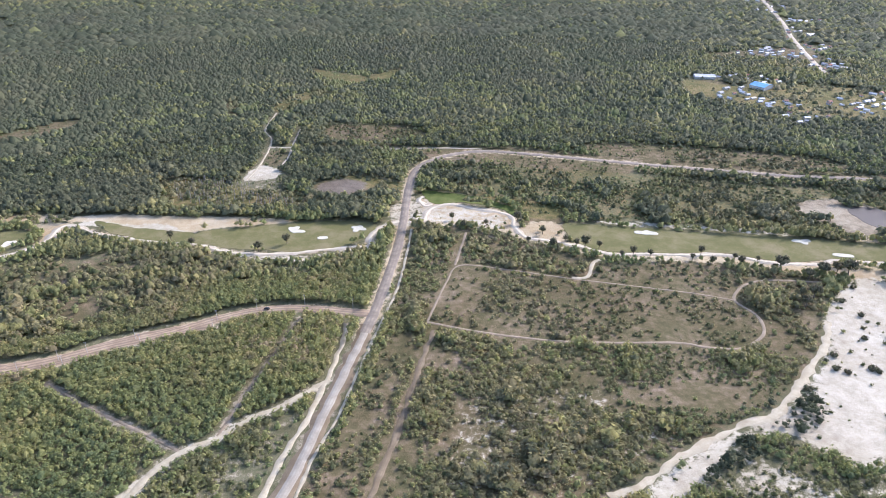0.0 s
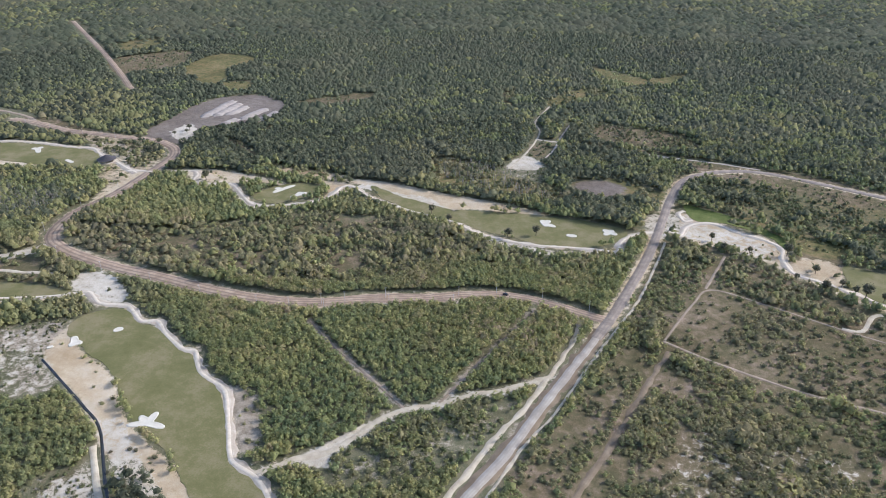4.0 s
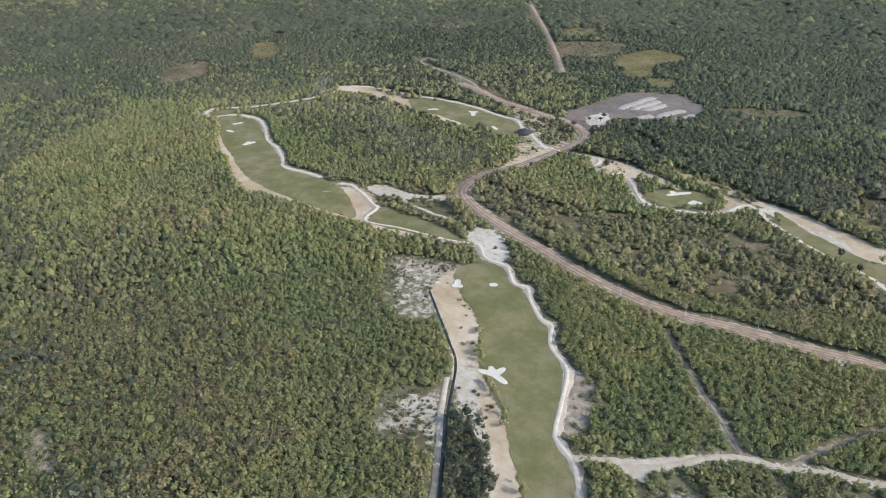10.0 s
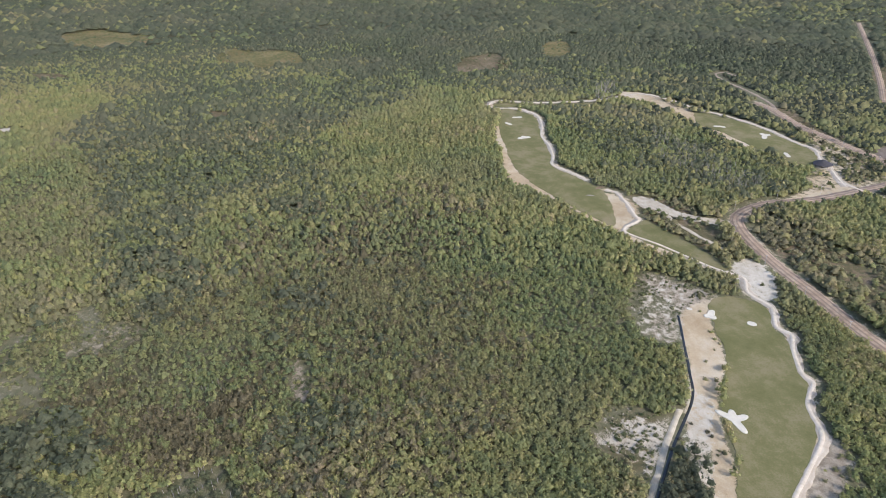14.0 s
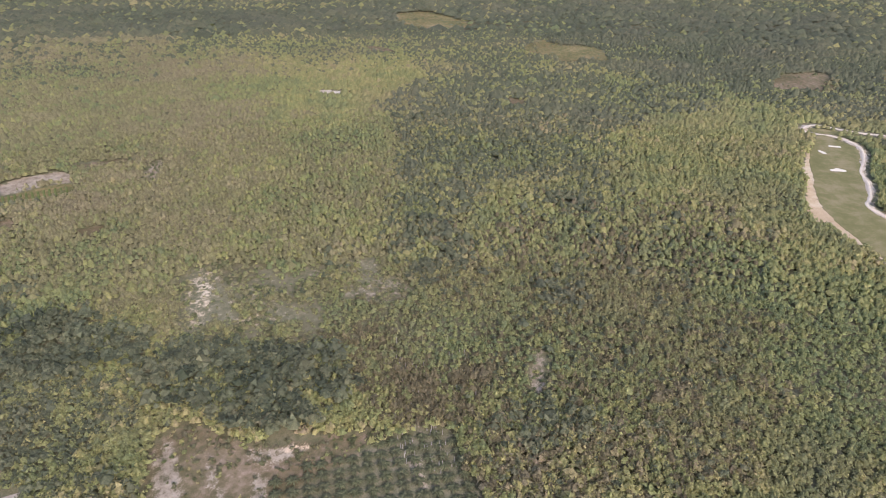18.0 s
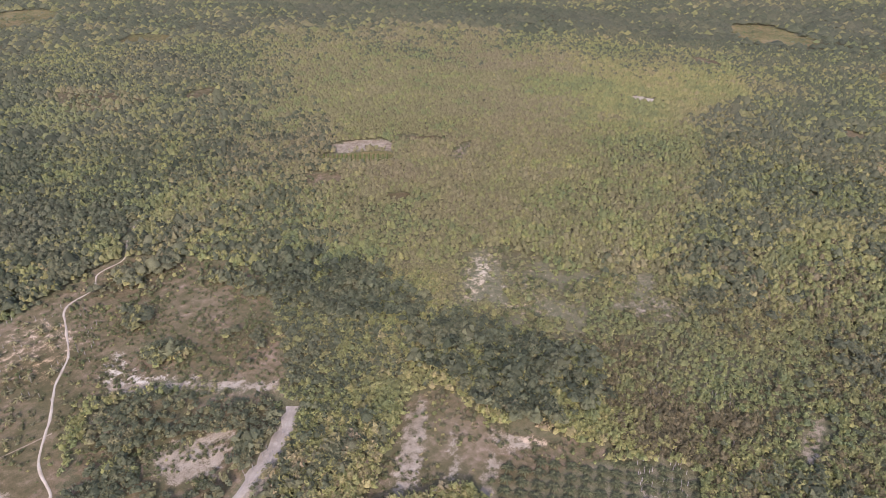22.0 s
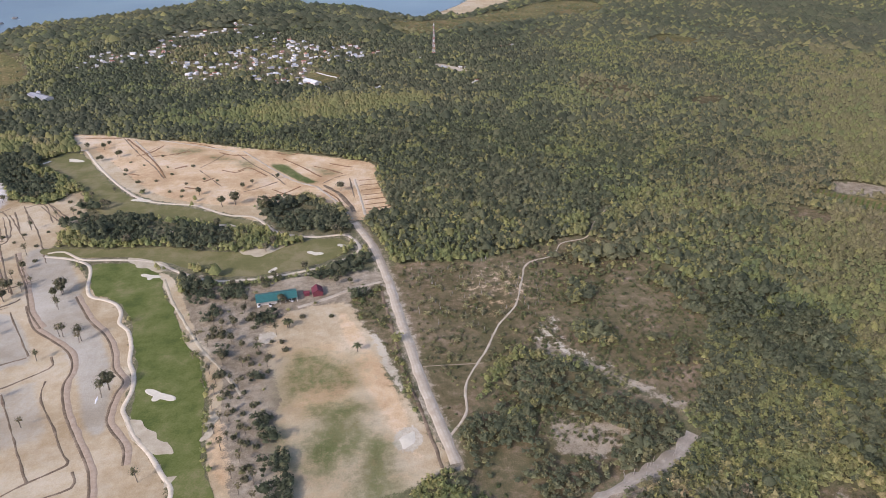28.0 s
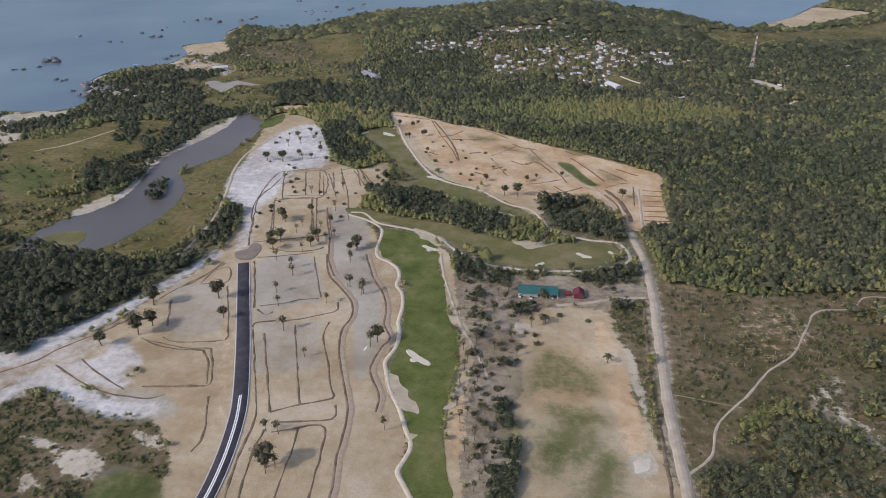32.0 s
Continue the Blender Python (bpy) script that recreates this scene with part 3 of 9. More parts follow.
cover([(683, -1033), (639, -1141), (639, -1185), (723, -1193), (707, -1107)], "dry", 13, 0.8, 0.2, 0.72)
cover([(208, -1413), (64, -1412), (-72, -1338), (-41, -1205), (31, -1154), (148, -1210), (220, -1285)], "dry", 19.5, 0.5, 0.6, 1)
cover([(-297, -1683), (-336, -1714), (-387, -1726), (-472, -1784), (-533, -1844), (-591, -1909), (-646, -1982), (-523, -2054), (-445, -1902), (-395, -1828), (-356, -1775), (-299, -1714)], "beige", 10, 1, 0, 1)
cover([(827, -828), (789, -849), (729, -881), (748, -934), (720, -907), (735, -851), (800, -798)], "white", 5.2, 1, 0, 1)
cover([(-242, -1224), (-258, -1238), (-294, -1179), (-277, -1159)], "grey", 3.9, 1, 0, 1)
cover([(198.3, -230), (223.1, -253.7), (280, -272.4), (323.1, -287.1), (349.6, -284.4), (375.6, -276.2), (309.2, -206.9)], "dry", 10, 1, 0.5, 0.55)
cover([(-33.6, -435.9), (-47.1, -404.8), (-50.5, -353.5), (-40.9, -373.4), (-37.7, -396.6)], "white", 5.2, 0.7, 0, 1)
cover([(71.7, -350.2), (63.9, -357.6), (55.5, -321.4), (54.4, -288.8), (64.8, -300.1)], "orange", 7.8, 0.7, 0, 1)
cover([(-36.5, -316.5), (-49.3, -323.8), (-53.3, -311.1), (-45.3, -300.9), (-37.9, -303.6)], "white", 3.2, 1, 0, 1)
cover([(44.9, -438.5), (32.9, -443.2), (30.1, -436.2), (39.5, -428.3)], "white", 3.2, 1, 0, 1)
cover([(88, -475.2), (68, -492.9), (52.8, -482.3), (31.8, -452.9), (44.6, -419.9), (43.2, -380), (41.9, -345.1), (45.5, -323.4), (34.6, -264.2), (44.7, -262.1), (53.8, -321.7), (57.7, -364.7), (72.3, -414.3)], "grey", 6.5, 0.6, 0.5, 0.75)
cover([(37, -790), (20, -787), (0, -746), (-13, -727), (-4, -722), (15, -748)], "lawn", 2.6, 1, 0, 1)
cover([(-880, 639), (-844, 656), (-743, 638), (-697.9, 629.2), (-733, 608), (-813, 621)], "dry", 6.5, 0.9, 0.1, 1)
cover([(-1246, 285), (-1222, 360), (-1147, 337), (-1167, 275)], "dry", 10.4, 0.7, 0.2, 1)
cover([(-318, 1018), (-301, 1018), (-280, 948), (-292, 935)], "dry", 7.8, 0.8, 0.3, 1)
cover([(-245, 989), (-224, 1048), (-195, 1080), (-167, 1063), (-188, 1032), (-224, 961)], "meadow", 7.8, 0.8, 0.3, 1)
cover([(392, 1148), (462, 1112), (605, 1112), (665, 1047), (596, 922), (501, 960), (422, 1002), (371, 1063)], "meadow", 15.6, 0.8, 0.3, 0.9)
cover([(480, 1336), (585, 1361), (692, 1386), (689, 1268), (629, 1290), (528, 1294)], "dry", 13, 0.8, 0.3, 0.9)
cover([(-162, -1628), (-271, -1585), (-397, -1669), (-541, -1797), (-513, -1690), (-374, -1556), (-237, -1493)], "meadow", 15.6, 0.7, 0.4, 0.9)
cover([(-594, -940), (-628, -912), (-602, -889), (-576, -904)], "dry", 7.8, 0.9, 0.1, 1)
cover([(-451, -1102), (-531, -1032), (-520, -938), (-439, -967)], "dry", 13, 0.6, 0.4, 1)
cover([(-760, -1403), (-809, -1353), (-770, -1294), (-732, -1338)], "meadow", 10.4, 0.9, 0, 1)
cover([(-991, -415), (-989, -363), (-974, -366), (-973, -409)], "white", 5.2, 0.8, 0, 1)
cover([(-107, 831), (-16, 816), (45, 816), (133, 804), (131, 791), (45, 804), (-30, 800)], "dry", 3.9, 0.8, 0.3, 0.8)
cover([(-29, 791), (11, 808), (80, 816), (146, 800), (271, 768), (387, 736), (486, 724), (475, 703), (375, 708), (261, 735), (140, 763), (63, 776), (-3, 772)], "dry", 6.5, 0.9, 0.12, 0.8)
cover([(-102, 728), (-26.4, 695.8), (-37, 665.8), (-86.4, 695.8)], "meadow", 6.5, 0.9, 0.1, 0.8)
cover([(-302.5, 696), (-280, 720), (-206.5, 695.9), (-142.5, 673.2), (-136.4, 638), (-198, 638), (-264.2, 635.4)], "meadow", 7.8, 0.75, 0.4, 0.8)
cover([(36, -452.1), (-17.9, -472.7), (-32.4, -435.7), (-43.4, -404.1), (-38.1, -372.8), (-50.3, -348.3), (-58.8, -312.3), (-60.4, -284), (18.7, -267.5), (30.7, -326.5), (28.9, -370.7)], "beige", 7.8, 1, 0, 1)
cover([(118.7, -370.8), (108.5, -348.4), (90, -327.1), (90.2, -318.2), (102, -331.6), (117.2, -357.3)], "white", 3.9, 0.9, 0, 1)
cover([(71, -356.1), (71.8, -341.7), (71.3, -331), (68.3, -344.1)], "white", 2.6, 0.9, 0, 1)
cover([(-495.2, 385.5), (-413.5, 424.6), (-318.2, 468.6), (-213, 497.2), (-236, 430.8), (-323.3, 400.9), (-409.3, 385.1)], "dry", 13, 0.6, 0.8, 0.8)
cover([(-392, 478.6), (-329.2, 525), (-243.1, 542), (-253.9, 498.3), (-324.8, 477.3)], "dry", 10.4, 0.5, 0.65, 0.8)
cover([(-374.6, 522.9), (-287.4, 543.1), (-176.5, 532.7), (-105.5, 513), (-159.7, 503.6), (-273, 508.4), (-358.9, 494.6)], "dry", 9.1, 0.5, 0.7, 0.85)
cover([(-37.8, 415.1), (-21.7, 415.1), (-30.1, 353.2), (-45.6, 294.6), (-55, 270.1), (-67, 270.1), (-55.1, 322.1)], "dry", 7.8, 0.75, 0.25, 0.8)
cover([(-180.1, 246), (-162.5, 260.2), (-120.7, 318.2), (-87.4, 338.9), (-92.1, 294.8), (-120.2, 251.3), (-159.9, 229.4)], "grey", 10.4, 0.4, 0.6, 0.8)
cover([(-311.9, 170.5), (-300.5, 192.7), (-280.5, 191.4), (-253.5, 163.9), (-267.9, 146.7), (-288, 144)], "dry", 7.8, 0.6, 0.4, 0.8)
cover([(460, -935), (443, -956), (412, -956), (410, -930), (445, -920)], "orange", 4, 0.9, 0, 1)
cover([(683, -1033), (647, -1078), (599, -1148), (489, -1190), (416, -1161), (375, -988), (414, -950), (477, -953), (508, -889), (571, -891), (628, -956)], "meadow", 12, 0.7, 0.35, 0.8)
cover([(698, -1326), (584, -1434), (490, -1451), (424, -1248), (489, -1190), (598, -1216)], "dry", 10, 0.7, 0.4, 0.8)
cover([(-25.4, 662.9), (9.1, 651.6), (53.3, 632.5), (65.6, 614.3), (74.6, 570), (50.3, 587.3), (13.8, 599.4), (-12.7, 596.9)], "beige", 5, 0.75, 0.05, 1)
cover([(-540.1, 418.8), (-515.1, 428.9), (-453.5, 449.9), (-413.2, 485.6), (-358.4, 500.9), (-317.3, 526.8), (-284, 546.8), (-266.4, 519.6), (-311.4, 480.2), (-368.9, 438.7), (-412.7, 398.4), (-453.7, 379.5), (-509.1, 388.3)], "dry", 10, 0.6, 0.55, 0.8)
cover([(-614.1, 312), (-607.1, 349), (-542.9, 363.8), (-489.7, 348.5), (-493.4, 317.8), (-546.4, 306.5)], "dry", 8, 0.7, 0.4, 0.8)
cover([(-746, 615), (-689.6, 627.6), (-616.4, 610.3), (-579.2, 566.3), (-565.8, 510.7), (-615.6, 514), (-644.5, 551), (-694.5, 578)], "beige", 8, 0.55, 0.5, 0.8)
cover([(-466.8, 622.8), (-436.4, 623), (-396.2, 626.4), (-369.5, 626.5), (-371.7, 611), (-404.8, 601), (-444.6, 605.4)], "beige", 5, 0.66, 0.2, 0.9)
cover([(370.7, -280), (360.3, -296.5), (353.6, -319.3), (342.5, -327.4), (311.7, -312.5), (283.1, -304.3), (257, -307.4), (244, -305.6), (245.3, -295), (274.6, -286.3), (313.6, -295.7), (333.3, -299.7), (347.3, -286.5), (352, -260)], "chalk", 6, 0.8, 0, 1)
cover([(271.1, -498), (228, -507.2), (194.8, -444.1), (205.9, -437.3), (240.6, -424.9)], "pale", 4, 1, 0, 1)
cover([(244, -617), (213.8, -606.7), (187.6, -549.1), (174.5, -508.9), (148, -448.7), (135.3, -405.2), (130.7, -356.2), (143.1, -361.9), (161, -419), (180.2, -456.7), (209.2, -499.7), (231.1, -560)], "pale", 4, 0.9, 0, 1)
cover([(252.8, -448.9), (228.1, -392.2), (207.4, -345.3), (176.7, -353.5), (163.2, -361.9), (183.1, -412.1), (183.3, -419.1), (212.7, -410.8)], "pale", 4, 0.62, 0, 1)
cover([(325.7, -441.4), (282.8, -449), (251.4, -392.3), (272.9, -372.5), (291.9, -379.8)], "pale", 4, 0.6, 0, 1)
cover([(296.3, -480.9), (289.1, -482.4), (250.3, -408.4), (219, -343.8), (206.3, -311.2), (193.9, -273.3), (216.7, -309), (249.5, -378)], "orange", 6, 0.5, 0, 1)
cover([(364.3, -273.1), (347.3, -286.5), (338.9, -296.2), (312.1, -293.8), (278, -285.6), (249.2, -289), (220.4, -272.5), (200, -249.9), (190, -228), (225.2, -220.6), (272.2, -261.8), (311.7, -268.3)], "dry", 6, 1, 0.5, 0.55)
cover([(363.9, -354.6), (347.5, -363.9), (328.6, -363.3), (311.6, -365.3), (326.4, -353.7), (348, -352.1)], "grey", 4, 0.7, 0, 1)
cover([(441, -874), (434, -917), (372, -887), (364, -826), (395, -809), (387, -725), (382.2, -679.8), (368.3, -632.4), (373.5, -623.5), (394, -705), (414, -780), (425, -826)], "beige", 5, 0.85, 0.02, 0.8)
cover([(439, -856), (436, -867), (414, -817), (411, -768), (415, -746), (431, -802)], "meadow", 4, 1, 0, 1)
cover([(-22.9, -482.1), (-53.2, -502.1), (-54.9, -440.3), (-56.7, -376.6), (-59.7, -330.6), (-53.1, -338.9), (-47.4, -380.5), (-38.6, -403.1), (-27.3, -434.7)], "dry", 4, 0.95, 0.55, 0.55)
cover([(-26.3, 692.7), (3.6, 688.1), (38.8, 677.5), (78.5, 662.8), (122.5, 648.7), (109, 614.2), (79.7, 619.4), (65.8, 648.7), (26.9, 673.1)], "meadow", 8, 0.9, 0.3, 0.6)
cover([(-125.5, -511.6), (-170.9, -514.9), (-185.7, -476.8), (-166.8, -430.1), (-131.5, -408.2), (-107.2, -423), (-95.2, -460.7)], "orange", 20, 0.4, 0.6, 0.5)
cover([(-163.5, -423.4), (-180.4, -422.1), (-174.6, -403.2), (-176.3, -383), (-195.2, -355.9), (-188.3, -345.2), (-161.2, -371.2), (-145.1, -395.1)], "white", 8, 0.47, 0.4, 0.6)
cover([(79.2, 614.2), (105, 624.5), (116.4, 609.2), (102.9, 589.6), (84.9, 593.2)], "dry", 4, 1, 0, 1)
cover([(-572.7, 670.1), (-546.9, 673.3), (-492.2, 639.3), (-484.8, 624.8), (-533.8, 646.7)], "dry", 4, 0.9, 0.1, 0.7)
cover([(770, -1176), (769, -1234), (677, -1192), (625, -1157), (619, -1103), (678, -1113), (706, -1087)], "beige", 8, 0.62, 0.35, 0.9)
cover([(822, -1007), (818, -1038), (771, -1016), (727, -988), (712, -924), (754, -942)], "white", 8, 0.6, 0.35, 0.9)
cover([(812, -770), (777, -792), (747, -782), (725, -745), (725, -711), (750, -702)], "white", 5, 0.9, 0.05, 1)
cover([(287, -945), (252, -867), (219, -801), (189, -754), (161, -718), (123, -693.6), (95.8, -675.4), (69.6, -655.3), (46, -634.9), (37.9, -650.3), (57.5, -675.4), (98.5, -693.6), (148, -726), (181, -769), (217, -832), (257, -917)], "beige", 3, 0.9, 0.02, 0.7)
cover([(-319.9, 225), (-299.8, 229.6), (-265.3, 209.6), (-230.4, 191.4), (-200.8, 169.7), (-205.5, 164.1), (-237, 183.5), (-278.2, 194.1)], "white", 5, 0.6, 0.02, 0.7)
cover([(283, -945), (251, -918), (213, -844), (179, -776), (152, -743), (154, -721), (184, -755), (222, -820), (254, -884)], "beige", 8, 0.8, 0, 1)
cover([(113, -707), (80.8, -697.1), (49.9, -687.5), (22, -704), (-2.3, -690.2), (19.9, -673.9), (48.1, -668.3), (84, -676.2)], "beige", 6, 0.7, 0.02, 0.6)
cover([(163, -874), (125, -868), (108, -853), (143, -842)], "lawn", 8, 0.55, 0.25, 0.4)
cover([(79, -815), (55, -810), (49, -778), (65, -778)], "lawn", 8, 0.55, 0.25, 0.4)
cover([(31, -841), (9, -833), (-2, -815), (22, -816)], "lawn", 8, 0.55, 0.25, 0.4)
cover([(1, -782), (-22, -768), (-43, -750), (-25, -739)], "lawn", 8, 0.55, 0.25, 0.4)
cover([(114, -840), (88, -830), (69, -813), (96, -812)], "lawn", 8, 0.55, 0.25, 0.4)
cover([(34.9, -410.5), (1, -420.2), (-35.2, -417.3), (-37.8, -385.6), (-25.2, -361.7), (1, -356.1), (24.6, -361.8), (35.3, -385.7)], "lawn", 16, 0.4, 0, 1)
cover([(18.9, -353.4), (-2.6, -360.6), (-20.4, -352.8), (-24.2, -342.6), (-29.3, -323.8), (-22.3, -305), (-8.6, -296.2), (4.2, -305.9), (11.9, -332.2)], "lawn", 12, 0.66, 0, 1)
cover([(-19.2, -322.3), (-35.4, -315.1), (-34.5, -284.4), (-23, -270.5), (-11.1, -272.4), (-8.9, -284.4)], "lawn", 12, 0.78, 0, 1)
cover([(36.2, -345.2), (21.6, -334.8), (15.5, -305.9), (22.3, -280.3), (33.3, -305.9)], "lawn", 12, 0.55, 0, 1)
cover([(127.3, -547.2), (110, -498.5), (93.1, -440.4), (81.6, -419.7), (73.9, -386.4), (71.4, -356), (70.8, -333.7), (68, -308.9), (55.6, -263.7), (48.9, -265.1), (57.8, -301.6), (62.3, -330.2), (63.5, -357.6), (64.5, -388.4), (73.6, -421.3), (83.9, -442.3), (100.8, -500.4), (115.2, -544)], "beige", 3, 0.95, 0, 1)
cover([(302.5, -477.6), (297.9, -510.7), (309, -556.3), (327.2, -607.1), (336.1, -646.7), (348.2, -628.5), (334.2, -587.2), (324.1, -559.6), (317.9, -520.4), (314.5, -493.1)], "beige", 3, 0.95, 0, 1)
cover([(-9, 742), (75, 759), (200, 740), (314, 708), (483.8, 665.4), (427.2, 569.7), (323.4, 589.5), (222.3, 602.9), (143.3, 609.2), (120.4, 635.1), (67.4, 668.6), (9.6, 689.6)], "meadow", 8, 0.5, 0.8, 0.66)
cover([(667, -701), (641, -761), (612, -798), (569, -764), (558, -702), (586.6, -657.8), (612.6, -634.6)], "dry", 12, 0.62, 0.12, 0.6)
cover([(664.4, -642.6), (638.8, -666.4), (586.9, -648.6), (582.6, -598.1), (607.1, -577.4)], "lawn", 10, 0.7, 0.25, 0.6)
cover([(373.5, -623.5), (354.1, -643.2), (326.2, -625.2), (309.8, -571.7), (292.5, -523.2), (300.4, -504.6), (320.1, -554), (336.1, -591), (350.8, -598.1)], "chalk", 6, 0.62, 0, 1)
cover([(286.2, -253.2), (268.9, -262.5), (249.7, -253.5), (251.9, -239.1), (271, -238.5)], "white", 5, 0.66, 0.1, 0.5)
cover([(318.9, -262.8), (297.6, -265.2), (282, -257.4), (297.4, -250.9)], "white", 5, 0.6, 0.1, 0.5)
cover([(257.1, -280.6), (233.2, -278.6), (221.1, -267.7), (239.2, -267.7)], "white", 5, 0.62, 0.1, 0.5)
cover([(297.9, -233.8), (288.5, -240.1), (273.5, -230.4), (279.8, -220.9)], "white", 5, 0.6, 0.1, 0.5)
cover([(252.9, -245.3), (237.6, -254.2), (221.4, -245.4), (215.1, -230.4), (232.8, -226.8)], "gravel", 5, 0.8, 0, 1)
cover([(318.4, -337.6), (301.1, -339.8), (286.7, -333.1), (288.3, -320.9), (301.6, -323.7)], "dry", 4, 1, 0.75, 0.45)
cover([(403.9, -315.4), (392.5, -333.2), (368.8, -361), (349.7, -400.4), (335.3, -448.2), (327.3, -474.6), (319, -508.7), (308.2, -499.7), (316.2, -459.8), (323.9, -433.6), (338.7, -388), (358.5, -350.7), (383, -322.3), (396.4, -307.4)], "chalk", 4, 0.66, 0, 1)
cover([(-535.5, 265.8), (-552.5, 284.6), (-561.7, 297.7), (-566.5, 310.4), (-556.7, 301), (-546.4, 288.6), (-530.3, 273.8)], "white", 4, 0.7, 0, 1)
cover([(-222, -1626), (-317, -1648), (-450, -1696), (-582, -1804), (-669, -1882), (-802, -1852), (-758, -1711), (-584, -1635), (-418, -1576), (-271, -1540)], "meadow", 12, 0.8, 0.45, 0.42)
cover([(386.7, -297), (376.2, -314.7), (358, -347.2), (339.4, -365.5), (322, -361.8), (327.7, -337), (343.5, -325.9), (353.6, -319.3), (359.4, -295.5), (370.7, -280)], "chalk", 7, 0.52, 0, 1)
cover([(288, -311.4), (266.4, -315.8), (248.9, -313.6), (233, -300.2), (239, -291.1), (269.3, -290.1)], "pale", 6, 0.85, 0, 1)
cover([(303.4, -448), (298.1, -472.4), (292.4, -476.6), (281.9, -454.2)], "dry", 3, 1, 0.7, 0.5)
cover([(-356.8, -274.1), (-347.3, -273.9), (-386, -291.3), (-409.6, -305.8), (-435.3, -315.5), (-458, -313), (-460.6, -296.3), (-437.6, -275.6), (-409, -263.6), (-389.4, -258.8), (-372, -255.2), (-356.6, -263.2)], "beige", 24, 0.56, 0.5, 0.72)
cover([(-452.4, -308.6), (-469.7, -260.1), (-457.3, -226.8), (-436.3, -204.4), (-402.4, -179.2), (-362.9, -179.1), (-368.9, -204.7), (-363.5, -233.4), (-358.6, -254.5)], "beige", 24, 0.38, 0.65, 0.72)
cover([(-442.6, -181.8), (-468.7, -170.7), (-473.6, -141.2), (-450.8, -126.9), (-432.9, -140.6), (-429.8, -166.3)], "grey", 9, 0.45, 0.5, 0.75)
cover([(-453.9, -229.5), (-514.8, -203.9), (-510.6, -166.7), (-474.6, -157.4), (-449.2, -185.5)], "grey", 12, 0.36, 0.6, 0.8)
cover([(-394.7, -29.2), (-402.5, -19.7), (-379.4, -15.3), (-355.1, -11.8), (-349.9, -22.9), (-364, -28.9)], "grey", 6, 0.55, 0.3, 0.6)
cover([(-250.3, -227.5), (-271, -226.1), (-280, -213.3), (-275.7, -189.5), (-273.3, -171), (-282, -150.6), (-292.4, -125.6), (-287.3, -109.1), (-180, -191.1), (-200, -200.1)], "dry", 8, 0.9, 0.35, 0.5)
cover([(-254.1, -226.5), (-270.3, -224), (-243.3, -199.6), (-206.9, -179), (-188.1, -184.9), (-216, -203.7)], "grey", 6, 0.62, 0.15, 0.5)
cover([(-269.1, -179.8), (-274, -167.6), (-282.7, -147.4), (-281.1, -137.2), (-260.4, -153), (-257.8, -166.4)], "grey", 5, 0.55, 0.25, 0.5)
cover([(-255.8, -195.8), (-262.8, -193.4), (-245.4, -175.9), (-219.6, -160.8), (-212.6, -166.2)], "grey", 5, 0.5, 0.25, 0.5)
cover([(-253.7, -165.3), (-257.2, -157.8), (-234.5, -147), (-219.7, -142.6), (-216.6, -149.2)], "grey", 4, 0.62, 0.1, 0.5)
cover([(-274.2, -162.8), (-282.9, -152.4), (-286.6, -130.1), (-274.4, -140.6), (-267.4, -155.3)], "orange", 5, 0.5, 0.15, 0.5)
cover([(-281.6, -91.2), (-291.9, -84.8), (-272.6, -66.8), (-256, -66.1), (-266.7, -79.2)], "grey", 5, 0.5, 0.3, 0.5)
cover([(-556.2, -608.7), (-594.4, -593.6), (-613, -563.5), (-587.7, -537.3), (-577.8, -559.1), (-543.2, -581)], "grey", 3, 0.85, 0, 1)
cover([(-522.3, -592.2), (-584.6, -538.1), (-559.1, -513.5), (-534.5, -535.9), (-510.9, -577.2)], "meadow", 3, 1, 0.02, 0.4)
cover([(-472.9, -561.7), (-498.2, -535.1), (-484.1, -516.5), (-455.1, -533.2)], "dry", 4, 1, 0.05, 0.6)
cover([(-489.4, -456.5), (-505.6, -436), (-491.2, -426.8), (-476.5, -440.9)], "dry", 4, 1, 0.05, 0.6)
cover([(-631.8, -481.7), (-675.7, -484.6), (-637.3, -462.5), (-602.7, -452.9)], "grey", 4, 0.6, 0.3, 0.6)
cover([(-633.2, -572.2), (-666.2, -516.9), (-654.5, -507.9), (-618.8, -559.5)], "dry", 3, 0.9, 0.1, 0.6)
cover([(-582.5, -943.3), (-636.2, -937), (-599.2, -902.8), (-560.6, -904.1)], "dry", 6, 0.95, 0.1, 0.6)
cover([(-732.5, -1383.4), (-810.1, -1357.8), (-780.8, -1288.9), (-717.4, -1343)], "meadow", 6, 1, 0.05, 0.6)
cover([(-570.3, -930.2), (-610.4, -936.1), (-617.4, -909.5), (-568.8, -894.5)], "dry", 6, 0.9, 0.1, 0.6)
cover([(-1627.1, -484.7), (-1681.3, -417.5), (-1546, -290), (-1494.1, -346.8), (-1507.9, -424.7)], "meadow", 12, 0.95, 0.1, 0.6)
cover([(-1296.3, -443.7), (-1287.3, -396.4), (-1253.6, -375.6), (-1251.8, -423.6)], "dry", 8, 0.9, 0.1, 0.6)
cover([(-1306.6, -88.3), (-1352.1, -35), (-1272.1, -25.5), (-1226.4, -76.7)], "meadow", 8, 1, 0.05, 0.6)
cover([(-1194.6, 259.8), (-1254.3, 297.6), (-1263.3, 352.6), (-1176.4, 328.3), (-1134.3, 259.3)], "dry", 7, 1, 0.05, 0.6)
cover([(-982.7, -133), (-1002.3, -111.2), (-980.8, -104.5), (-964.5, -126.3)], "dry", 6, 0.8, 0.3, 0.6)
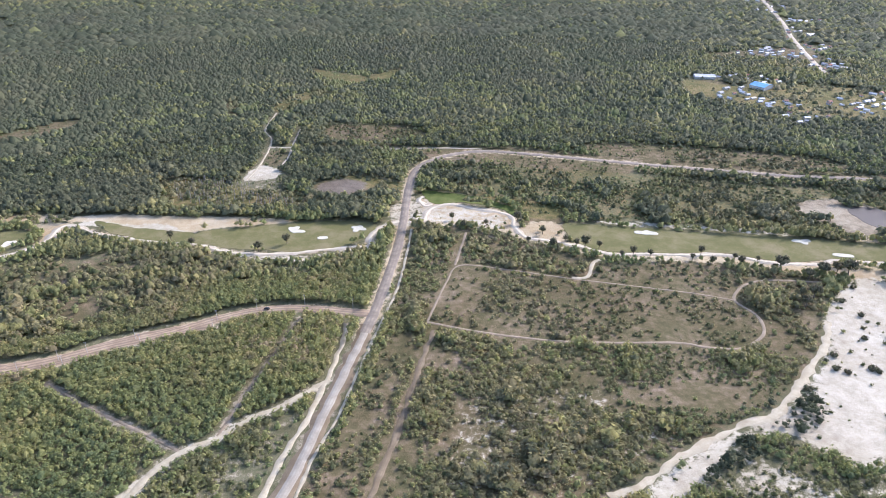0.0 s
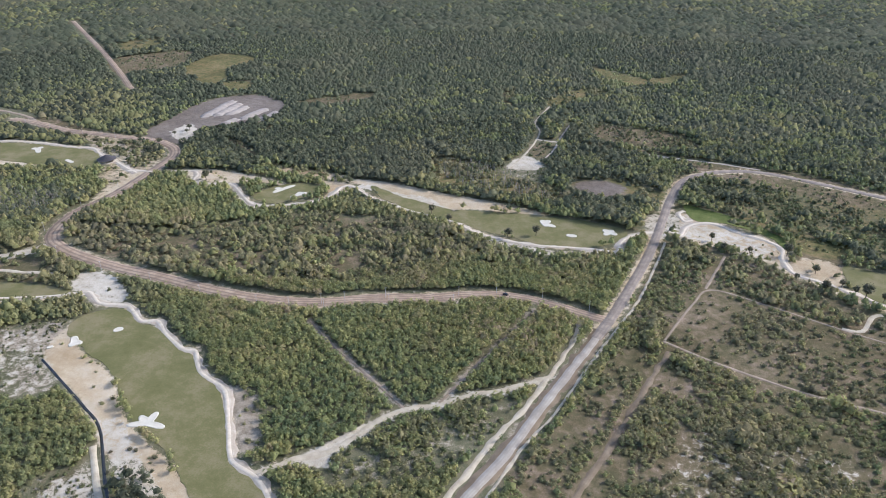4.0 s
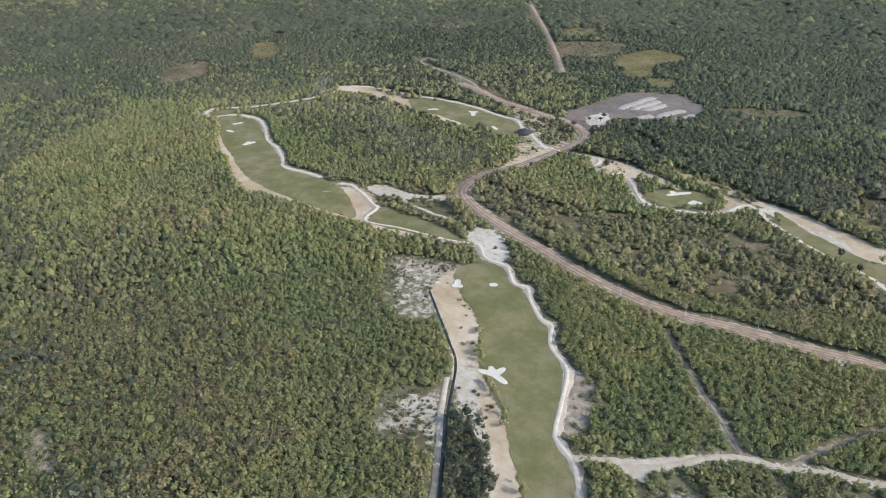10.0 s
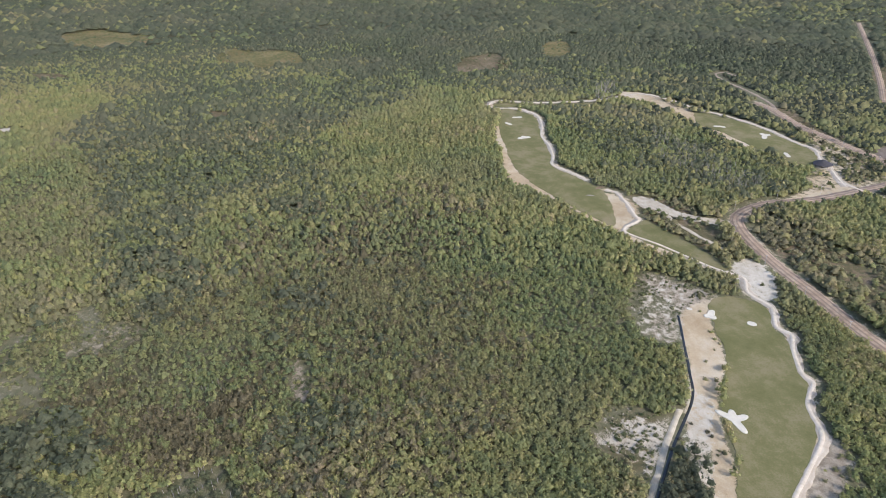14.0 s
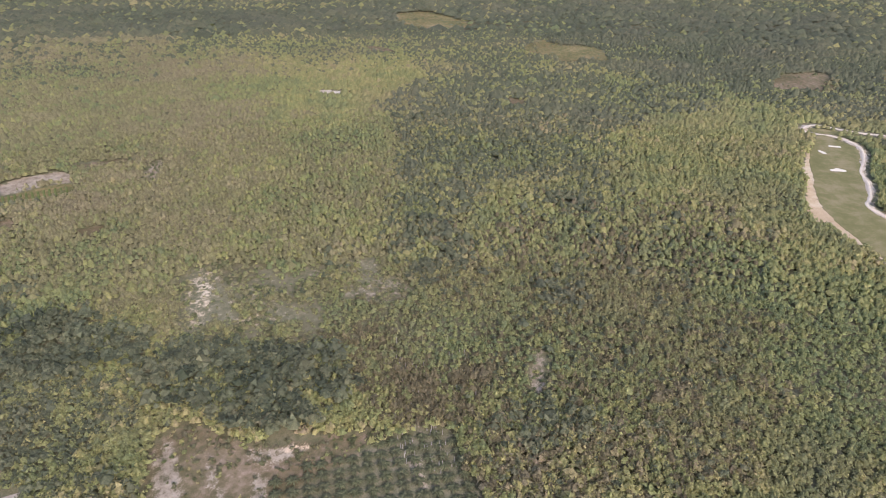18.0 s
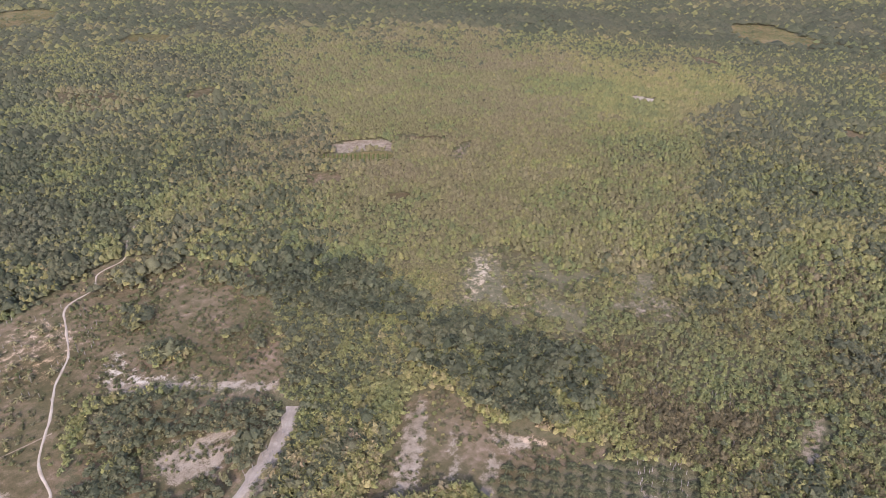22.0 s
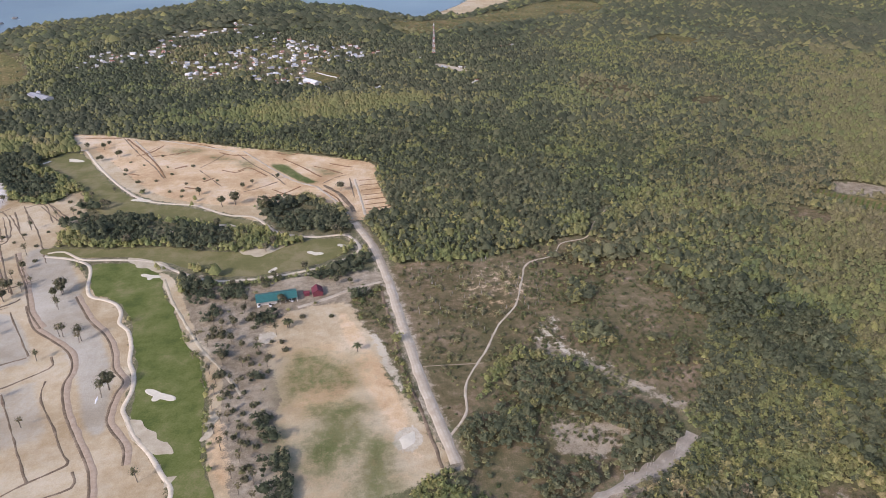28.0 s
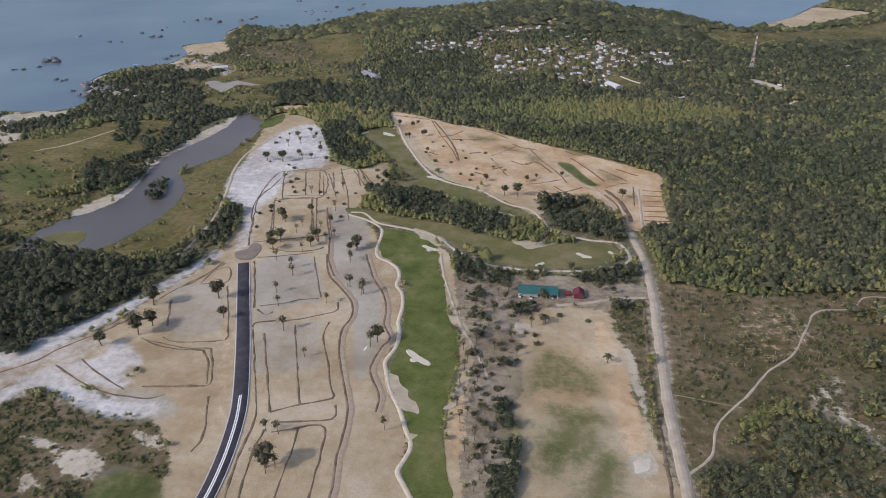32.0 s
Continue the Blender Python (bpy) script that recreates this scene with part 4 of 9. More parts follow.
cover([(-1342.5, -155.1), (-1427.5, -129), (-1392.2, -91.7), (-1377.8, -18.3), (-1263.7, 2.8), (-1257.9, -64.1), (-1303.6, -140.3)], "meadow", 9, 0.9, 0.15, 0.6)
cover([(-1336.5, 465), (-1338.1, 513), (-1232.4, 478.7), (-1223.6, 431.2)], "meadow", 8, 0.85, 0.3, 0.6)
cover([(-1005.4, -140.4), (-1011.8, -121.1), (-990.1, -116.7), (-989, -136)], "dry", 5, 0.9, 0.1, 0.6)
cover([(-860.8, 943.5), (-879.7, 1021.9), (-865.8, 1062.9), (-785.3, 1049), (-787, 968), (-746.9, 912.4), (-755.5, 872.6), (-801.9, 896.4)], "meadow", 6, 1, 0, 1)
cover([(-1025.8, 941.1), (-993.3, 1017), (-938.6, 1055.9), (-873.6, 955.9), (-910.3, 888.8), (-953.8, 877.2)], "dry", 9, 0.85, 0.3, 0.6)
cover([(-1115.8, 1057), (-1077.7, 1120.6), (-1022, 1066.2), (-1044.6, 996.9)], "meadow", 9, 0.85, 0.3, 0.6)
cover([(-570.7, 840.9), (-551.5, 884.2), (-494, 928.5), (-483.6, 895.2), (-528.6, 835.6)], "dry", 6, 0.8, 0.25, 0.6)
cover([(-740.1, 895.4), (-706.6, 914.9), (-678.7, 876.5), (-713.3, 863.3)], "meadow", 6, 0.9, 0.1, 0.6)
cover([(-132.3, 693.3), (-113.8, 712.4), (-75.6, 704.9), (-68.2, 682.3), (-94.1, 662), (-125.4, 672.4)], "dry", 5, 1, 0.05, 0.6)
cover([(-223.4, 1218.5), (-129, 1171.9), (-74.3, 1223.8), (-80.7, 1156.2), (-151, 1123.8), (-204.8, 1168.5)], "meadow", 9, 0.8, 0.35, 0.6)
cover([(-526.6, 909.9), (-503.8, 927.4), (-487, 910.2), (-514.6, 898)], "dry", 6, 0.9, 0.1, 0.6)
cover([(389.8, 1122.3), (452.9, 1138), (421.2, 1038.6), (377.8, 1048.9)], "dry", 7, 1, 0.1, 0.6)
cover([(-13.7, 429.2), (7.9, 519.8), (51.9, 509.7), (100.8, 500.7), (125.4, 514.8), (172.9, 525.9), (236.4, 527.2), (233.2, 467.7), (237, 425.1), (196.5, 405.2), (123.3, 411), (46.9, 422.1)], "dry", 8, 0.95, 0.3, 0.72)
cover([(7.8, 352.1), (43.6, 363.8), (79.9, 370.1), (107.3, 364.3), (125, 334.8), (174.2, 337.1), (133.2, 303.8), (90.7, 271.9), (3.1, 263.6), (-4.4, 303.8)], "white", 14, 0.4, 0.8, 0.75)
cover([(20.7, -320.6), (6.4, -347.6), (-15.7, -362.2), (-26.4, -345.9), (-19.2, -312.1), (-2.7, -289), (10.8, -291.9), (18.1, -302)], "lawn", 18, 0.74, 0, 1)
cover([(-9.3, -293.9), (-29.7, -305.2), (-38.9, -281.3), (-29.4, -259.5), (-5.2, -264.7)], "lawn", 18, 0.74, 0, 1)
cover([(26.2, -414.7), (2.8, -418.5), (-22.5, -394.3), (-24.8, -363.1), (5.8, -361.1), (26.8, -354.6), (33.7, -375.6)], "lawn", 14, 0.6, 0, 1)
cover([(-68.9, -522.4), (-146, -514), (-185.6, -526.9), (-146.7, -441.3), (-116.1, -387.6), (-89.1, -343.6), (-71.8, -315.4), (-58.4, -399.9), (-57.7, -477.6)], "dry", 8, 1, 0.16, 0.5)
cover([(33.9, -430.1), (2.2, -430.5), (-29.2, -420.2), (-31.2, -356), (-17.6, -312.4), (20.5, -330.2), (35.5, -370.2)], "orange", 18, 0.6, 0, 1)
cover([(-294.2, 147.7), (-299.9, 173.8), (-298.3, 196.7), (-293.9, 201.1), (-248.9, 163.5), (-272.8, 158.9), (-281.1, 141.1)], "white", 8, 0.6, 0.3, 0.5)
cover([(-463.9, 258), (-435.8, 285.6), (-404.5, 271.2), (-362, 244.8), (-372.3, 224.2), (-400, 217.9)], "white", 9, 0.46, 0.4, 0.5)
cover([(-188.4, 242.2), (-181.2, 257.2), (-164.6, 285.9), (-155.6, 290.6), (-161.9, 270.3), (-170.7, 251.8), (-167, 241.7), (-177.2, 239.1)], "white", 3, 0.78, 0.02, 0.5)
cover([(-137.1, -322.1), (-146.1, -302), (-169.7, -287.3), (-157.5, -274.6), (-131.8, -276.6), (-125.3, -299.2)], "grey", 5, 0.62, 0.5, 0.55)
cover([(-127.4, -372.7), (-142.8, -353.3), (-135.4, -330.2), (-118.2, -343.3)], "grey", 5, 0.66, 0.2, 0.5)
cover([(-161.7, -308), (-175.4, -296.2), (-172.2, -288), (-157.7, -297.8)], "grey", 4, 0.7, 0.15, 0.5)
cover([(-136.5, 698.4), (-112.4, 717.2), (-81.5, 709.1), (-82.3, 686.8), (-103.8, 669.7), (-129, 672.8)], "gravel", 8, 0.75, 0.08, 0.5)
cover([(-216.1, 798.6), (-185.8, 815.1), (-177.5, 760.6), (-186.8, 751.2), (-203.5, 752.9)], "dry", 9, 0.6, 0.3, 0.6)
cover([(4.3, 777.5), (46.1, 792.5), (110.7, 778), (184.8, 759.1), (212.5, 751.8), (208.6, 730.7), (165.2, 724.6), (108, 741.5), (46.1, 765.7), (9.1, 764.2)], "dry", 8, 0.85, 0.2, 0.6)
cover([(-156.9, 905.1), (-111, 910.1), (-39.5, 898), (-17.6, 857.9), (-52.7, 832.8), (-108.9, 830.6), (-144.9, 842.6)], "dry", 9, 0.8, 0.3, 0.6)
cover([(-221.2, 740.9), (-185.8, 738.4), (-172.9, 723.3), (-173.2, 681.7), (-210.7, 676.2), (-219, 668), (-221.1, 702.7)], "grey", 9, 0.4, 0.3, 0.6)
cover([(-20.4, -398.6), (-36.7, -401.9), (-46.1, -358.4), (-49.2, -321.9), (-36.7, -319.5), (-31.3, -344.4), (-22.9, -366.4)], "orange", 8, 0.8, 0, 1)
cover([(35.1, -350.5), (5, -328.4), (-2.7, -276.8), (0.5, -254.9), (34.6, -262.1)], "gravel", 22, 0.5, 0, 1)
cover([(-3.3, -350.4), (-23.2, -351.8), (-25.8, -342.9), (-9.4, -338.3), (-12.9, -319.6), (-5.9, -316.3), (4.4, -338.6)], "lawn", 9, 0.9, 0, 1)
cover([(184.8, 830.5), (315.5, 817.8), (436.9, 777.9), (448.4, 734.2), (326.1, 750.2), (190.3, 787.7)], "dry", 10, 0.85, 0.3, 0.6)


def hill(x, y):
    """The headland's wooded ridge."""
    z = np.zeros(np.shape(x))
    for cx, cy, s, h in ((224, -1661, 198, 18), (0, -1700, 170, 20), (435, -1555, 158, 8)):
        z = z + h * np.exp(-((x - cx) ** 2 + (y - cy) ** 2) / (2 * s * s))
    return z


def ground_height(x, y):
    sea = mask_of(x, y, SEA, 8.0)
    return hill(x, y) * (1 - sea) - 2.5 * sea


# ---- ground: one sheet to the horizon ----
ang = np.radians(np.concatenate([np.arange(-38.0, 232.0, 0.38), 232.0 + np.arange(31) * 90.0 / 31]) + 90.0)
rad = np.concatenate([[0.0, 110.0], 195.0 * 1.0125 ** np.arange(205), [2900, 3600, 4800, 6800]])
A, R = np.meshgrid(ang, rad[1:])
gx, gy = (R * np.cos(A)).ravel(), (R * np.sin(A)).ravel()
gx, gy = np.append(gx, 0.0), np.append(gy, 0.0)
na, nr = len(ang), len(rad) - 1
i, j = np.meshgrid(np.arange(na), np.arange(nr - 1))
i, j = i.ravel(), j.ravel()
quads = np.column_stack([j * na + i, (j + 1) * na + i, (j + 1) * na + (i + 1) % na, j * na + (i + 1) % na])
even = np.arange(0, na, 2)
quads = np.vstack([quads, np.column_stack([np.full(len(even), na * nr), even, (even + 1) % na, (even + 2) % na])])
ground = mesh_object("ground", np.column_stack([gx, gy, ground_height(gx, gy)]), quads, MAT["ground"], smooth=True)
tagged(ground, "sandy plain of dark undergrowth, dry grass and bare sand", "ground", kind="structure")
chans = {k: np.zeros(len(gx)) for k in ("dry", "meadow", "grey", "gravel", "beige", "orange", "white", "pale", "chalk", "lawn")}
for ring, chan, soft, strength, _, _ in COVER:
    if chan in chans:
        chans[chan] = np.maximum(chans[chan], strength * mask_of(gx, gy, ring, soft))
chans["white"] = np.maximum(chans["white"], 0.8 * np.clip(1 - np.abs(mask_of(gx, gy, SEA, 14.0) - 0.5) * 2.2, 0, 1))
# sand lies along the cart paths and roads
for pts, chan, half, strength in (
        ([(-173, 200), (-189, 214.2), (-202.8, 222.3), (-219.1, 226.2), (-226.7, 232.1), (-236.3, 244.2), (-246.7, 256.8), (-257.9, 270.3), (-267.3, 277.9), (-287.5, 283.9), (-298.5, 292.1), (-308.4, 302.6), (-318.7, 301.9), (-341.6, 311.2), (-359.7, 322.5), (-369.4, 317.8), (-386.2, 326), (-394.9, 330.3), (-406.3, 327.4), (-418.6, 325), (-438.1, 334), (-448, 327.2), (-461.8, 317.5), (-482.1, 307.1), (-508.2, 293.7), (-526.6, 280.8), (-538.5, 275.8), (-547, 280.7), (-557.2, 297.6), (-570.3, 300.3), (-599.2, 304), (-623.3, 304.4), (-633.5, 296.8)], "beige", 13.0, 0.64),
        ([(-660.6, 288), (-687.2, 278.2), (-713, 267), (-735, 275), (-774, 284), (-810, 286), (-852, 300), (-890, 307), (-918, 299), (-932, 286), (-943, 255), (-962, 258), (-974, 271), (-969, 288), (-952, 328), (-947, 374), (-946, 418), (-958, 459), (-964, 490), (-947, 509), (-917, 521), (-875, 534), (-844, 552), (-810, 567), (-769, 577), (-723, 580), (-694.9, 586.3), (-666.8, 572.1), (-642.8, 565.7), (-612.2, 552.7), (-587.7, 544.4)], "beige", 14.0, 0.66),
        ([(-601.5, 545.4), (-559.2, 559.7), (-534.7, 572.2), (-522.4, 565.5), (-513.9, 549.3), (-487.6, 548.4), (-469.8, 556.3), (-419, 523), (-385.1, 535.6), (-363.6, 554.8), (-358, 572.3), (-358.6, 594.9), (-347.8, 599.7), (-321.2, 583.7), (-282.4, 571.5), (-242.7, 563.7), (-218.8, 560.6), (-191.5, 547.4), (-164.5, 543), (-131.7, 544.7), (-106.5, 550.8), (-81.9, 555.9), (-69.1, 555.1), (-64.6, 562), (-66.2, 577.6), (-57.7, 596.1), (-41.6, 609.2)], "beige", 14.0, 0.66),
        ([(-31.7, 608), (-18.4, 611.8), (-15, 631.2), (-5.1, 644.7), (9.1, 648.8), (31.3, 637.8), (53.2, 631.1), (67.1, 618.1), (67, 599.3), (75.2, 575.7), (90, 570), (109.2, 562.2), (127.8, 553.4), (145.6, 542.8), (180, 542.8), (213.8, 540.7), (248.1, 540.7), (273, 529.4), (295, 524.4), (318.9, 524.4), (335.7, 529.4), (376, 525.4)], "beige", 16.0, 0.72),
        ([(226.1, -607.3), (212.6, -607.2), (192.3, -588.5), (162.5, -581.7), (135.6, -572.3), (122.6, -561.9), (106.4, -545.8), (83.3, -529), (58.2, -523.8), (29.7, -524.6), (-2.8, -531.2), (-26, -540.8), (-40.1, -553.9), (-42.7, -564.9), (-38.1, -580.4), (-30.7, -590.3), (-5.5, -591.1), (15.3, -598.8), (29.1, -608.4), (38.6, -625.7), (51.7, -647.5), (75.6, -657), (95.8, -675.4), (109.8, -688.2), (143, -701), (166, -717), (191, -754), (218, -805), (239, -850), (254, -884), (267, -889)], "grey", 10.0, 0.66),
        ([(-203.8, 223.9), (-189.1, 241.6), (-173.9, 253.9), (-167.7, 267.9), (-158.7, 290.6), (-150, 302.2), (-133.1, 313.3), (-116.2, 331.5), (-96.9, 345.1), (-74.5, 368.5)], "white", 11.0, 0.62),
        ([(-169.8, 434.8), (-197.9, 423.1), (-227.4, 410.8), (-258.7, 391.3), (-288.5, 380.9), (-324.6, 375.2), (-361.4, 373.3), (-404.5, 374), (-441.7, 372.8), (-482.1, 375.2), (-516.5, 380.9), (-541.1, 390.8), (-556.9, 411.4), (-566.5, 441.8), (-565.3, 477.1), (-568.9, 514), (-576.9, 557.3), (-586.3, 599.6), (-604, 622.2), (-630.5, 633.2), (-659.8, 635.6), (-689.2, 631.7), (-733, 629), (-779, 625), (-843, 633), (-885, 632)], "beige", 19.0, 0.74),
        ([(-54.8, 448.2), (-69.9, 449.8), (-96.1, 453.8), (-122, 454.6), (-146.6, 449.9), (-169.1, 439.1), (-196.8, 422.2), (-231.1, 407), (-262.8, 390.6), (-291.2, 379.4)], "beige", 14.0, 0.74),
        ([(-56.5, 422.2), (-50.3, 460.2), (-44.3, 513), (-39.6, 564.5), (-37.4, 624.6), (-36.5, 680.5), (-32, 736), (-19, 766), (11, 793), (45, 804), (78, 800), (130, 787), (193, 770), (254, 754), (313, 740), (382, 724), (441, 718), (479, 711)], "beige", 14.0, 0.85),
        ([(-43.6, -614.3), (-54.5, -562), (-59, -505), (-60.4, -441.4), (-61.9, -377.7), (-65, -327), (-68.3, -287.6)], "grey", 12.0, 0.85),
        ([(-85.7, 269.4), (-80.8, 288.2), (-75.2, 322.1), (-65.1, 376.3), (-56.5, 422.2), (-54.8, 433.8)], "grey", 14.0, 0.7),
        ([(-6.6, 425.7), (-16.5, 376.2), (-27.9, 317.3), (-38.5, 269.4)], "dry", 14.0, 1.0),
        ([(-12.1, 436.8), (14.7, 427.2), (46.8, 418.6), (86.2, 411.6), (125.8, 410.2), (165.6, 410.2), (183.7, 404.8), (206.8, 403.4), (225.2, 415), (233.7, 429.2), (234.1, 448.1), (226, 466.6), (237.3, 485.3), (255.1, 496), (283, 496.9), (304.7, 494.2)], "dry", 12.0, 0.9),
        ([(-257.7, 366), (-225.4, 345.3), (-189.1, 325.4), (-150.8, 303.5)], "grey", 8.0, 0.75), ([(-132.3, 315.3), (-127, 346.4), (-118.1, 386.7), (-106.2, 441.7)], "grey", 8.0, 0.75)):
    line = curve_through(pts, 12.0)
    chans[chan] = np.maximum(chans[chan], strength * line_mask(gx, gy, line, half))
for k, v in chans.items():
    float_attribute(ground, k, v)

# ---- water ----
area("sea", [tuple(p) for p in SEA], -0.35, MAT["sea"], "calm grey-blue shallow sea round the headland", "sea", ragged=0.0, clear=False, step=12.0, thick=1.0)

# ---- lakes and ponds ----
area("lake", [(492, -906), (472, -895), (444, -874), (430, -826), (428, -764), (431, -733), (446, -700), (451.6, -675.1), (421.2, -629.9), (408.1, -582.4), (410.6, -532.1), (420.3, -494), (441, -467.6), (476.6, -455.1), (517.2, -436.3), (529.8, -449.7), (499.2, -464.6), (503.1, -501.2), (498.2, -534.1), (483, -556.2), (473.2, -593.1), (478.8, -626.7), (491, -672.8), (497, -724), (488, -775), (482, -838)], 0.10, MAT["lake"], "still grey-brown lagoon between sand banks", "lake", 1.0)
area("quarry_pond", [(398.9, 634.9), (424, 640.2), (441, 611.5), (425.6, 584.7), (403.3, 601.5)], 0.12, MAT["pond"], "dark pond in a sand quarry", "pond", 1.0)
area("lagoon", [(630, -1050), (623, -1071), (597, -1060), (581, -1090), (550, -1112), (517, -1106), (492, -1118), (474, -1076), (511, -1069), (530, -1058), (552, -1050), (571, -1054), (572, -1028), (577, -1006), (599, -1023)], 0.1, MAT["shoal"], "narrow pale lagoon behind the beach", "lagoon", 1.0)
area("islet", [(490.4, -485.8), (482.9, -506.5), (462.5, -515.5), (450.4, -503.3), (449.5, -482.5), (466.8, -471.2)], 0.30, MAT["turf"], "green grassy islet at the lagoon's edge", "islet", 0.8)

# ---- fairways ----
for pts, mat, text in (
        ([(-173.9, 163.4), (-195.1, 181.2), (-212.9, 192.2), (-229.1, 199.9), (-249.3, 212.8), (-268.6, 222.2), (-287.8, 227.2), (-302.7, 235.8), (-325.1, 249.6), (-342.4, 262.1), (-365.9, 269.7), (-394.9, 280.5), (-408.6, 284.9), (-414.6, 295), (-414.7, 306.8), (-407.1, 318.9), (-392.8, 325.4), (-372.3, 314.3), (-354.3, 315.4), (-318.9, 299.3), (-307.3, 298.2), (-293.9, 286.8), (-269, 275.9), (-251.5, 259.9), (-233.7, 239.3), (-222.1, 226.3), (-203.6, 220), (-190, 213.1), (-178, 201.7), (-157.9, 182.5)], "turf", "long olive-green golf fairway between cart path and sand"),
        ([(-935, 272), (-913, 290), (-886, 302), (-843, 294), (-799, 284), (-737, 273), (-712, 264), (-681.3, 275.4), (-645.1, 289.9), (-618.5, 292.1), (-588.1, 285.2), (-550.6, 270.7), (-573.1, 259.1), (-611.7, 242.8), (-661.7, 229.6), (-705, 223), (-744, 226), (-793, 233), (-837, 239), (-892, 253)], "turf", "olive golf fairway along the dense forest"),
        ([(-534.8, 276.8), (-549.5, 292.9), (-555.4, 305.7), (-534.9, 311.4), (-505.7, 321.8), (-477.4, 329.2), (-453.9, 329), (-451.6, 324.6), (-478.6, 306.8), (-507.3, 289.1)], "turf", "narrow olive strip of fairway beside the cart path"),
        ([(-959, 262), (-959, 284), (-942, 324), (-937, 370), (-934, 411), (-916, 411), (-914, 389), (-920, 354), (-937, 306), (-942, 271)], "turf", "far olive fairway bend below tall trees"),
        ([(-858, 523), (-835, 546), (-784, 568), (-719, 577), (-682.9, 578.2), (-651.1, 555.9), (-639.2, 530.2), (-662.5, 522.2), (-719, 520), (-775, 514), (-812, 502)], "turf", "olive fairway with an orange sand edge"),
        ([(-429.9, 539.1), (-424.6, 568.9), (-402.6, 587.9), (-380.3, 586.7), (-374.5, 569.3), (-389.3, 543), (-404.7, 531.2)], "turf", "small olive putting green with two bunkers"),
        ([(-226.5, 585.1), (-192.4, 594.6), (-152.1, 604.4), (-109.9, 609.3), (-69.2, 605.6), (-64.4, 593.4), (-73.7, 571.2), (-92.3, 556.8), (-130.7, 547.2), (-171.6, 552.6), (-192.1, 554.7), (-214.7, 566.8)], "turf", "olive fairway with white bunkers beside the main road"),
        ([(-331, 609.5), (-293.8, 597.1), (-254.2, 589.9), (-225.4, 581.6), (-209.4, 562.4), (-234.7, 562.4), (-273.5, 571.3), (-311, 587.6)], "turf", "olive strip of fairway beside bare sand"),
        ([(-21.3, 683.5), (-5.3, 680.5), (21, 673.1), (46.6, 660), (67.9, 640.5), (74.3, 619.4), (67.9, 621.9), (56.5, 637.8), (31.8, 650.2), (9.1, 653), (-7.9, 648.8), (-16.7, 662.9)], "turf_fresh", "bright green strip of fairway behind the road"),
        ([(115.8, 605.4), (141.9, 601.7), (193.1, 593.2), (243.1, 584.8), (292.4, 577.8), (340.3, 569.8), (395.1, 559.8), (427.4, 553.2), (408.7, 522.4), (377.6, 528.4), (337.2, 532.4), (296.3, 527.4), (274.3, 532.5), (244.3, 543.8), (195.4, 544.9), (146.5, 547), (128.6, 557.8), (116.5, 570), (114.6, 587.3)], "turf", "long green fairway with white bunkers below the wood"),
        ([(182.8, -575.2), (160.6, -574.6), (137.1, -567.2), (124.8, -547.7), (117.9, -516.9), (107.1, -489.6), (93.1, -440.4), (82.4, -419.5), (75.1, -386.2), (74, -361.4), (72.9, -338.7), (70.3, -313.3), (62.1, -287.2), (54.7, -263.9), (71.6, -260.3), (85.9, -278.7), (85, -300.6), (91.2, -314), (105.9, -343.1), (115.9, -363.7), (118.3, -390.8), (125.3, -433.9), (140.8, -492.3), (158.1, -517.1), (171.8, -527.2)], "turf_fresh", "bright green fairway with a wavy cart path"),
        ([(233.6, -617.1), (205.1, -611.5), (168.3, -603.9), (127.8, -598.8), (98.1, -585.9), (64.8, -574.6), (24.1, -577), (-10.7, -586.3), (-31.7, -575.8), (-33.5, -561), (-7.2, -540.1), (30.2, -530.5), (69.2, -532.9), (97, -549.9), (124.6, -570.9), (164, -587.7), (199.6, -593.6), (221.8, -599.9)], "turf", "olive-green crossing fairway with white bunkers"),
        ([(302, -838), (272, -878), (249, -860), (218, -794), (190, -745), (163, -706), (121.9, -687.4), (94.7, -668), (74.9, -651.4), (51.8, -637.8), (44.7, -621.9), (71.4, -624.5), (115, -649.2), (159.8, -664.3), (200.5, -689.8), (226, -747), (265, -805)], "turf", "olive-green fairway along the orange building land"),
        ([(438, -849), (439, -888), (427, -910), (418, -879), (422, -852)], "turf_fresh", "small green lawn at the lagoon's head")):
    layer = 0.14 + 0.012 * len(AREAS) % 0.12
    area("fairway", pts, layer, MAT[mat], text, "fairway", 1.1)

# ---- roads, tracks and paths ----
def longer(pts, d):
    """The line, carried on d metres before its first point."""
    (ax, ay), (bx, by) = pts[0], pts[1]
    k = d / math.hypot(ax - bx, ay - by)
    return [(ax + (ax - bx) * k, ay + (ay - by) * k)] + list(pts)


ribbon("main_road", [(-56.5, 422.2), (-50.3, 460.2), (-44.3, 513), (-39.6, 564.5), (-37.4, 624.6), (-36.5, 680.5), (-32, 736), (-19, 766), (11, 793), (45, 804), (78, 800), (130, 787), (193, 770), (254, 754), (313, 740), (382, 724), (441, 718), (479, 711)], 7.6, 0.30, MAT["road_grey"], "worn grey asphalt road with sandy shoulders", "road", 0.06, 2.0)
ribbon("lower_road", longer([(-85.7, 269.4), (-80.8, 288.2), (-75.2, 322.1), (-65.1, 376.3), (-56.5, 422.2), (-54.8, 433.8)], 90), 5.4, 0.27, MAT["road_pale"], "pale grey sandy road below the junction", "road", 0.14, 2.0)
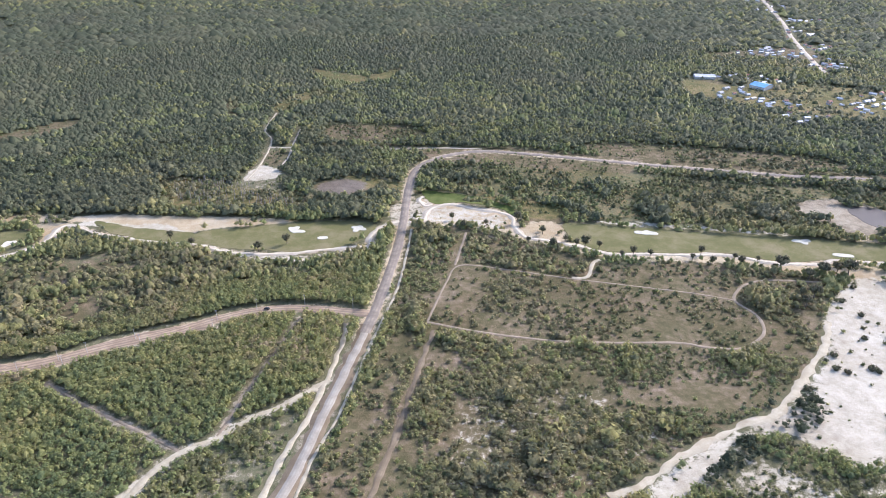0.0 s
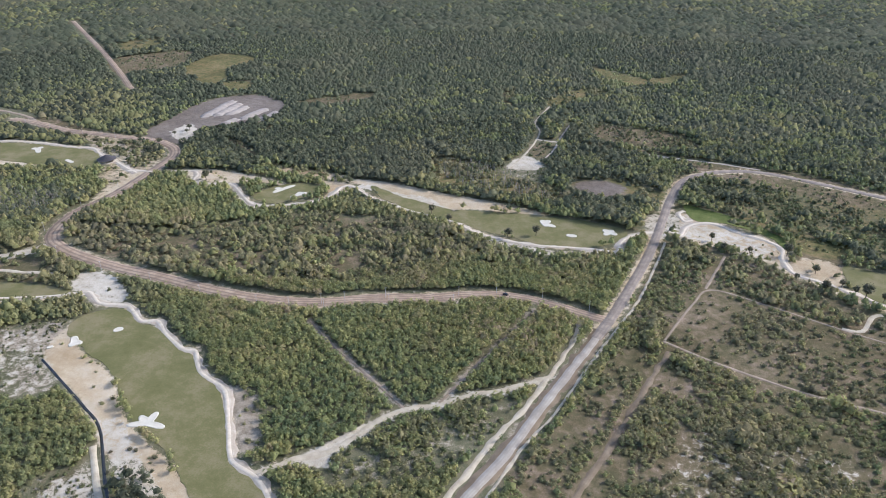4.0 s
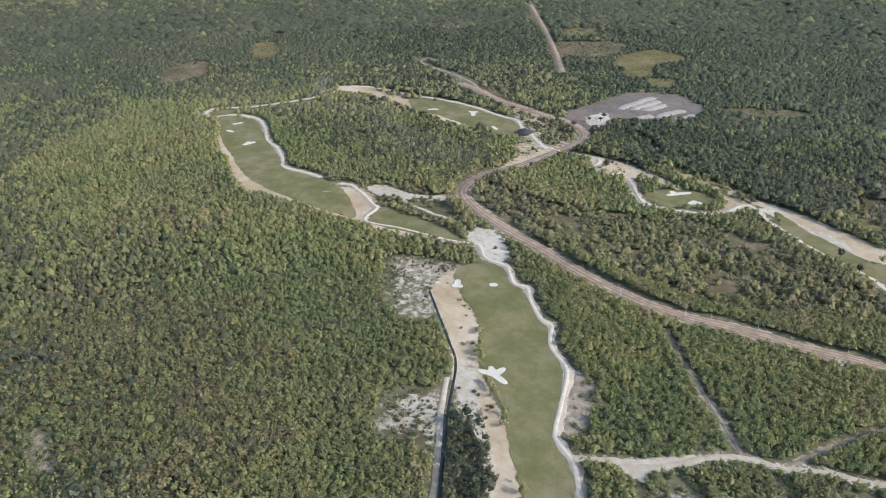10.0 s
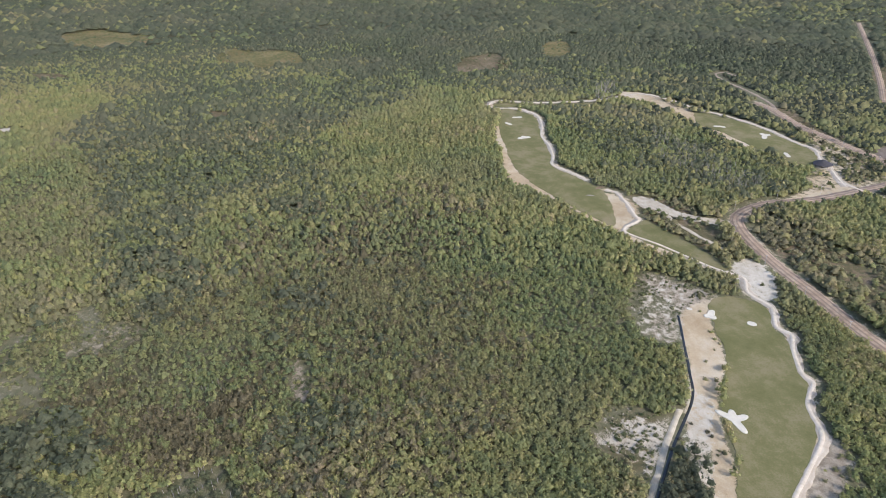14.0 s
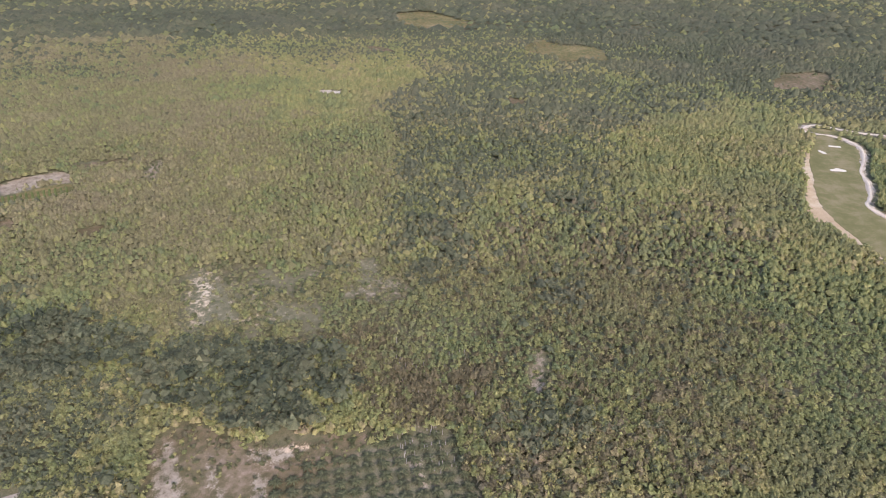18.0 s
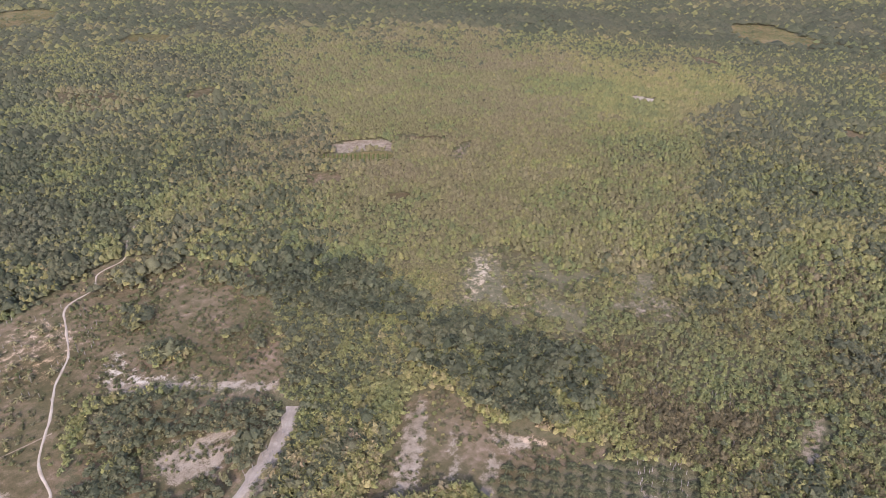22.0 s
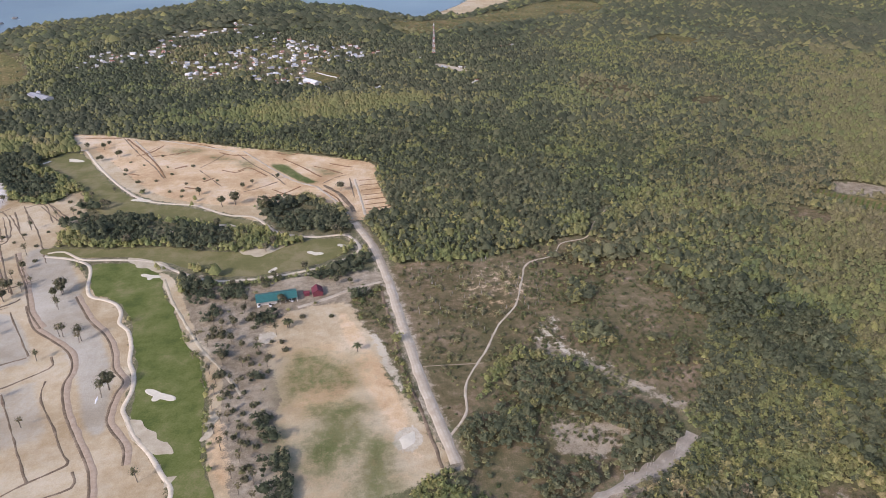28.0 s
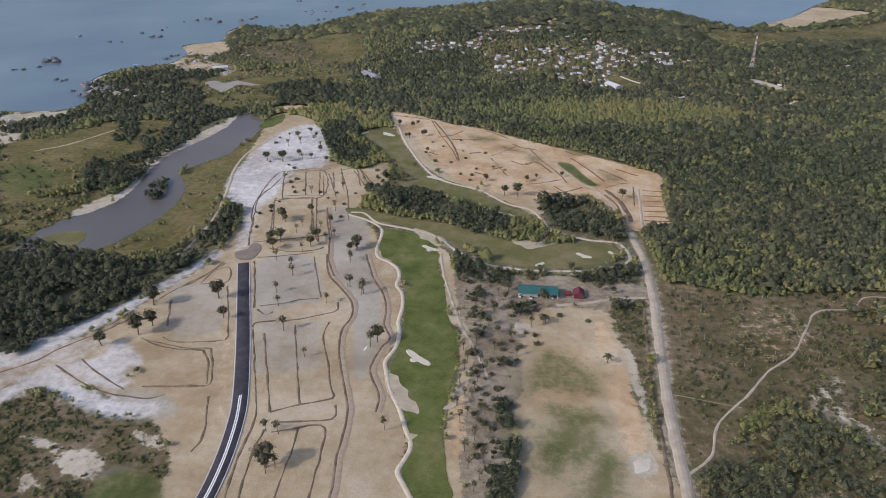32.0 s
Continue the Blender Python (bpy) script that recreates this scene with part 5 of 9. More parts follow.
ribbon("shoulder", longer([(-85.7, 269.4), (-80.8, 288.2), (-75.2, 322.1), (-65.1, 376.3), (-56.5, 422.2), (-54.8, 433.8)], 90), 11.0, 0.12, MAT["old_dirt"], "bare brown shoulders of the sandy road", "road shoulder", 0.4, 0.5)
ribbon("verge", longer([(-96.1, 269.4), (-90.7, 299), (-81.9, 332), (-75.5, 370.3), (-71, 408.3), (-71.1, 435.3)], 90), 3.2, 0.16, MAT["sand_track"], "pale sand drain strip beside the road", "verge", 0.5, 0.5)
ribbon("verge", longer([(-78.2, 269.4), (-72.3, 303.4), (-63.4, 334.6), (-54.8, 385.5), (-43.9, 444.4), (-35.9, 489.9), (-31, 553.5), (-29.5, 593.3)], 90), 1.6, 0.16, MAT["sand_track"], "thin pale sand strip beside the road", "verge", 0.6, 0.5)
ribbon("laterite_road", [(-54.8, 448.2), (-69.9, 449.8), (-96.1, 453.8), (-122, 454.6), (-146.6, 449.9), (-169.1, 439.1), (-196.8, 422.2), (-231.1, 407), (-262.8, 390.6), (-291.2, 379.4)], 9.5, 0.22, MAT["laterite"], "brown laterite gravel road with wheel ruts", "road", 0.06, 4.0)
ribbon("laterite_road", [(-169.8, 434.8), (-197.9, 423.1), (-227.4, 410.8), (-258.7, 391.3), (-288.5, 380.9), (-324.6, 375.2), (-361.4, 373.3), (-404.5, 374), (-441.7, 372.8), (-482.1, 375.2), (-516.5, 380.9), (-541.1, 390.8), (-556.9, 411.4), (-566.5, 441.8), (-565.3, 477.1), (-568.9, 514), (-576.9, 557.3), (-586.3, 599.6), (-604, 622.2), (-630.5, 633.2), (-659.8, 635.6), (-689.2, 631.7), (-733, 629), (-779, 625), (-843, 633), (-885, 632)], 12.0, 0.20, MAT["laterite"], "winding brown laterite gravel road with wheel ruts", "road", 0.08, 4.0)
ribbon("side_track", [(-210, 818.5), (-159.7, 818.4), (-111.2, 815.3), (-39.7, 815.5), (7.1, 815.8), (47, 811.9)], 2.6, 0.13, MAT["dirt_road"], "pale narrow track through the woods behind the main road", "track", 0.3, 2.5)
ribbon("side_track", [(-184.8, 749.1), (-181.5, 787.1), (-184.9, 838.5), (-186, 898.1)], 2.2, 0.11, MAT["dirt_road"], "short pale track beside a cleared patch", "track", 0.4, 2.5)
ribbon("far_road", [(-841, 804), (-948, 887), (-1092, 993), (-1248, 1103), (-1389, 1201)], 9.0, 0.2, MAT["laterite"], "pale brown straight road through far woods", "road", 0.1, 3.0)
ribbon("town_road", [(859, 1991), (769, 1656), (718, 1495), (670, 1312), (645, 1205), (644, 1174)], 9.0, 0.2, MAT["dirt_road"], "pale straight road through a far village", "road", 0.1, 3.0)
ribbon("sand_track", [(-203.8, 223.9), (-189.1, 241.6), (-173.9, 253.9), (-167.7, 267.9), (-158.7, 290.6), (-150, 302.2), (-133.1, 313.3), (-116.2, 331.5), (-96.9, 345.1), (-74.5, 368.5)], 4.2, 0.16, MAT["sand_track"], "white sand track through the bushes", "track", 0.45, 1.0)
ribbon("grey_track", [(-257.7, 366), (-225.4, 345.3), (-189.1, 325.4), (-150.8, 303.5)], 1.7, 0.14, MAT["dirt_track"], "narrow grey track between the trees", "track", 0.3, 1.5)
ribbon("grey_track", [(-132.3, 315.3), (-127, 346.4), (-118.1, 386.7), (-106.2, 441.7)], 1.7, 0.14, MAT["dirt_track"], "narrow grey track between the trees", "track", 0.3, 1.5)
ribbon("loop_track", [(-12.1, 436.8), (14.7, 427.2), (46.8, 418.6), (86.2, 411.6), (125.8, 410.2), (165.6, 410.2), (183.7, 404.8), (206.8, 403.4), (225.2, 415), (233.7, 429.2), (234.1, 448.1), (226, 466.6), (237.3, 485.3), (255.1, 496), (283, 496.9), (304.7, 494.2)], 2.2, 0.14, MAT["dirt_track"], "grey-brown wheel track looping through dry grass", "track", 0.2, 1.0)
ribbon("loop_track", [(226, 466.6), (198.5, 476.7), (165.1, 485.3), (139.4, 491.6), (99.9, 501.6), (54.8, 514.8), (14.8, 522.6), (2.7, 494.4), (-11.3, 438.3)], 1.5, 0.12, MAT["dirt_track"], "grey-brown wheel track through dry grass", "track", 0.2, 1.0)
ribbon("spur_track", [(105.5, 501.6), (118.8, 503.4), (128, 527.5), (134.7, 532.5)], 3.0, 0.16, MAT["sand_track"], "short white sand spur to the cart path", "track", 0.3, 1.0)
ribbon("old_track", [(21.4, 585), (13.8, 542.9), (10, 522.6)], 2.0, 0.13, MAT["dirt_track"], "faint track through dry grass", "track", 0.3, 1.0)
ribbon("old_track", longer([(-6.6, 425.7), (-16.5, 376.2), (-27.9, 317.3), (-38.5, 269.4)][::-1], 60), 3.6, 0.12, MAT["old_dirt"], "brown overgrown dirt strip between bushes", "track", 0.7, 1.0)
ribbon("sand_road", [(88.3, 269.3), (112.4, 282), (132.5, 298), (156.5, 312.5), (181.3, 325.9), (201.8, 334.4), (220.2, 353), (241.5, 376.1), (268, 408.1), (283.8, 436.6)], 5.0, 0.16, MAT["sand_track"], "white sand road along the bare dunes", "track", 0.75, 1.0)
ribbon("asphalt_road", [(182.8, -231.4), (184.3, -249), (188.7, -273.5), (195.7, -300), (204.1, -322.9), (225.2, -368.9), (252.2, -424.5), (272.5, -465.7), (283.3, -487.7)], 9.6, 0.34, MAT["asphalt"], "new dark asphalt road with pale kerbs", "road", 0.0, 2.0)
ribbon("dirt_road", [(-43.6, -614.3), (-54.5, -562), (-59, -505), (-60.4, -441.4), (-61.9, -377.7), (-65, -327), (-68.3, -287.6)], 6.6, 0.18, MAT["dirt_road"], "straight pale sandy dirt road", "road", 0.15, 3.0)
ribbon("foot_track", [(-70.3, -310.5), (-83.9, -328.7), (-90.5, -356.1), (-111.3, -386.7), (-129.6, -417.1), (-149.6, -440.4), (-164.3, -472.3), (-179.1, -502.2), (-205.1, -511.5), (-221.1, -532), (-247.7, -539.1), (-268.7, -569.1), (-297.4, -600.6)], 1.1, 0.14, MAT["dirt_road"], "winding pale track through brown scrub", "track", 0.6, 1.5)
ribbon("foot_track", [(-264.3, -544.2), (-288.9, -521.8), (-310.9, -489.2)], 1.8, 0.12, MAT["dirt_road"], "faint straight path through scrub", "track", 0.4, 2.6)
ribbon("foot_track", [(-65.9, -379.4), (-106.9, -374.5)], 0.6, 0.12, MAT["dirt_track"], "faint side path through scrub", "track", 0.4, 0.6)
ribbon("sand_strip", [(-209.9, -282.5), (-191.1, -267.7), (-170.4, -258.7), (-151.1, -252.3), (-134.1, -246.1), (-124.4, -241.9), (-108.6, -235.4)], 8.5, 0.12, MAT["road_pale"], "ragged pale sand strip between thin bushes", "track", 0.6, 0.2)
ribbon("shore_track", [(352.6, -485.4), (346.5, -503.2), (354.3, -569.5), (378.8, -646.4), (396.7, -695), (407, -752), (402, -807), (404, -848)], 2.8, 0.2, MAT["sand_track"], "pale track along the lagoon's shore", "track", 0.2, 0.8)
for pts in ([(-173, 200), (-189, 214.2), (-202.8, 222.3), (-219.1, 226.2), (-226.7, 232.1), (-236.3, 244.2), (-246.7, 256.8), (-257.9, 270.3), (-267.3, 277.9), (-287.5, 283.9), (-298.5, 292.1), (-308.4, 302.6), (-318.7, 301.9), (-341.6, 311.2), (-359.7, 322.5), (-369.4, 317.8), (-386.2, 326), (-394.9, 330.3), (-406.3, 327.4), (-418.6, 325), (-438.1, 334), (-448, 327.2), (-461.8, 317.5), (-482.1, 307.1), (-508.2, 293.7), (-526.6, 280.8), (-538.5, 275.8), (-547, 280.7), (-557.2, 297.6), (-570.3, 300.3), (-599.2, 304), (-623.3, 304.4), (-633.5, 296.8)],
            [(-660.6, 288), (-687.2, 278.2), (-713, 267), (-735, 275), (-774, 284), (-810, 286), (-852, 300), (-890, 307), (-918, 299), (-932, 286), (-943, 255), (-962, 258), (-974, 271), (-969, 288), (-952, 328), (-947, 374), (-946, 418), (-958, 459), (-964, 490), (-947, 509), (-917, 521), (-875, 534), (-844, 552), (-810, 567), (-769, 577), (-723, 580), (-694.9, 586.3), (-666.8, 572.1), (-642.8, 565.7), (-612.2, 552.7), (-587.7, 544.4)],
            [(-601.5, 545.4), (-559.2, 559.7), (-534.7, 572.2), (-522.4, 565.5), (-513.9, 549.3), (-487.6, 548.4), (-469.8, 556.3), (-419, 523), (-385.1, 535.6), (-363.6, 554.8), (-358, 572.3), (-358.6, 594.9), (-347.8, 599.7), (-321.2, 583.7), (-282.4, 571.5), (-242.7, 563.7), (-218.8, 560.6), (-191.5, 547.4), (-164.5, 543), (-131.7, 544.7), (-106.5, 550.8), (-81.9, 555.9), (-69.1, 555.1), (-64.6, 562), (-66.2, 577.6), (-57.7, 596.1), (-41.6, 609.2)],
            [(-31.7, 608), (-18.4, 611.8), (-15, 631.2), (-5.1, 644.7), (9.1, 648.8), (31.3, 637.8), (53.2, 631.1), (67.1, 618.1), (67, 599.3), (75.2, 575.7), (90, 570), (109.2, 562.2), (127.8, 553.4), (145.6, 542.8), (180, 542.8), (213.8, 540.7), (248.1, 540.7), (273, 529.4), (295, 524.4), (318.9, 524.4), (335.7, 529.4), (376, 525.4)],
            [(-20.9, 668.7), (-24.1, 658.6), (-18, 644.7), (-10.8, 648.8)],
            [(73.2, -258.1), (82, -270.3), (88.3, -279.5), (86.9, -288.7), (86, -300.4), (92.5, -313.7), (102.3, -332.7), (112.1, -347.6), (120.4, -367.2), (123.5, -376.3), (121.1, -393.6), (123, -411.2), (127.8, -425.4), (130.1, -445.1), (135.6, -465.5), (143.6, -477.5), (145, -491.5), (150.7, -505.2), (159.6, -513.6), (172.2, -521.7), (178.4, -536.9), (182.1, -565.4), (188.7, -580.3), (205, -592.6), (215.1, -597.2), (227.1, -601.6)],
            [(226.1, -607.3), (212.6, -607.2), (192.3, -588.5), (162.5, -581.7), (135.6, -572.3), (122.6, -561.9), (106.4, -545.8), (83.3, -529), (58.2, -523.8), (29.7, -524.6), (-2.8, -531.2), (-26, -540.8), (-40.1, -553.9), (-42.7, -564.9), (-38.1, -580.4), (-30.7, -590.3), (-5.5, -591.1), (15.3, -598.8), (29.1, -608.4), (38.6, -625.7), (51.7, -647.5), (75.6, -657), (95.8, -675.4), (109.8, -688.2), (143, -701), (166, -717), (191, -754), (218, -805), (239, -850), (254, -884), (267, -889)]):
    if pts[0][1] > 0:
        ribbon("path_verge", pts, 6.5, 0.10, MAT["dirt_road"], "ragged pale sand on both sides of the cart path", "verge", 0.55, 2.5, 3.0)
    ribbon("cart_path", pts, 2.4, 0.30, MAT["concrete"], "winding pale concrete cart path beside the fairway", "path", 0.04, 3.4, 2.5)
ribbon("sand_track", [(-563.3, 329.5), (-537.4, 331.3), (-516.2, 336.6), (-488.6, 344.5)], 3.2, 0.16, MAT["sand_track"], "white sand strip between two thickets", "track", 0.6, 1.0)
ribbon("sand_trail", [(120, -538.4), (108.9, -501.3), (92.8, -458.5), (81.8, -431.9), (70.7, -411.8), (59, -388.8), (52.4, -373.8)], 1.8, 0.15, MAT["sand_track"], "narrow white sand trail beside the thicket", "track", 0.6, 0.8)
ribbon("canal_path", [(-221.6, 142), (-251.8, 165.8), (-274.4, 182.8), (-302.3, 206.4)], 3.4, 0.2, MAT["sand_track"], "white sand bank beside the ditch", "path", 0.3, 0.8)
ribbon("canal", [(-219.3, 144.7), (-271.8, 185.9), (-309.2, 218.4), (-333, 229.7), (-367.6, 243.6), (-398.8, 255.9)], 1.4, 0.16, MAT["water_dark"], "narrow dark drainage ditch", "ditch", 0.15, 1.0)


# ---- where houses stand ----
def near_spots(pts, count, spread, seed):
    r = random.Random(seed)
    out = []
    for x, y in pts:
        for _ in range(count):
            for _ in range(12):
                p = (x + r.uniform(-spread, spread), y + r.uniform(-spread, spread))
                if all((p[0] - q[0]) ** 2 + (p[1] - q[1]) ** 2 > 100 for q in out):
                    out.append(p)
                    break
    return out


VILLAGE = near_spots([(340, -1331), (332, -1364), (309, -1327), (309, -1379), (-122, -1356), (-146, -1342), (289, -1361), (262, -1351), (242, -1380), (232, -1404), (217, -1440), (199, -1466), (179, -1493), (151, -1504), (123, -1515), (90, -1546), (183, -1320), (166, -1295), (169, -1258), (135, -1251), (151, -1222), (129, -1349), (104, -1369), (86, -1387), (102, -1306), (72, -1289), (54, -1324)]
                     + [(44, -1280), (43, -1476), (20, -1431), (8, -1391), (-5, -1414), (-22, -1392), (-38, -1395), (11, -1342), (-10, -1313), (-32, -1331), (-44, -1297), (12, -1231), (-9, -1239), (42, -1198), (18, -1171), (1, -1167), (-78, -1367), (-88, -1341), (-90, -1305), (-130, -1321), (-115, -1403)], 4, 26.0, 4)
OUTLIERS = [(-131, -1584), (-122, -1094), (-49, -1110), (-286, -1206), (-295, -1197), (-290, -1110), (-257, -1208), (-3, -1280), (-428, -1367), (-228, -1280), (-312, -1271), (-166, -1302)] + [(-403, -1353), (-423, -1359), (-491, -1234), (-283, -1094), (-120, -1091), (-131, -1098)] + [(-1245, -1116)]
TOWN = near_spots([(575, 1336), (602, 1356), (615, 1351), (635, 1365), (645, 1351), (643, 1322), (617, 1299), (808, 1670), (787, 1677), (853, 1685), (674, 1472), (754, 1562), (749, 1525), (727, 1391), (709, 1386), (832, 1943), (786, 1809), (741, 1730), (845, 1852), (885, 1878)]
                  + [(660, 1197), (686, 1221), (697, 1259), (654, 1290), (654, 1225), (588, 1008), (583, 979), (609, 1017), (607, 974), (632, 999), (646, 1031), (441, 1079), (435, 1047), (444, 1041), (486, 1017), (490, 999), (491, 939), (504, 947), (474, 1144), (503, 1148), (513, 1141)], 4, 26.0, 9)
RESORT = [(659, -1155), (722, -1222), (724, -1242), (723, -1184), (739, -1163), (629, -1122), (731, -1111), (385, -1175), (360, -1139), (728, -961), (731, -988), (694, -954), (663, -983), (725, -1025), (772, -980), (695, -1144), (686, -1172), (708, -1128), (785, -790), (791, -807), (666, -1262), (651, -1255)]
for hx, hy in VILLAGE + OUTLIERS + TOWN + RESORT:
    LINES.append((np.array([(hx - 4, hy), (hx + 4, hy)]), 6.5))
SHED, RED_HOUSE, CLUBHOUSE = [(45, -484.8), (14.8, -487.4)], [(-1.8, -489.9)][0], [(-645.3, 559.4)][0]
LINES.append((np.array(SHED), 14.0))
LINES.append((np.array([RED_HOUSE, (RED_HOUSE[0] + 2, RED_HOUSE[1])]), 12.0))
LINES.append((np.array([CLUBHOUSE, (CLUBHOUSE[0] + 2, CLUBHOUSE[1])]), 16.0))
BLUE_ROOF, LONG_ROOF, HALL, GREY_ROOF = [(488, 1102), (503, 1082)], [(411, 1156), (443, 1152)], [(-19, -1164), (-37, -1138)], [(392, -1165), (358, -1131)]
RESORT_HALL = [(664, -1141), (642, -1154)]
for line in (BLUE_ROOF, LONG_ROOF, HALL, GREY_ROOF, RESORT_HALL):
    LINES.append((np.array(line), 10.0))

LINES.append((curve_through([(-213, 712), (-209, 758), (-210, 811), (-216, 852), (-231, 886), (-232, 961)], 6.0), 3.5))
LINES.append((curve_through([(-821, 622), (-875, 648), (-942, 655), (-994, 652), (-1041, 658), (-1054, 680), (-1027, 689)], 6.0), 9.0))
LINES.append((curve_through([(-212, 817), (-167, 817), (-98, 814), (-30, 810)], 6.0), 4.0))

# ---- woods ----
def lump(seed, sides=5, flat=0.75):
    """A small uneven clump of leaves, open below: corners round a top."""
    r = np.random.RandomState(seed)
    a = np.arange(sides) * 6.2832 / sides + r.uniform(-0.3, 0.3, sides)
    d = r.uniform(0.7, 1.2, sides)
    rim = np.column_stack([d * np.cos(a), d * np.sin(a), r.uniform(-0.6, -0.1, sides)])
    v = np.vstack([rim, [(r.uniform(-0.25, 0.25), r.uniform(-0.25, 0.25), flat * r.uniform(0.8, 1.3))]])
    return v, np.array([(k, (k + 1) % sides, sides) for k in range(sides)])


def sprays(seed, count, reach=1.0, size=0.42, high=0.85):
    """Loose tufts of leaves over a crown of unit radius: small leaning triangles, each an island of its own."""
    r = np.random.RandomState(seed)
    a, e = r.uniform(0, 6.283, count), np.arcsin(r.uniform(0.05, 1.0, count))
    out = np.column_stack([np.cos(a) * np.cos(e), np.sin(a) * np.cos(e), np.sin(e)])
    mid = out * r.uniform(0.72, 1.12, (count, 1)) * (reach, reach, high)
    lean = out + (0, 0, 0.5) + r.normal(0, 0.55, (count, 3))
    lean /= np.linalg.norm(lean, axis=1)[:, None]
    u = np.cross(lean, r.normal(0, 1, (count, 3)))
    u /= np.linalg.norm(u, axis=1)[:, None]
    w = np.cross(lean, u)
    v = []
    for k in range(3):
        q, d = k * 2.094 + r.uniform(-0.5, 0.5, count), size * r.uniform(0.7, 1.35, count)
        v.append(mid + u * (d * np.cos(q))[:, None] + w * (d * np.sin(q))[:, None])
    return np.stack(v, 1).reshape(-1, 3), np.arange(3 * count).reshape(-1, 3)


def dome(seed, flat):
    """A blunt clump of leaves: four corners round a short ridge."""
    r = np.random.RandomState(seed)
    a, d = np.arange(4) * 1.571 + r.uniform(-0.35, 0.35, 4), r.uniform(0.75, 1.2, 4)
    p, q, h = r.uniform(0.2, 0.5), r.uniform(0.2, 0.5), flat * r.uniform(0.75, 1.25, 2)
    rim = np.column_stack([d * np.cos(a), d * np.sin(a), r.uniform(-0.6, -0.2, 4)])
    m = a[:2].mean()
    top = np.array([(p * math.cos(m), p * math.sin(m), h[0]), (-q * math.cos(m), -q * math.sin(m), h[1])])
    return np.vstack([rim, top]), np.array([(0, 1, 4), (2, 3, 5), (1, 2, 5), (1, 5, 4), (3, 0, 4), (3, 4, 5)])


def crown(seed, tufts, core=0.82, sides=5, flat=0.85, size=0.42, blunt=False):
    """A tree crown of unit radius: an uneven core and tufts of leaves round it."""
    v, f = dome(seed * 31, flat) if blunt else lump(seed * 31, sides, flat)
    v = v * core
    if tufts:
        w, g = sprays(seed * 17 + 3, tufts, size=size, high=flat)
        v, f = np.vstack([v, w]), np.vstack([f, g + len(v)])
    return v, f


def spread_crowns(name, spots, kinds, material, label, category, vary):
    """All the crowns of one wood as one mesh; vary: how much tufts and trees differ in tone. spots: rows of x, y, z, radius, height factor, tone of the stand."""
    r = np.random.RandomState(len(spots))
    vs, fs, own, base = [], [], [], 0
    pick = r.randint(0, len(kinds), len(spots))
    for k, (v, f) in enumerate(kinds):
        s = spots[pick == k]
        if not len(s):
            continue
        q = r.uniform(0, 6.28, len(s))
        c, d = np.cos(q)[:, None], np.sin(q)[:, None]
        x = (v[None, :, 0] * c - v[None, :, 1] * d) * s[:, 3:4] + s[:, 0:1]
        y = (v[None, :, 0] * d + v[None, :, 1] * c) * s[:, 3:4] + s[:, 1:2]
        z = v[None, :, 2] * s[:, 3:4] * s[:, 4:5] + s[:, 2:3]
        vs.append(np.stack([x, y, z], -1).reshape(-1, 3))
        own.append(np.repeat(np.clip(0.3 + (r.uniform(0, 1, len(s)) - 0.5) * 0.6 * vary + s[:, 5], 0, 1), len(v)))
        fs.append((f[None] + (np.arange(len(s)) * len(v))[:, None, None] + base).reshape(-1, 3))
        base += len(s) * len(v)
    ob = mesh_object(name, np.vstack(vs), np.vstack(fs), material, None, len(kinds[0][0]) < 14)
    float_attribute(ob, "own", np.concatenate(own))
    float_attribute(ob, "vary", np.full(base, vary))
    return tagged(ob, label, category, kind="stuff")


def rings(*lists):
    return [curve_through(p, 6.0, closed=True) for p in lists]


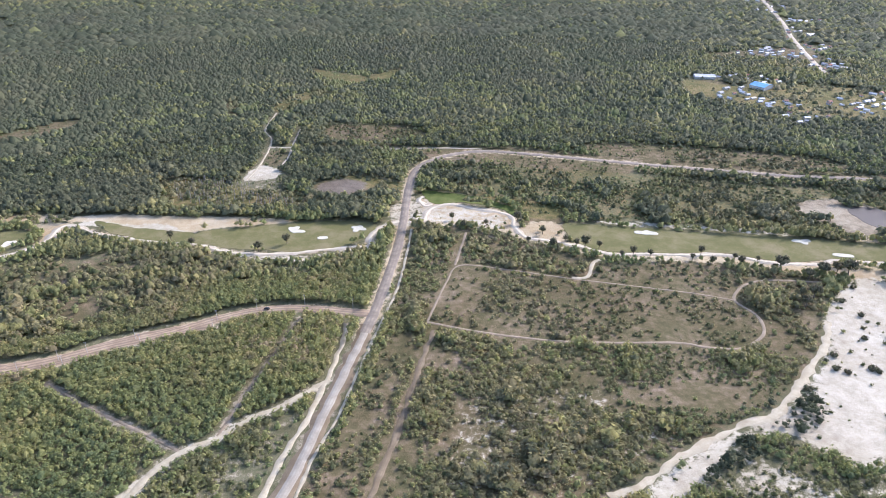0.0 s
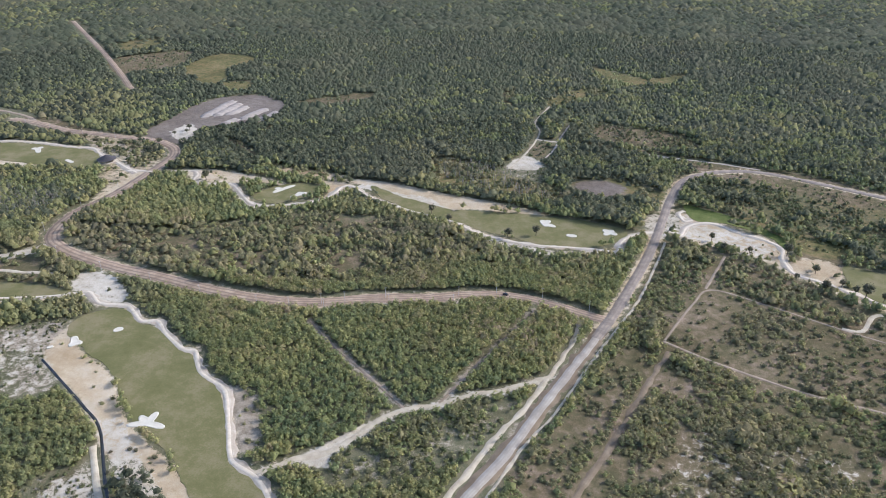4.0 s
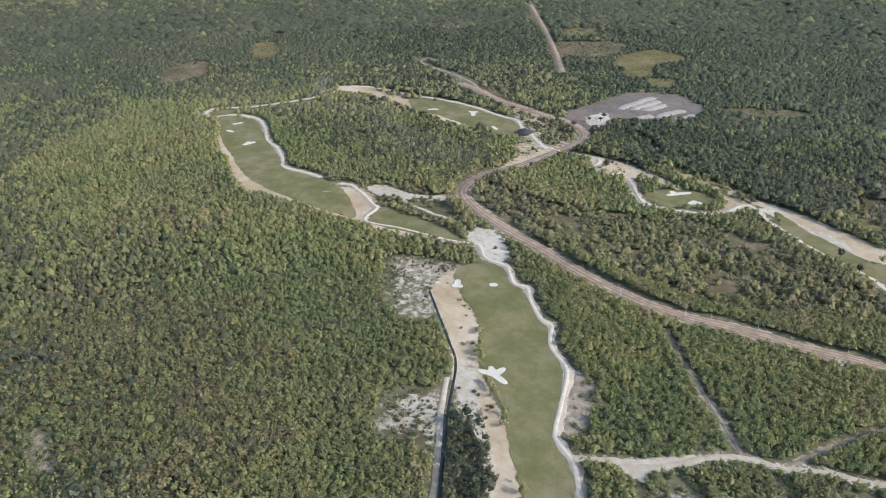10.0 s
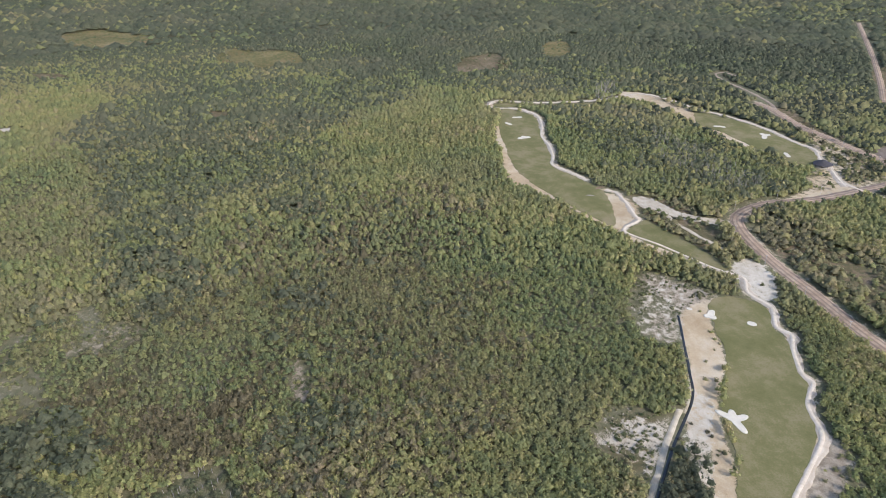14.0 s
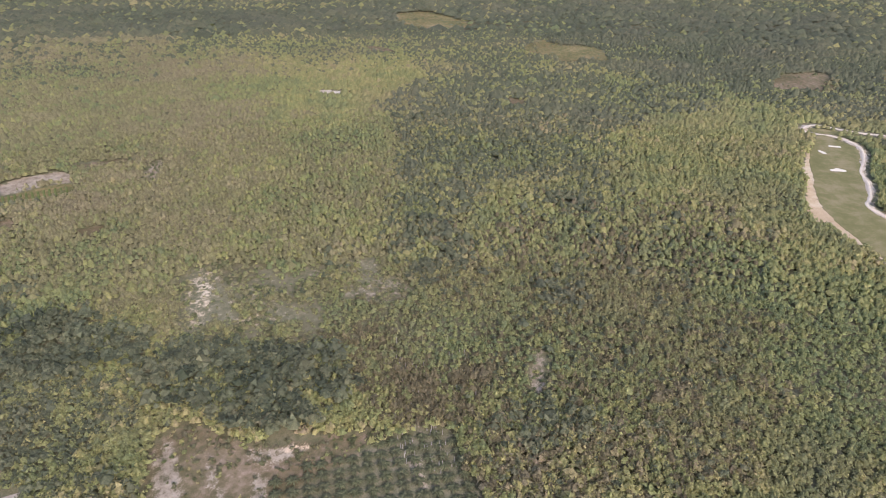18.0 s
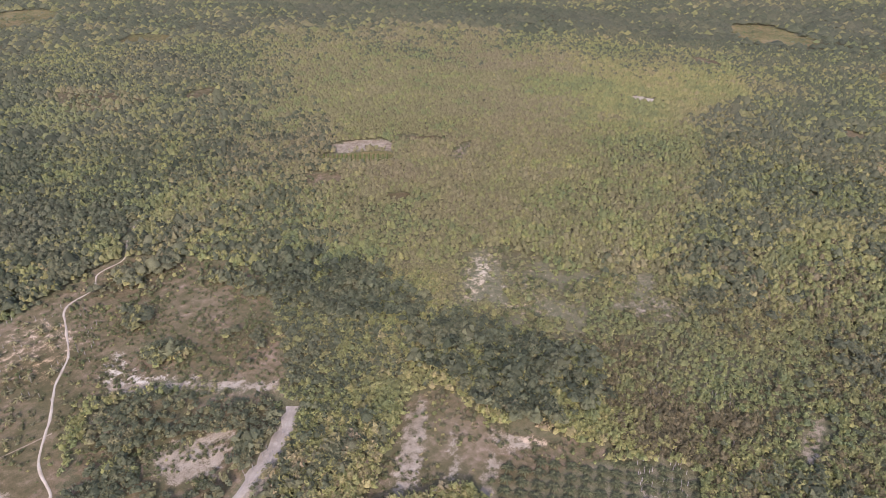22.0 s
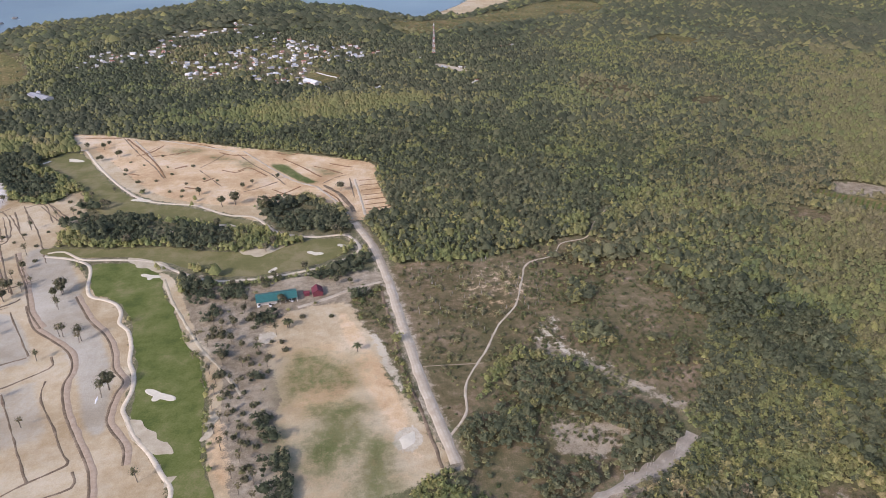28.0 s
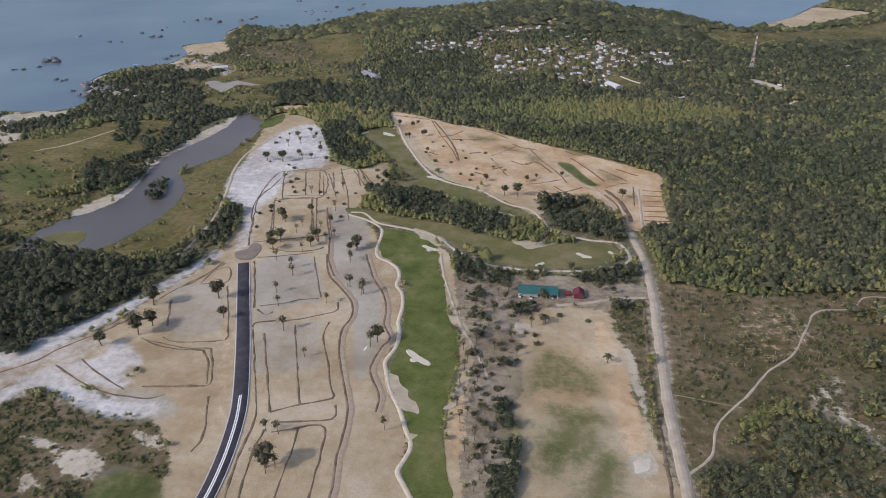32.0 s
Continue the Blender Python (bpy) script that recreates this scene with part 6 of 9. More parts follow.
# groves that stand where the ground is else bare, and stands of another leaf colour, the far dark ones darkened for
# cloud shade: (curves, kind of leaf, share)
THICKETS = rings(
    [(-67.7, -297.1), (-92, -326.5), (-110, -320), (-99.3, -290.3), (-79, -264.5), (-67.1, -267)],
    [(-131.4, -371), (-159.1, -358.6), (-182.6, -329.3), (-205.3, -302.3), (-191.1, -275.3), (-170.4, -294.3), (-154.5, -307.9), (-138, -322.1), (-115.3, -343.7)],
    [(-104.7, -308.3), (-121.2, -295), (-126.2, -271.2), (-146.3, -271.2), (-188.9, -271.2), (-180.6, -255.2), (-140.8, -243.4), (-94.4, -253.3)])
GROVES = rings(
    [(806.3, -1008.2), (787.5, -1065.3), (744, -1106.3), (687.5, -1130.5), (637.4, -1131), (638.6, -1050), (580.5, -959.4), (572.4, -890.8), (627.5, -872.8), (691.9, -846.9)],
    [(569.6, -780.5), (560.6, -842), (537.2, -901.8), (490.6, -924.9), (493.8, -872.4), (501.9, -812.9), (501.8, -740.5), (512.4, -711.5)],
    [(514.3, -1034), (473.8, -1092.7), (400.4, -1071), (359, -979.3), (403.9, -957.9), (464.6, -961)],
    [(569.8, -674.6), (546, -699.4), (514.3, -726.1), (488.9, -662.5), (489.8, -623.9), (514.8, -597.2)],
    [(-265.7, 187), (-258.3, 200.5), (-233.9, 187.2), (-205.8, 168.5), (-216.9, 150.5)],
    [(521.2, -479.6), (439.7, -473.3), (371, -471), (344.4, -509.3), (351.8, -587.9), (337.8, -590.7), (326.4, -561.8), (319, -508.7), (327.3, -474.6), (335.3, -448.2), (349.7, -400.4), (368.8, -361), (392.5, -333.2)],
    [(231.3, -675.5), (216, -712), (189.3, -683.8), (146.9, -660.7), (106.2, -632.5), (76.9, -624.7), (67.4, -594.5), (97.5, -582.4), (141.8, -611.8), (183.4, -617.2), (216.1, -647)],
    [(42.8, -673.8), (20.6, -685.7), (-14.4, -656.5), (-36, -627.7), (-38.2, -591.8), (-0.3, -595.9), (26.9, -615.1), (46.5, -651.4)],
    [(350, -853), (333, -895), (298, -816), (264, -790), (259, -741), (295, -753)],
    [(456, -607.2), (462.1, -638.3), (453.3, -648.5), (435.3, -611.3), (438.6, -595.4)],
    [(106.8, -534.9), (96, -544.6), (83.4, -523.8), (77.7, -495.5), (92.7, -487.8)],
    [(41.1, -316.9), (36.9, -334.4), (26.1, -324.9), (22.5, -286.8), (23.1, -266.6), (34.3, -264.3)],
    [(3.3, -512.5), (-16.8, -529.1), (-49.2, -542.5), (-49.5, -521.3), (-26.1, -511.9), (-1.5, -506.9)],
    [(74.6, -505.7), (59.9, -518.5), (52.8, -500.6), (63.1, -491.1)], [(44, -347.4), (37.8, -354.3), (32.9, -344.3), (38.7, -335.1)], [(48.6, -391.6), (43.4, -396), (41, -386.7), (45.8, -382.6)], [(47.9, -461.8), (31.7, -473.5), (28, -457.7), (42.2, -450.8)],
    [(74.3, -424.9), (63.5, -430.9), (60.4, -416.7), (70.1, -413.3)], [(88.8, -479.5), (76.2, -486.6), (69.9, -470.1), (81.3, -463.5)], [(-26.3, -481.1), (-37, -487.5), (-38.9, -475.4), (-28.4, -471.6)], [(333, -895), (330, -922), (299, -863), (298, -827)],
    [(209.5, 353), (233.3, 350.3), (231.6, 331.9), (211.2, 317.2), (196.3, 329.4)], [(137.3, 277.9), (163.1, 303.3), (174.7, 317.2), (182.6, 307.8), (177.5, 298.9), (156.9, 286.1)], [(651, -842), (646, -865), (590, -802), (566, -738), (587, -749)], [(781, -775), (758, -811), (729, -844), (708, -865), (691, -829), (720, -797), (737, -754)], [(567, -892), (551, -924), (513, -902), (510, -832), (508, -745), (495, -675.7), (510.2, -680.2), (523, -755), (542, -816)])
STANDS = [
    # the first two: cloud shade over the woods, put into darker leaves
    (rings([(-1846.1, 257), (-1650.3, 768.9), (-1313.2, 1152.8), (-963.8, 842.4), (-902.2, 635.8), (-959.4, 512.7), (-994.8, 358.5), (-1051.2, 232.5), (-1167.5, 69.2)]), "leaf_dark", 0.6, 40, 1, 0),
    (rings([(-697, 749.5), (-669, 962.8), (-575.7, 1163.9), (-319, 1416.1), (-60.8, 705.4), (-183.8, 647.1), (-270.2, 652.8), (-364, 645.2), (-484.7, 598.9), (-575.9, 620.3)]), "leaf_dark", 0.75, 25, 1, 0),
    (rings([(-551, -138.6), (-641.1, -29.5), (-650.3, 118.3), (-490.6, 151.5), (-333.6, 97.5), (-268.6, -39.6), (-383.2, -88.8)]), "leaf_dead", 0.32, 40, 1, 0),
    (rings([(-551, -138.6), (-641.1, -29.5), (-650.3, 118.3), (-490.6, 151.5), (-333.6, 97.5), (-268.6, -39.6), (-383.2, -88.8)]), "leaf_dark", 0.08, 40, 1, 0),
    (rings([(-855.8, -1123), (-1072.4, -1132.5), (-1183.6, -970.4), (-1175.4, -751.2), (-1087.3, -604.2), (-868.1, -482.5), (-815.2, -353.1), (-872.6, -272.1), (-702.4, -215.2), (-523.3, -160.6), (-438.3, -121.7), (-379.8, -178.2), (-382.4, -295), (-371.5, -484.3), (-384.9, -669.6)]), "leaf_light", 0.62, 90, 1, 0),
    (rings([(-566.4, -994.8), (-837.3, -941.1), (-1221.5, -789.4), (-990, -565.1), (-602.5, -309.1), (-351, -439.8), (-382.6, -583.1), (-522.4, -673.8), (-600.9, -683)]), "leaf_light", 0.5, 90, 1, 0),
    (rings([(-941.9, -284.5), (-1055.7, -263.1), (-1135, -150.9), (-1158.2, 27.2), (-1153.1, 155.8), (-1063.7, 178.5), (-943.3, 65), (-862.1, -33.2), (-735, -74.3), (-663.1, -106.2), (-535.2, -109.1), (-425.6, -107.5), (-452.8, -131.5), (-523.7, -158.7), (-702.8, -213.3)]), "leaf_dark", 0.42, 30, 1.1, 1),
    (rings([(-1451, -1399.4), (-1530.4, -1231.6), (-1586.1, -890.8), (-1663.1, -495.2), (-1375.7, -422.9), (-1352.9, -641.8), (-1250.9, -957.1), (-1158.3, -1401.7), (-1107.6, -1766.2), (-1255, -1977.2)]), "leaf_dark", 0.97, 20, 1, 0),
    (rings([(-336.1, -119.2), (-406.8, -99.9), (-402.5, -62.8), (-365.3, -44.9), (-317.7, -40.9), (-312.6, -67.8), (-303.6, -97.7)]), "leaf_dead", 0.5, 22, 1, 0),
    (rings([(-378, -197.8), (-449, -176.9), (-460, -127.5), (-419.3, -83), (-353, -73.3), (-318, -95.2), (-337.4, -122.1), (-355.4, -150.6)]), "leaf_dead", 0.42, 22, 1, 0),
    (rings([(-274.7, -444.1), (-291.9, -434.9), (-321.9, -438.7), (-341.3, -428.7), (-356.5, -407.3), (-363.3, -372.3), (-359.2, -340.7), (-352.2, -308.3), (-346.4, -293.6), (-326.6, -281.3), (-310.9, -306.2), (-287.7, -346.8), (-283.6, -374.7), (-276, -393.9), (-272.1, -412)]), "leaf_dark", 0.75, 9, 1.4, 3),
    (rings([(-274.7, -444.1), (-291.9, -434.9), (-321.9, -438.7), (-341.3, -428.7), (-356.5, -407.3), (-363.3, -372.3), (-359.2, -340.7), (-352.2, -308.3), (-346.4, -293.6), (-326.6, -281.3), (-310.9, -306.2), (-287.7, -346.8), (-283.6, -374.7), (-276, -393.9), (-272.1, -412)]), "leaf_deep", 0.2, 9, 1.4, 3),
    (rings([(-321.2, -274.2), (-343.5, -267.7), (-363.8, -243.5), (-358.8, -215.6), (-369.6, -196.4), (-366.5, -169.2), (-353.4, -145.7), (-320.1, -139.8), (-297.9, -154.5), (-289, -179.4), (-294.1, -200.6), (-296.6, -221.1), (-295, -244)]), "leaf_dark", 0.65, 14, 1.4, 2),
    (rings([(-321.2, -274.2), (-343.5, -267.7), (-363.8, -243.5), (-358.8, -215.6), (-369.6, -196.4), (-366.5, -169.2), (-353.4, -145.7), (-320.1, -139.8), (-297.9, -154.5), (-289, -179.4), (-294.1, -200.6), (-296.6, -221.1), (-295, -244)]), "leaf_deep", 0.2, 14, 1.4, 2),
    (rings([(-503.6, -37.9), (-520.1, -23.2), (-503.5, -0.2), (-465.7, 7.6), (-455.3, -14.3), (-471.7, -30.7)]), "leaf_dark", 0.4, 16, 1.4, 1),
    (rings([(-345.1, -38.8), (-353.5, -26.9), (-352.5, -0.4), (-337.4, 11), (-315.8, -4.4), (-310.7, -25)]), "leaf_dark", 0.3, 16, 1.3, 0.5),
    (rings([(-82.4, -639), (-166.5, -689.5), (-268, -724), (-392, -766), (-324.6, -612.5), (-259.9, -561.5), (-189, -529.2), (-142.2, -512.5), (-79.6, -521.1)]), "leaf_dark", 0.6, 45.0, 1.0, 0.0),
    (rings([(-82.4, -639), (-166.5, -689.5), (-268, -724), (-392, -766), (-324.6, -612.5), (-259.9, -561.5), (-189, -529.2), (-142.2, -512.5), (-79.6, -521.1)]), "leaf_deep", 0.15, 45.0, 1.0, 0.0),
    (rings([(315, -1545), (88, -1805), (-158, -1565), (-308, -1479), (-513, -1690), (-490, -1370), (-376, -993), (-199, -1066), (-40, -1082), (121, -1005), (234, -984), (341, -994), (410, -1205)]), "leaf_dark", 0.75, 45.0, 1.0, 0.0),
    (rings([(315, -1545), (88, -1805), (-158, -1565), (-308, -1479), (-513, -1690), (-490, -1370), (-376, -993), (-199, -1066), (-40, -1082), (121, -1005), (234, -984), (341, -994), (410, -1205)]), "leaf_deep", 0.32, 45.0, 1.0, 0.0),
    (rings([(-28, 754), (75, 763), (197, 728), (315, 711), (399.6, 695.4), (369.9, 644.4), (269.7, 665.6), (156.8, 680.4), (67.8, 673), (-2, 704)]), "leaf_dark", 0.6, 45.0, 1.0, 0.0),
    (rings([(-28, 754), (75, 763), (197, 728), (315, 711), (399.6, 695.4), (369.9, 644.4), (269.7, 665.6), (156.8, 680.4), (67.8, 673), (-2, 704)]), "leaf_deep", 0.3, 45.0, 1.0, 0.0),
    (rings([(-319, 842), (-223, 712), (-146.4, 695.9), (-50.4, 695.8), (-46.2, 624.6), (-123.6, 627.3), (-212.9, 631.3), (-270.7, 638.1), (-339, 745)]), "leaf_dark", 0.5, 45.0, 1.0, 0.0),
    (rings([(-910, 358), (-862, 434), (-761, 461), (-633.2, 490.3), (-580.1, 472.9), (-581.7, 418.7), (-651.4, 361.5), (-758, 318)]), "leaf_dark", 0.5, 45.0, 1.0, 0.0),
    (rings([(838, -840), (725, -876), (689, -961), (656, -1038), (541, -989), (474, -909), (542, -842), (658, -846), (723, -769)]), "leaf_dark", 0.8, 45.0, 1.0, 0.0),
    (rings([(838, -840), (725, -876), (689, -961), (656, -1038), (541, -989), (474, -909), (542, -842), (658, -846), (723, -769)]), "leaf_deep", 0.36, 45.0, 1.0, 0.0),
    # the next five: cloud shade on far woods, given by leaf colour
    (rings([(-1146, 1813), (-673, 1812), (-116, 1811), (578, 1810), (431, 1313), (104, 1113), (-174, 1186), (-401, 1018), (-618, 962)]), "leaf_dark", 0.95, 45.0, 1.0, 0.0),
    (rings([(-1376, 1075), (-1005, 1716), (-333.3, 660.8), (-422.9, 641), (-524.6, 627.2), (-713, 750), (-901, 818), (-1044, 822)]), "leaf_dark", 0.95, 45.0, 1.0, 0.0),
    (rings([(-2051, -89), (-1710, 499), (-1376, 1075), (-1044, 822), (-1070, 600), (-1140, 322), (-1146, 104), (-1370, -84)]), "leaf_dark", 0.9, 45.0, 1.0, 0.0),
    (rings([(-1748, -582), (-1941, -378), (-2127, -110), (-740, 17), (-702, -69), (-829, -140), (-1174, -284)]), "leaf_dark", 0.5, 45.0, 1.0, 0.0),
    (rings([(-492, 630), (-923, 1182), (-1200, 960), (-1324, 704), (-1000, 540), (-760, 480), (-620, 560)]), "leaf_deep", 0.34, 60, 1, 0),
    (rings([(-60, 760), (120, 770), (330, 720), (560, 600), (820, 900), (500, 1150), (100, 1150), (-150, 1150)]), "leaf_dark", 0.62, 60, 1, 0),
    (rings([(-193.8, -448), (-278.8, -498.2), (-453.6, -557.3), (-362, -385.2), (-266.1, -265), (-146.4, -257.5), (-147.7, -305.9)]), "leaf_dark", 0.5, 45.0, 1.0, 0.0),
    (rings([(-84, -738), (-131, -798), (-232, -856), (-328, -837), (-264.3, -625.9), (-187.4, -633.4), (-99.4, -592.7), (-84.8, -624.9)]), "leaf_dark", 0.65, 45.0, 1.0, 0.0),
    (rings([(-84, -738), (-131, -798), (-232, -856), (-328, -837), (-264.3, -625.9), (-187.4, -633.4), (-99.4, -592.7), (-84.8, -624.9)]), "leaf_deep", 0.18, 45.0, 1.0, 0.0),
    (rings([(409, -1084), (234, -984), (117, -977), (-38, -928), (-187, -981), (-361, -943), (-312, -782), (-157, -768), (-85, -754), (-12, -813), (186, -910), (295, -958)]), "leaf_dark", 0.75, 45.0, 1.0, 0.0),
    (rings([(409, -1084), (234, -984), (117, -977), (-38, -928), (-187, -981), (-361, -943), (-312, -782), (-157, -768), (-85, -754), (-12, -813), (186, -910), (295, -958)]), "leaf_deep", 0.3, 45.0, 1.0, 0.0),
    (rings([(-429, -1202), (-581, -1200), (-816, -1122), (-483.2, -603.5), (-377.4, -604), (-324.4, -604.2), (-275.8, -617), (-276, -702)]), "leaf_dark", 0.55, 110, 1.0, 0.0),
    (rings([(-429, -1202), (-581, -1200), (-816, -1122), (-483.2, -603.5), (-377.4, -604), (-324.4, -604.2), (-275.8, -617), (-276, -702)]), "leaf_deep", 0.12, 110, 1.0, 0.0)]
BARE = rings(
    [(-248.8, -150.3), (-274.2, -122.8), (-310.2, -72.5), (-280.8, -53.1), (-254.4, -41.6), (-205.2, -122.2)],
    [(-127, -364), (-137, -352), (-132, -338), (-122, -345)],
    [(-161.7, -308), (-175.4, -296.2), (-172.2, -288), (-157.7, -297.8)])


def scatter(r0, r1, gap, seed, seen=True):
    """Uneven points between two distances from the middle, as dense as the wood there, and the kind of leaf of each."""
    r = np.random.RandomState(seed)
    g = np.arange(-r1, r1, gap)
    x, y = [c.ravel() + r.uniform(-0.65, 0.65, len(g) ** 2) * gap for c in np.meshgrid(g, g)]
    d, a = np.hypot(x, y), np.degrees(np.arctan2(-x, y)) % 360
    keep = (d >= r0) & (d < r1) & (((a < 235) | (a > 317)) == seen)
    x, y = x[keep], y[keep]
    share, size, kind = np.ones(len(x)), np.ones(len(x)), np.full(len(x), "leaf", dtype="U12")
    clump = np.array([noise.noise((px * 0.027, py * 0.027, 2.0)) + 0.5 * noise.noise((px * 0.076, py * 0.076, 7.0)) for px, py in zip(x, y)])
    stand = np.array([noise.noise((px * 0.0085, py * 0.0085, 5.0)) + 0.6 * noise.noise((px * 0.003, py * 0.003, 8.0)) for px, py in zip(x, y)])
    grow, lift = np.ones(len(x)), np.zeros(len(x))
    # darker leaves grow commoner from 1150 m out, in place of shade and haze
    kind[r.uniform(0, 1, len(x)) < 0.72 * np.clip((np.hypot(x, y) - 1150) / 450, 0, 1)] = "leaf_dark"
    for curves, leaf, part_of, soft, bigger, higher in STANDS:
        for ring in curves:
            within = mask_of(x, y, ring, soft)
            inside = (within > 0.08) & (within + 0.6 * stand + 0.3 * clump > r.uniform(0.2, 0.8, len(x))) & (r.uniform(0, 1, len(x)) < part_of * np.clip(1 + 1.2 * clump, 0.3, 1.4))
            kind[inside], grow[inside], lift[inside] = leaf, bigger, higher
    for ring, _, _, _, left, big in COVER:
        inside = mask_of(x, y, ring, 6.0) + 0.35 * clump > r.uniform(0.3, 0.7, len(x))
        share[inside] = np.minimum(share[inside], left)
        size[inside] = np.minimum(size[inside], big)
        if left < 0.9:
            kind[inside & (r.uniform(0, 1, len(x)) < (0.25 if left >= 0.6 and big > 0.71 else 0.75 if big < 0.71 else 0.5))] = "leaf_scrub"
            if big > 0.71:
                kind[inside & (r.uniform(0, 1, len(x)) < 0.5)] = "leaf_light"
        if 0.58 < left < 0.9:
            bushes = inside & (clump > (0.34 if big < 0.71 else 0.3))
            pick = r.uniform(0, 1, bushes.sum())
            kind[bushes] = np.where(pick < (0.75 if big < 0.71 else 0.1), "leaf_dark", np.where(pick < 0.55, "leaf_light", "leaf"))
            size[bushes], share[bushes] = r.uniform(0.96, 1.35, bushes.sum()), 0.8
    for ring in AREAS + BARE:
        share[mask_of(x, y, ring, 1.0) > 0.35] = 0
    share[mask_of(x, y, SEA, 24.0) > 0.15] = 0
    for ring, full in [(g, 0.72) for g in GROVES] + [(g, 0.5) for g in THICKETS]:
        inside = mask_of(x, y, ring, 3.0) > r.uniform(0.3, 0.7, len(x))
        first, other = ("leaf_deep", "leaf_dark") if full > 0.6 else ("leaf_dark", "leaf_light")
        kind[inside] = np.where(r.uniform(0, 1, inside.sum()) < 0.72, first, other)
        share[inside], size[inside] = full, 1.0
    for c, half in LINES:
        share[near_line(x, y, c, half + 0.55 * gap)] = 0
    thin = (share < 0.9) & (share > 0.0)
    share[thin] *= np.clip(1.0 + 2.0 * clump[thin], 0.08, 2.5)
    keep = r.uniform(0, 1, len(x)) < share * np.clip(0.98 + 0.3 * stand, 0.6, 1)
    keep &= r.uniform(0, 1, len(x)) < 1.1 / grow ** 2
    x, y, size, kind, stand, clump, grow, lift = [c[keep] for c in (x, y, size, kind, stand, clump, grow, lift)]
    rad = gap * (0.92 if gap < 3 else 0.92 if gap < 4 else 0.9) * size * r.uniform(0.6, 1.3, len(x)) * (1 + 0.25 * stand)
    big = (r.uniform(0, 1, len(x)) < 0.05) & (size > 0.9)
    rad[big] *= 1.7
    dark = np.isin(kind, ("leaf_dark", "leaf_deep")) & (size > 0.9)
    rad *= grow
    rad[dark] *= 1.1
    tall = r.uniform(0.75, 1.35, len(x)) * (1.0 if gap < 3 else 1.0 if gap < 4 else 0.85 if gap < 8 else 0.75)
    tall[big | dark] *= 0.75
    low = size < 0.95
    rad[low] *= r.uniform(0.75, 1.7, len(x))[low]
    tall[low] *= 0.72
    z = ground_height(x, y) + np.where(dark, 1.6, 0.0) * r.uniform(0, 1, len(x)) + rad * tall * 0.55 + np.where(size < 0.95, 0.0, r.uniform(0.2, 1.8, len(x)) + 2.2 * np.clip(stand + 0.2, 0, 1)) + lift * r.uniform(0.5, 1.3, len(x)) + (r.uniform(-1.0, 2.0, len(x)) if 3 < gap < 4 else -1.2 if gap > 4 else 0.0)
    tone = np.clip(0.2 + 0.28 * stand + 0.25 * clump, 0.0, 0.4)
    return np.column_stack([x, y, z, rad, tall, tone]), kind


NEAR = [crown(k, 11, 0.8, 5, 0.85, 0.335) for k in range(18)]
MIDDLE = [crown(40 + k, 3, 0.86, 4, 0.85, 0.42, True) for k in range(14)]
FAR = [crown(80 + k, 0, 0.98, 4, 0.72, 0.0, True) for k in range(12)]
FARTHEST = [crown(120 + k, 0, 0.95, 4, 0.5) for k in range(8)]
WOODS = {
    "leaf": ("forest", "dense olive-green tropical wood of small round crowns", "forest"),
    "leaf_light": ("forest", "yellowish green young wood of small crowns", "forest"),
    "leaf_dark": ("grove", "dark green dense trees between clearings, far stands darkened for cloud shade", "grove"),
    "leaf_deep": ("grove", "very dark green old trees with full crowns, partly darkened for shade", "grove"),
    "leaf_dead": ("dry_wood", "brown half-dead trees with bare crowns", "forest"),
    "leaf_scrub": ("scrub", "low grey-green bushes scattered on dry ground", "bushes")}
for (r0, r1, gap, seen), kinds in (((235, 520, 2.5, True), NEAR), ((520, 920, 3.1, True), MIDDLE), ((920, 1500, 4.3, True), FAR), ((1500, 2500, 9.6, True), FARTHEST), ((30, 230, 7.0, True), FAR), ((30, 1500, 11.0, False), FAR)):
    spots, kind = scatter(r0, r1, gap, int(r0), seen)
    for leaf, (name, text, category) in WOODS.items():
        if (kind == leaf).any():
            # tone differences shrink with distance, a flattening by haze put into the colour
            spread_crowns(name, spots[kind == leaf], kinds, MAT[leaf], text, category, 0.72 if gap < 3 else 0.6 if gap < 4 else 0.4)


# ---- kerbs and lines of the new road ----
def beside(pts, d, step=4.0):
    """A line at d metres to the left of a curve."""
    c = curve_through(pts, step)
    t = np.gradient(c, axis=0)
    t /= np.maximum(np.linalg.norm(t, axis=1), 1e-6)[:, None]
    return [tuple(p) for p in c + d * np.stack([-t[:, 1], t[:, 0]], 1)]


NEW_ROAD = [(182.8, -231.4), (184.3, -249), (188.7, -273.5), (195.7, -300), (204.1, -322.9), (225.2, -368.9), (252.2, -424.5), (272.5, -465.7), (283.3, -487.7)]
ribbon("kerb", beside(NEW_ROAD, 4.95), 0.4, 0.46, MAT["kerb"], "pale concrete kerb of the new road", "kerb", 0.0, None)
ribbon("kerb", beside(NEW_ROAD, -4.95), 0.4, 0.46, MAT["kerb"], "pale concrete kerb of the new road", "kerb", 0.0, None)
for d in (0.55, -0.55):
    ribbon("road_line", beside(NEW_ROAD[:5], d), 0.2, 0.40, MAT["line_white"], "white painted centre line on new asphalt", "road marking", 0.0, None, thick=0.02)

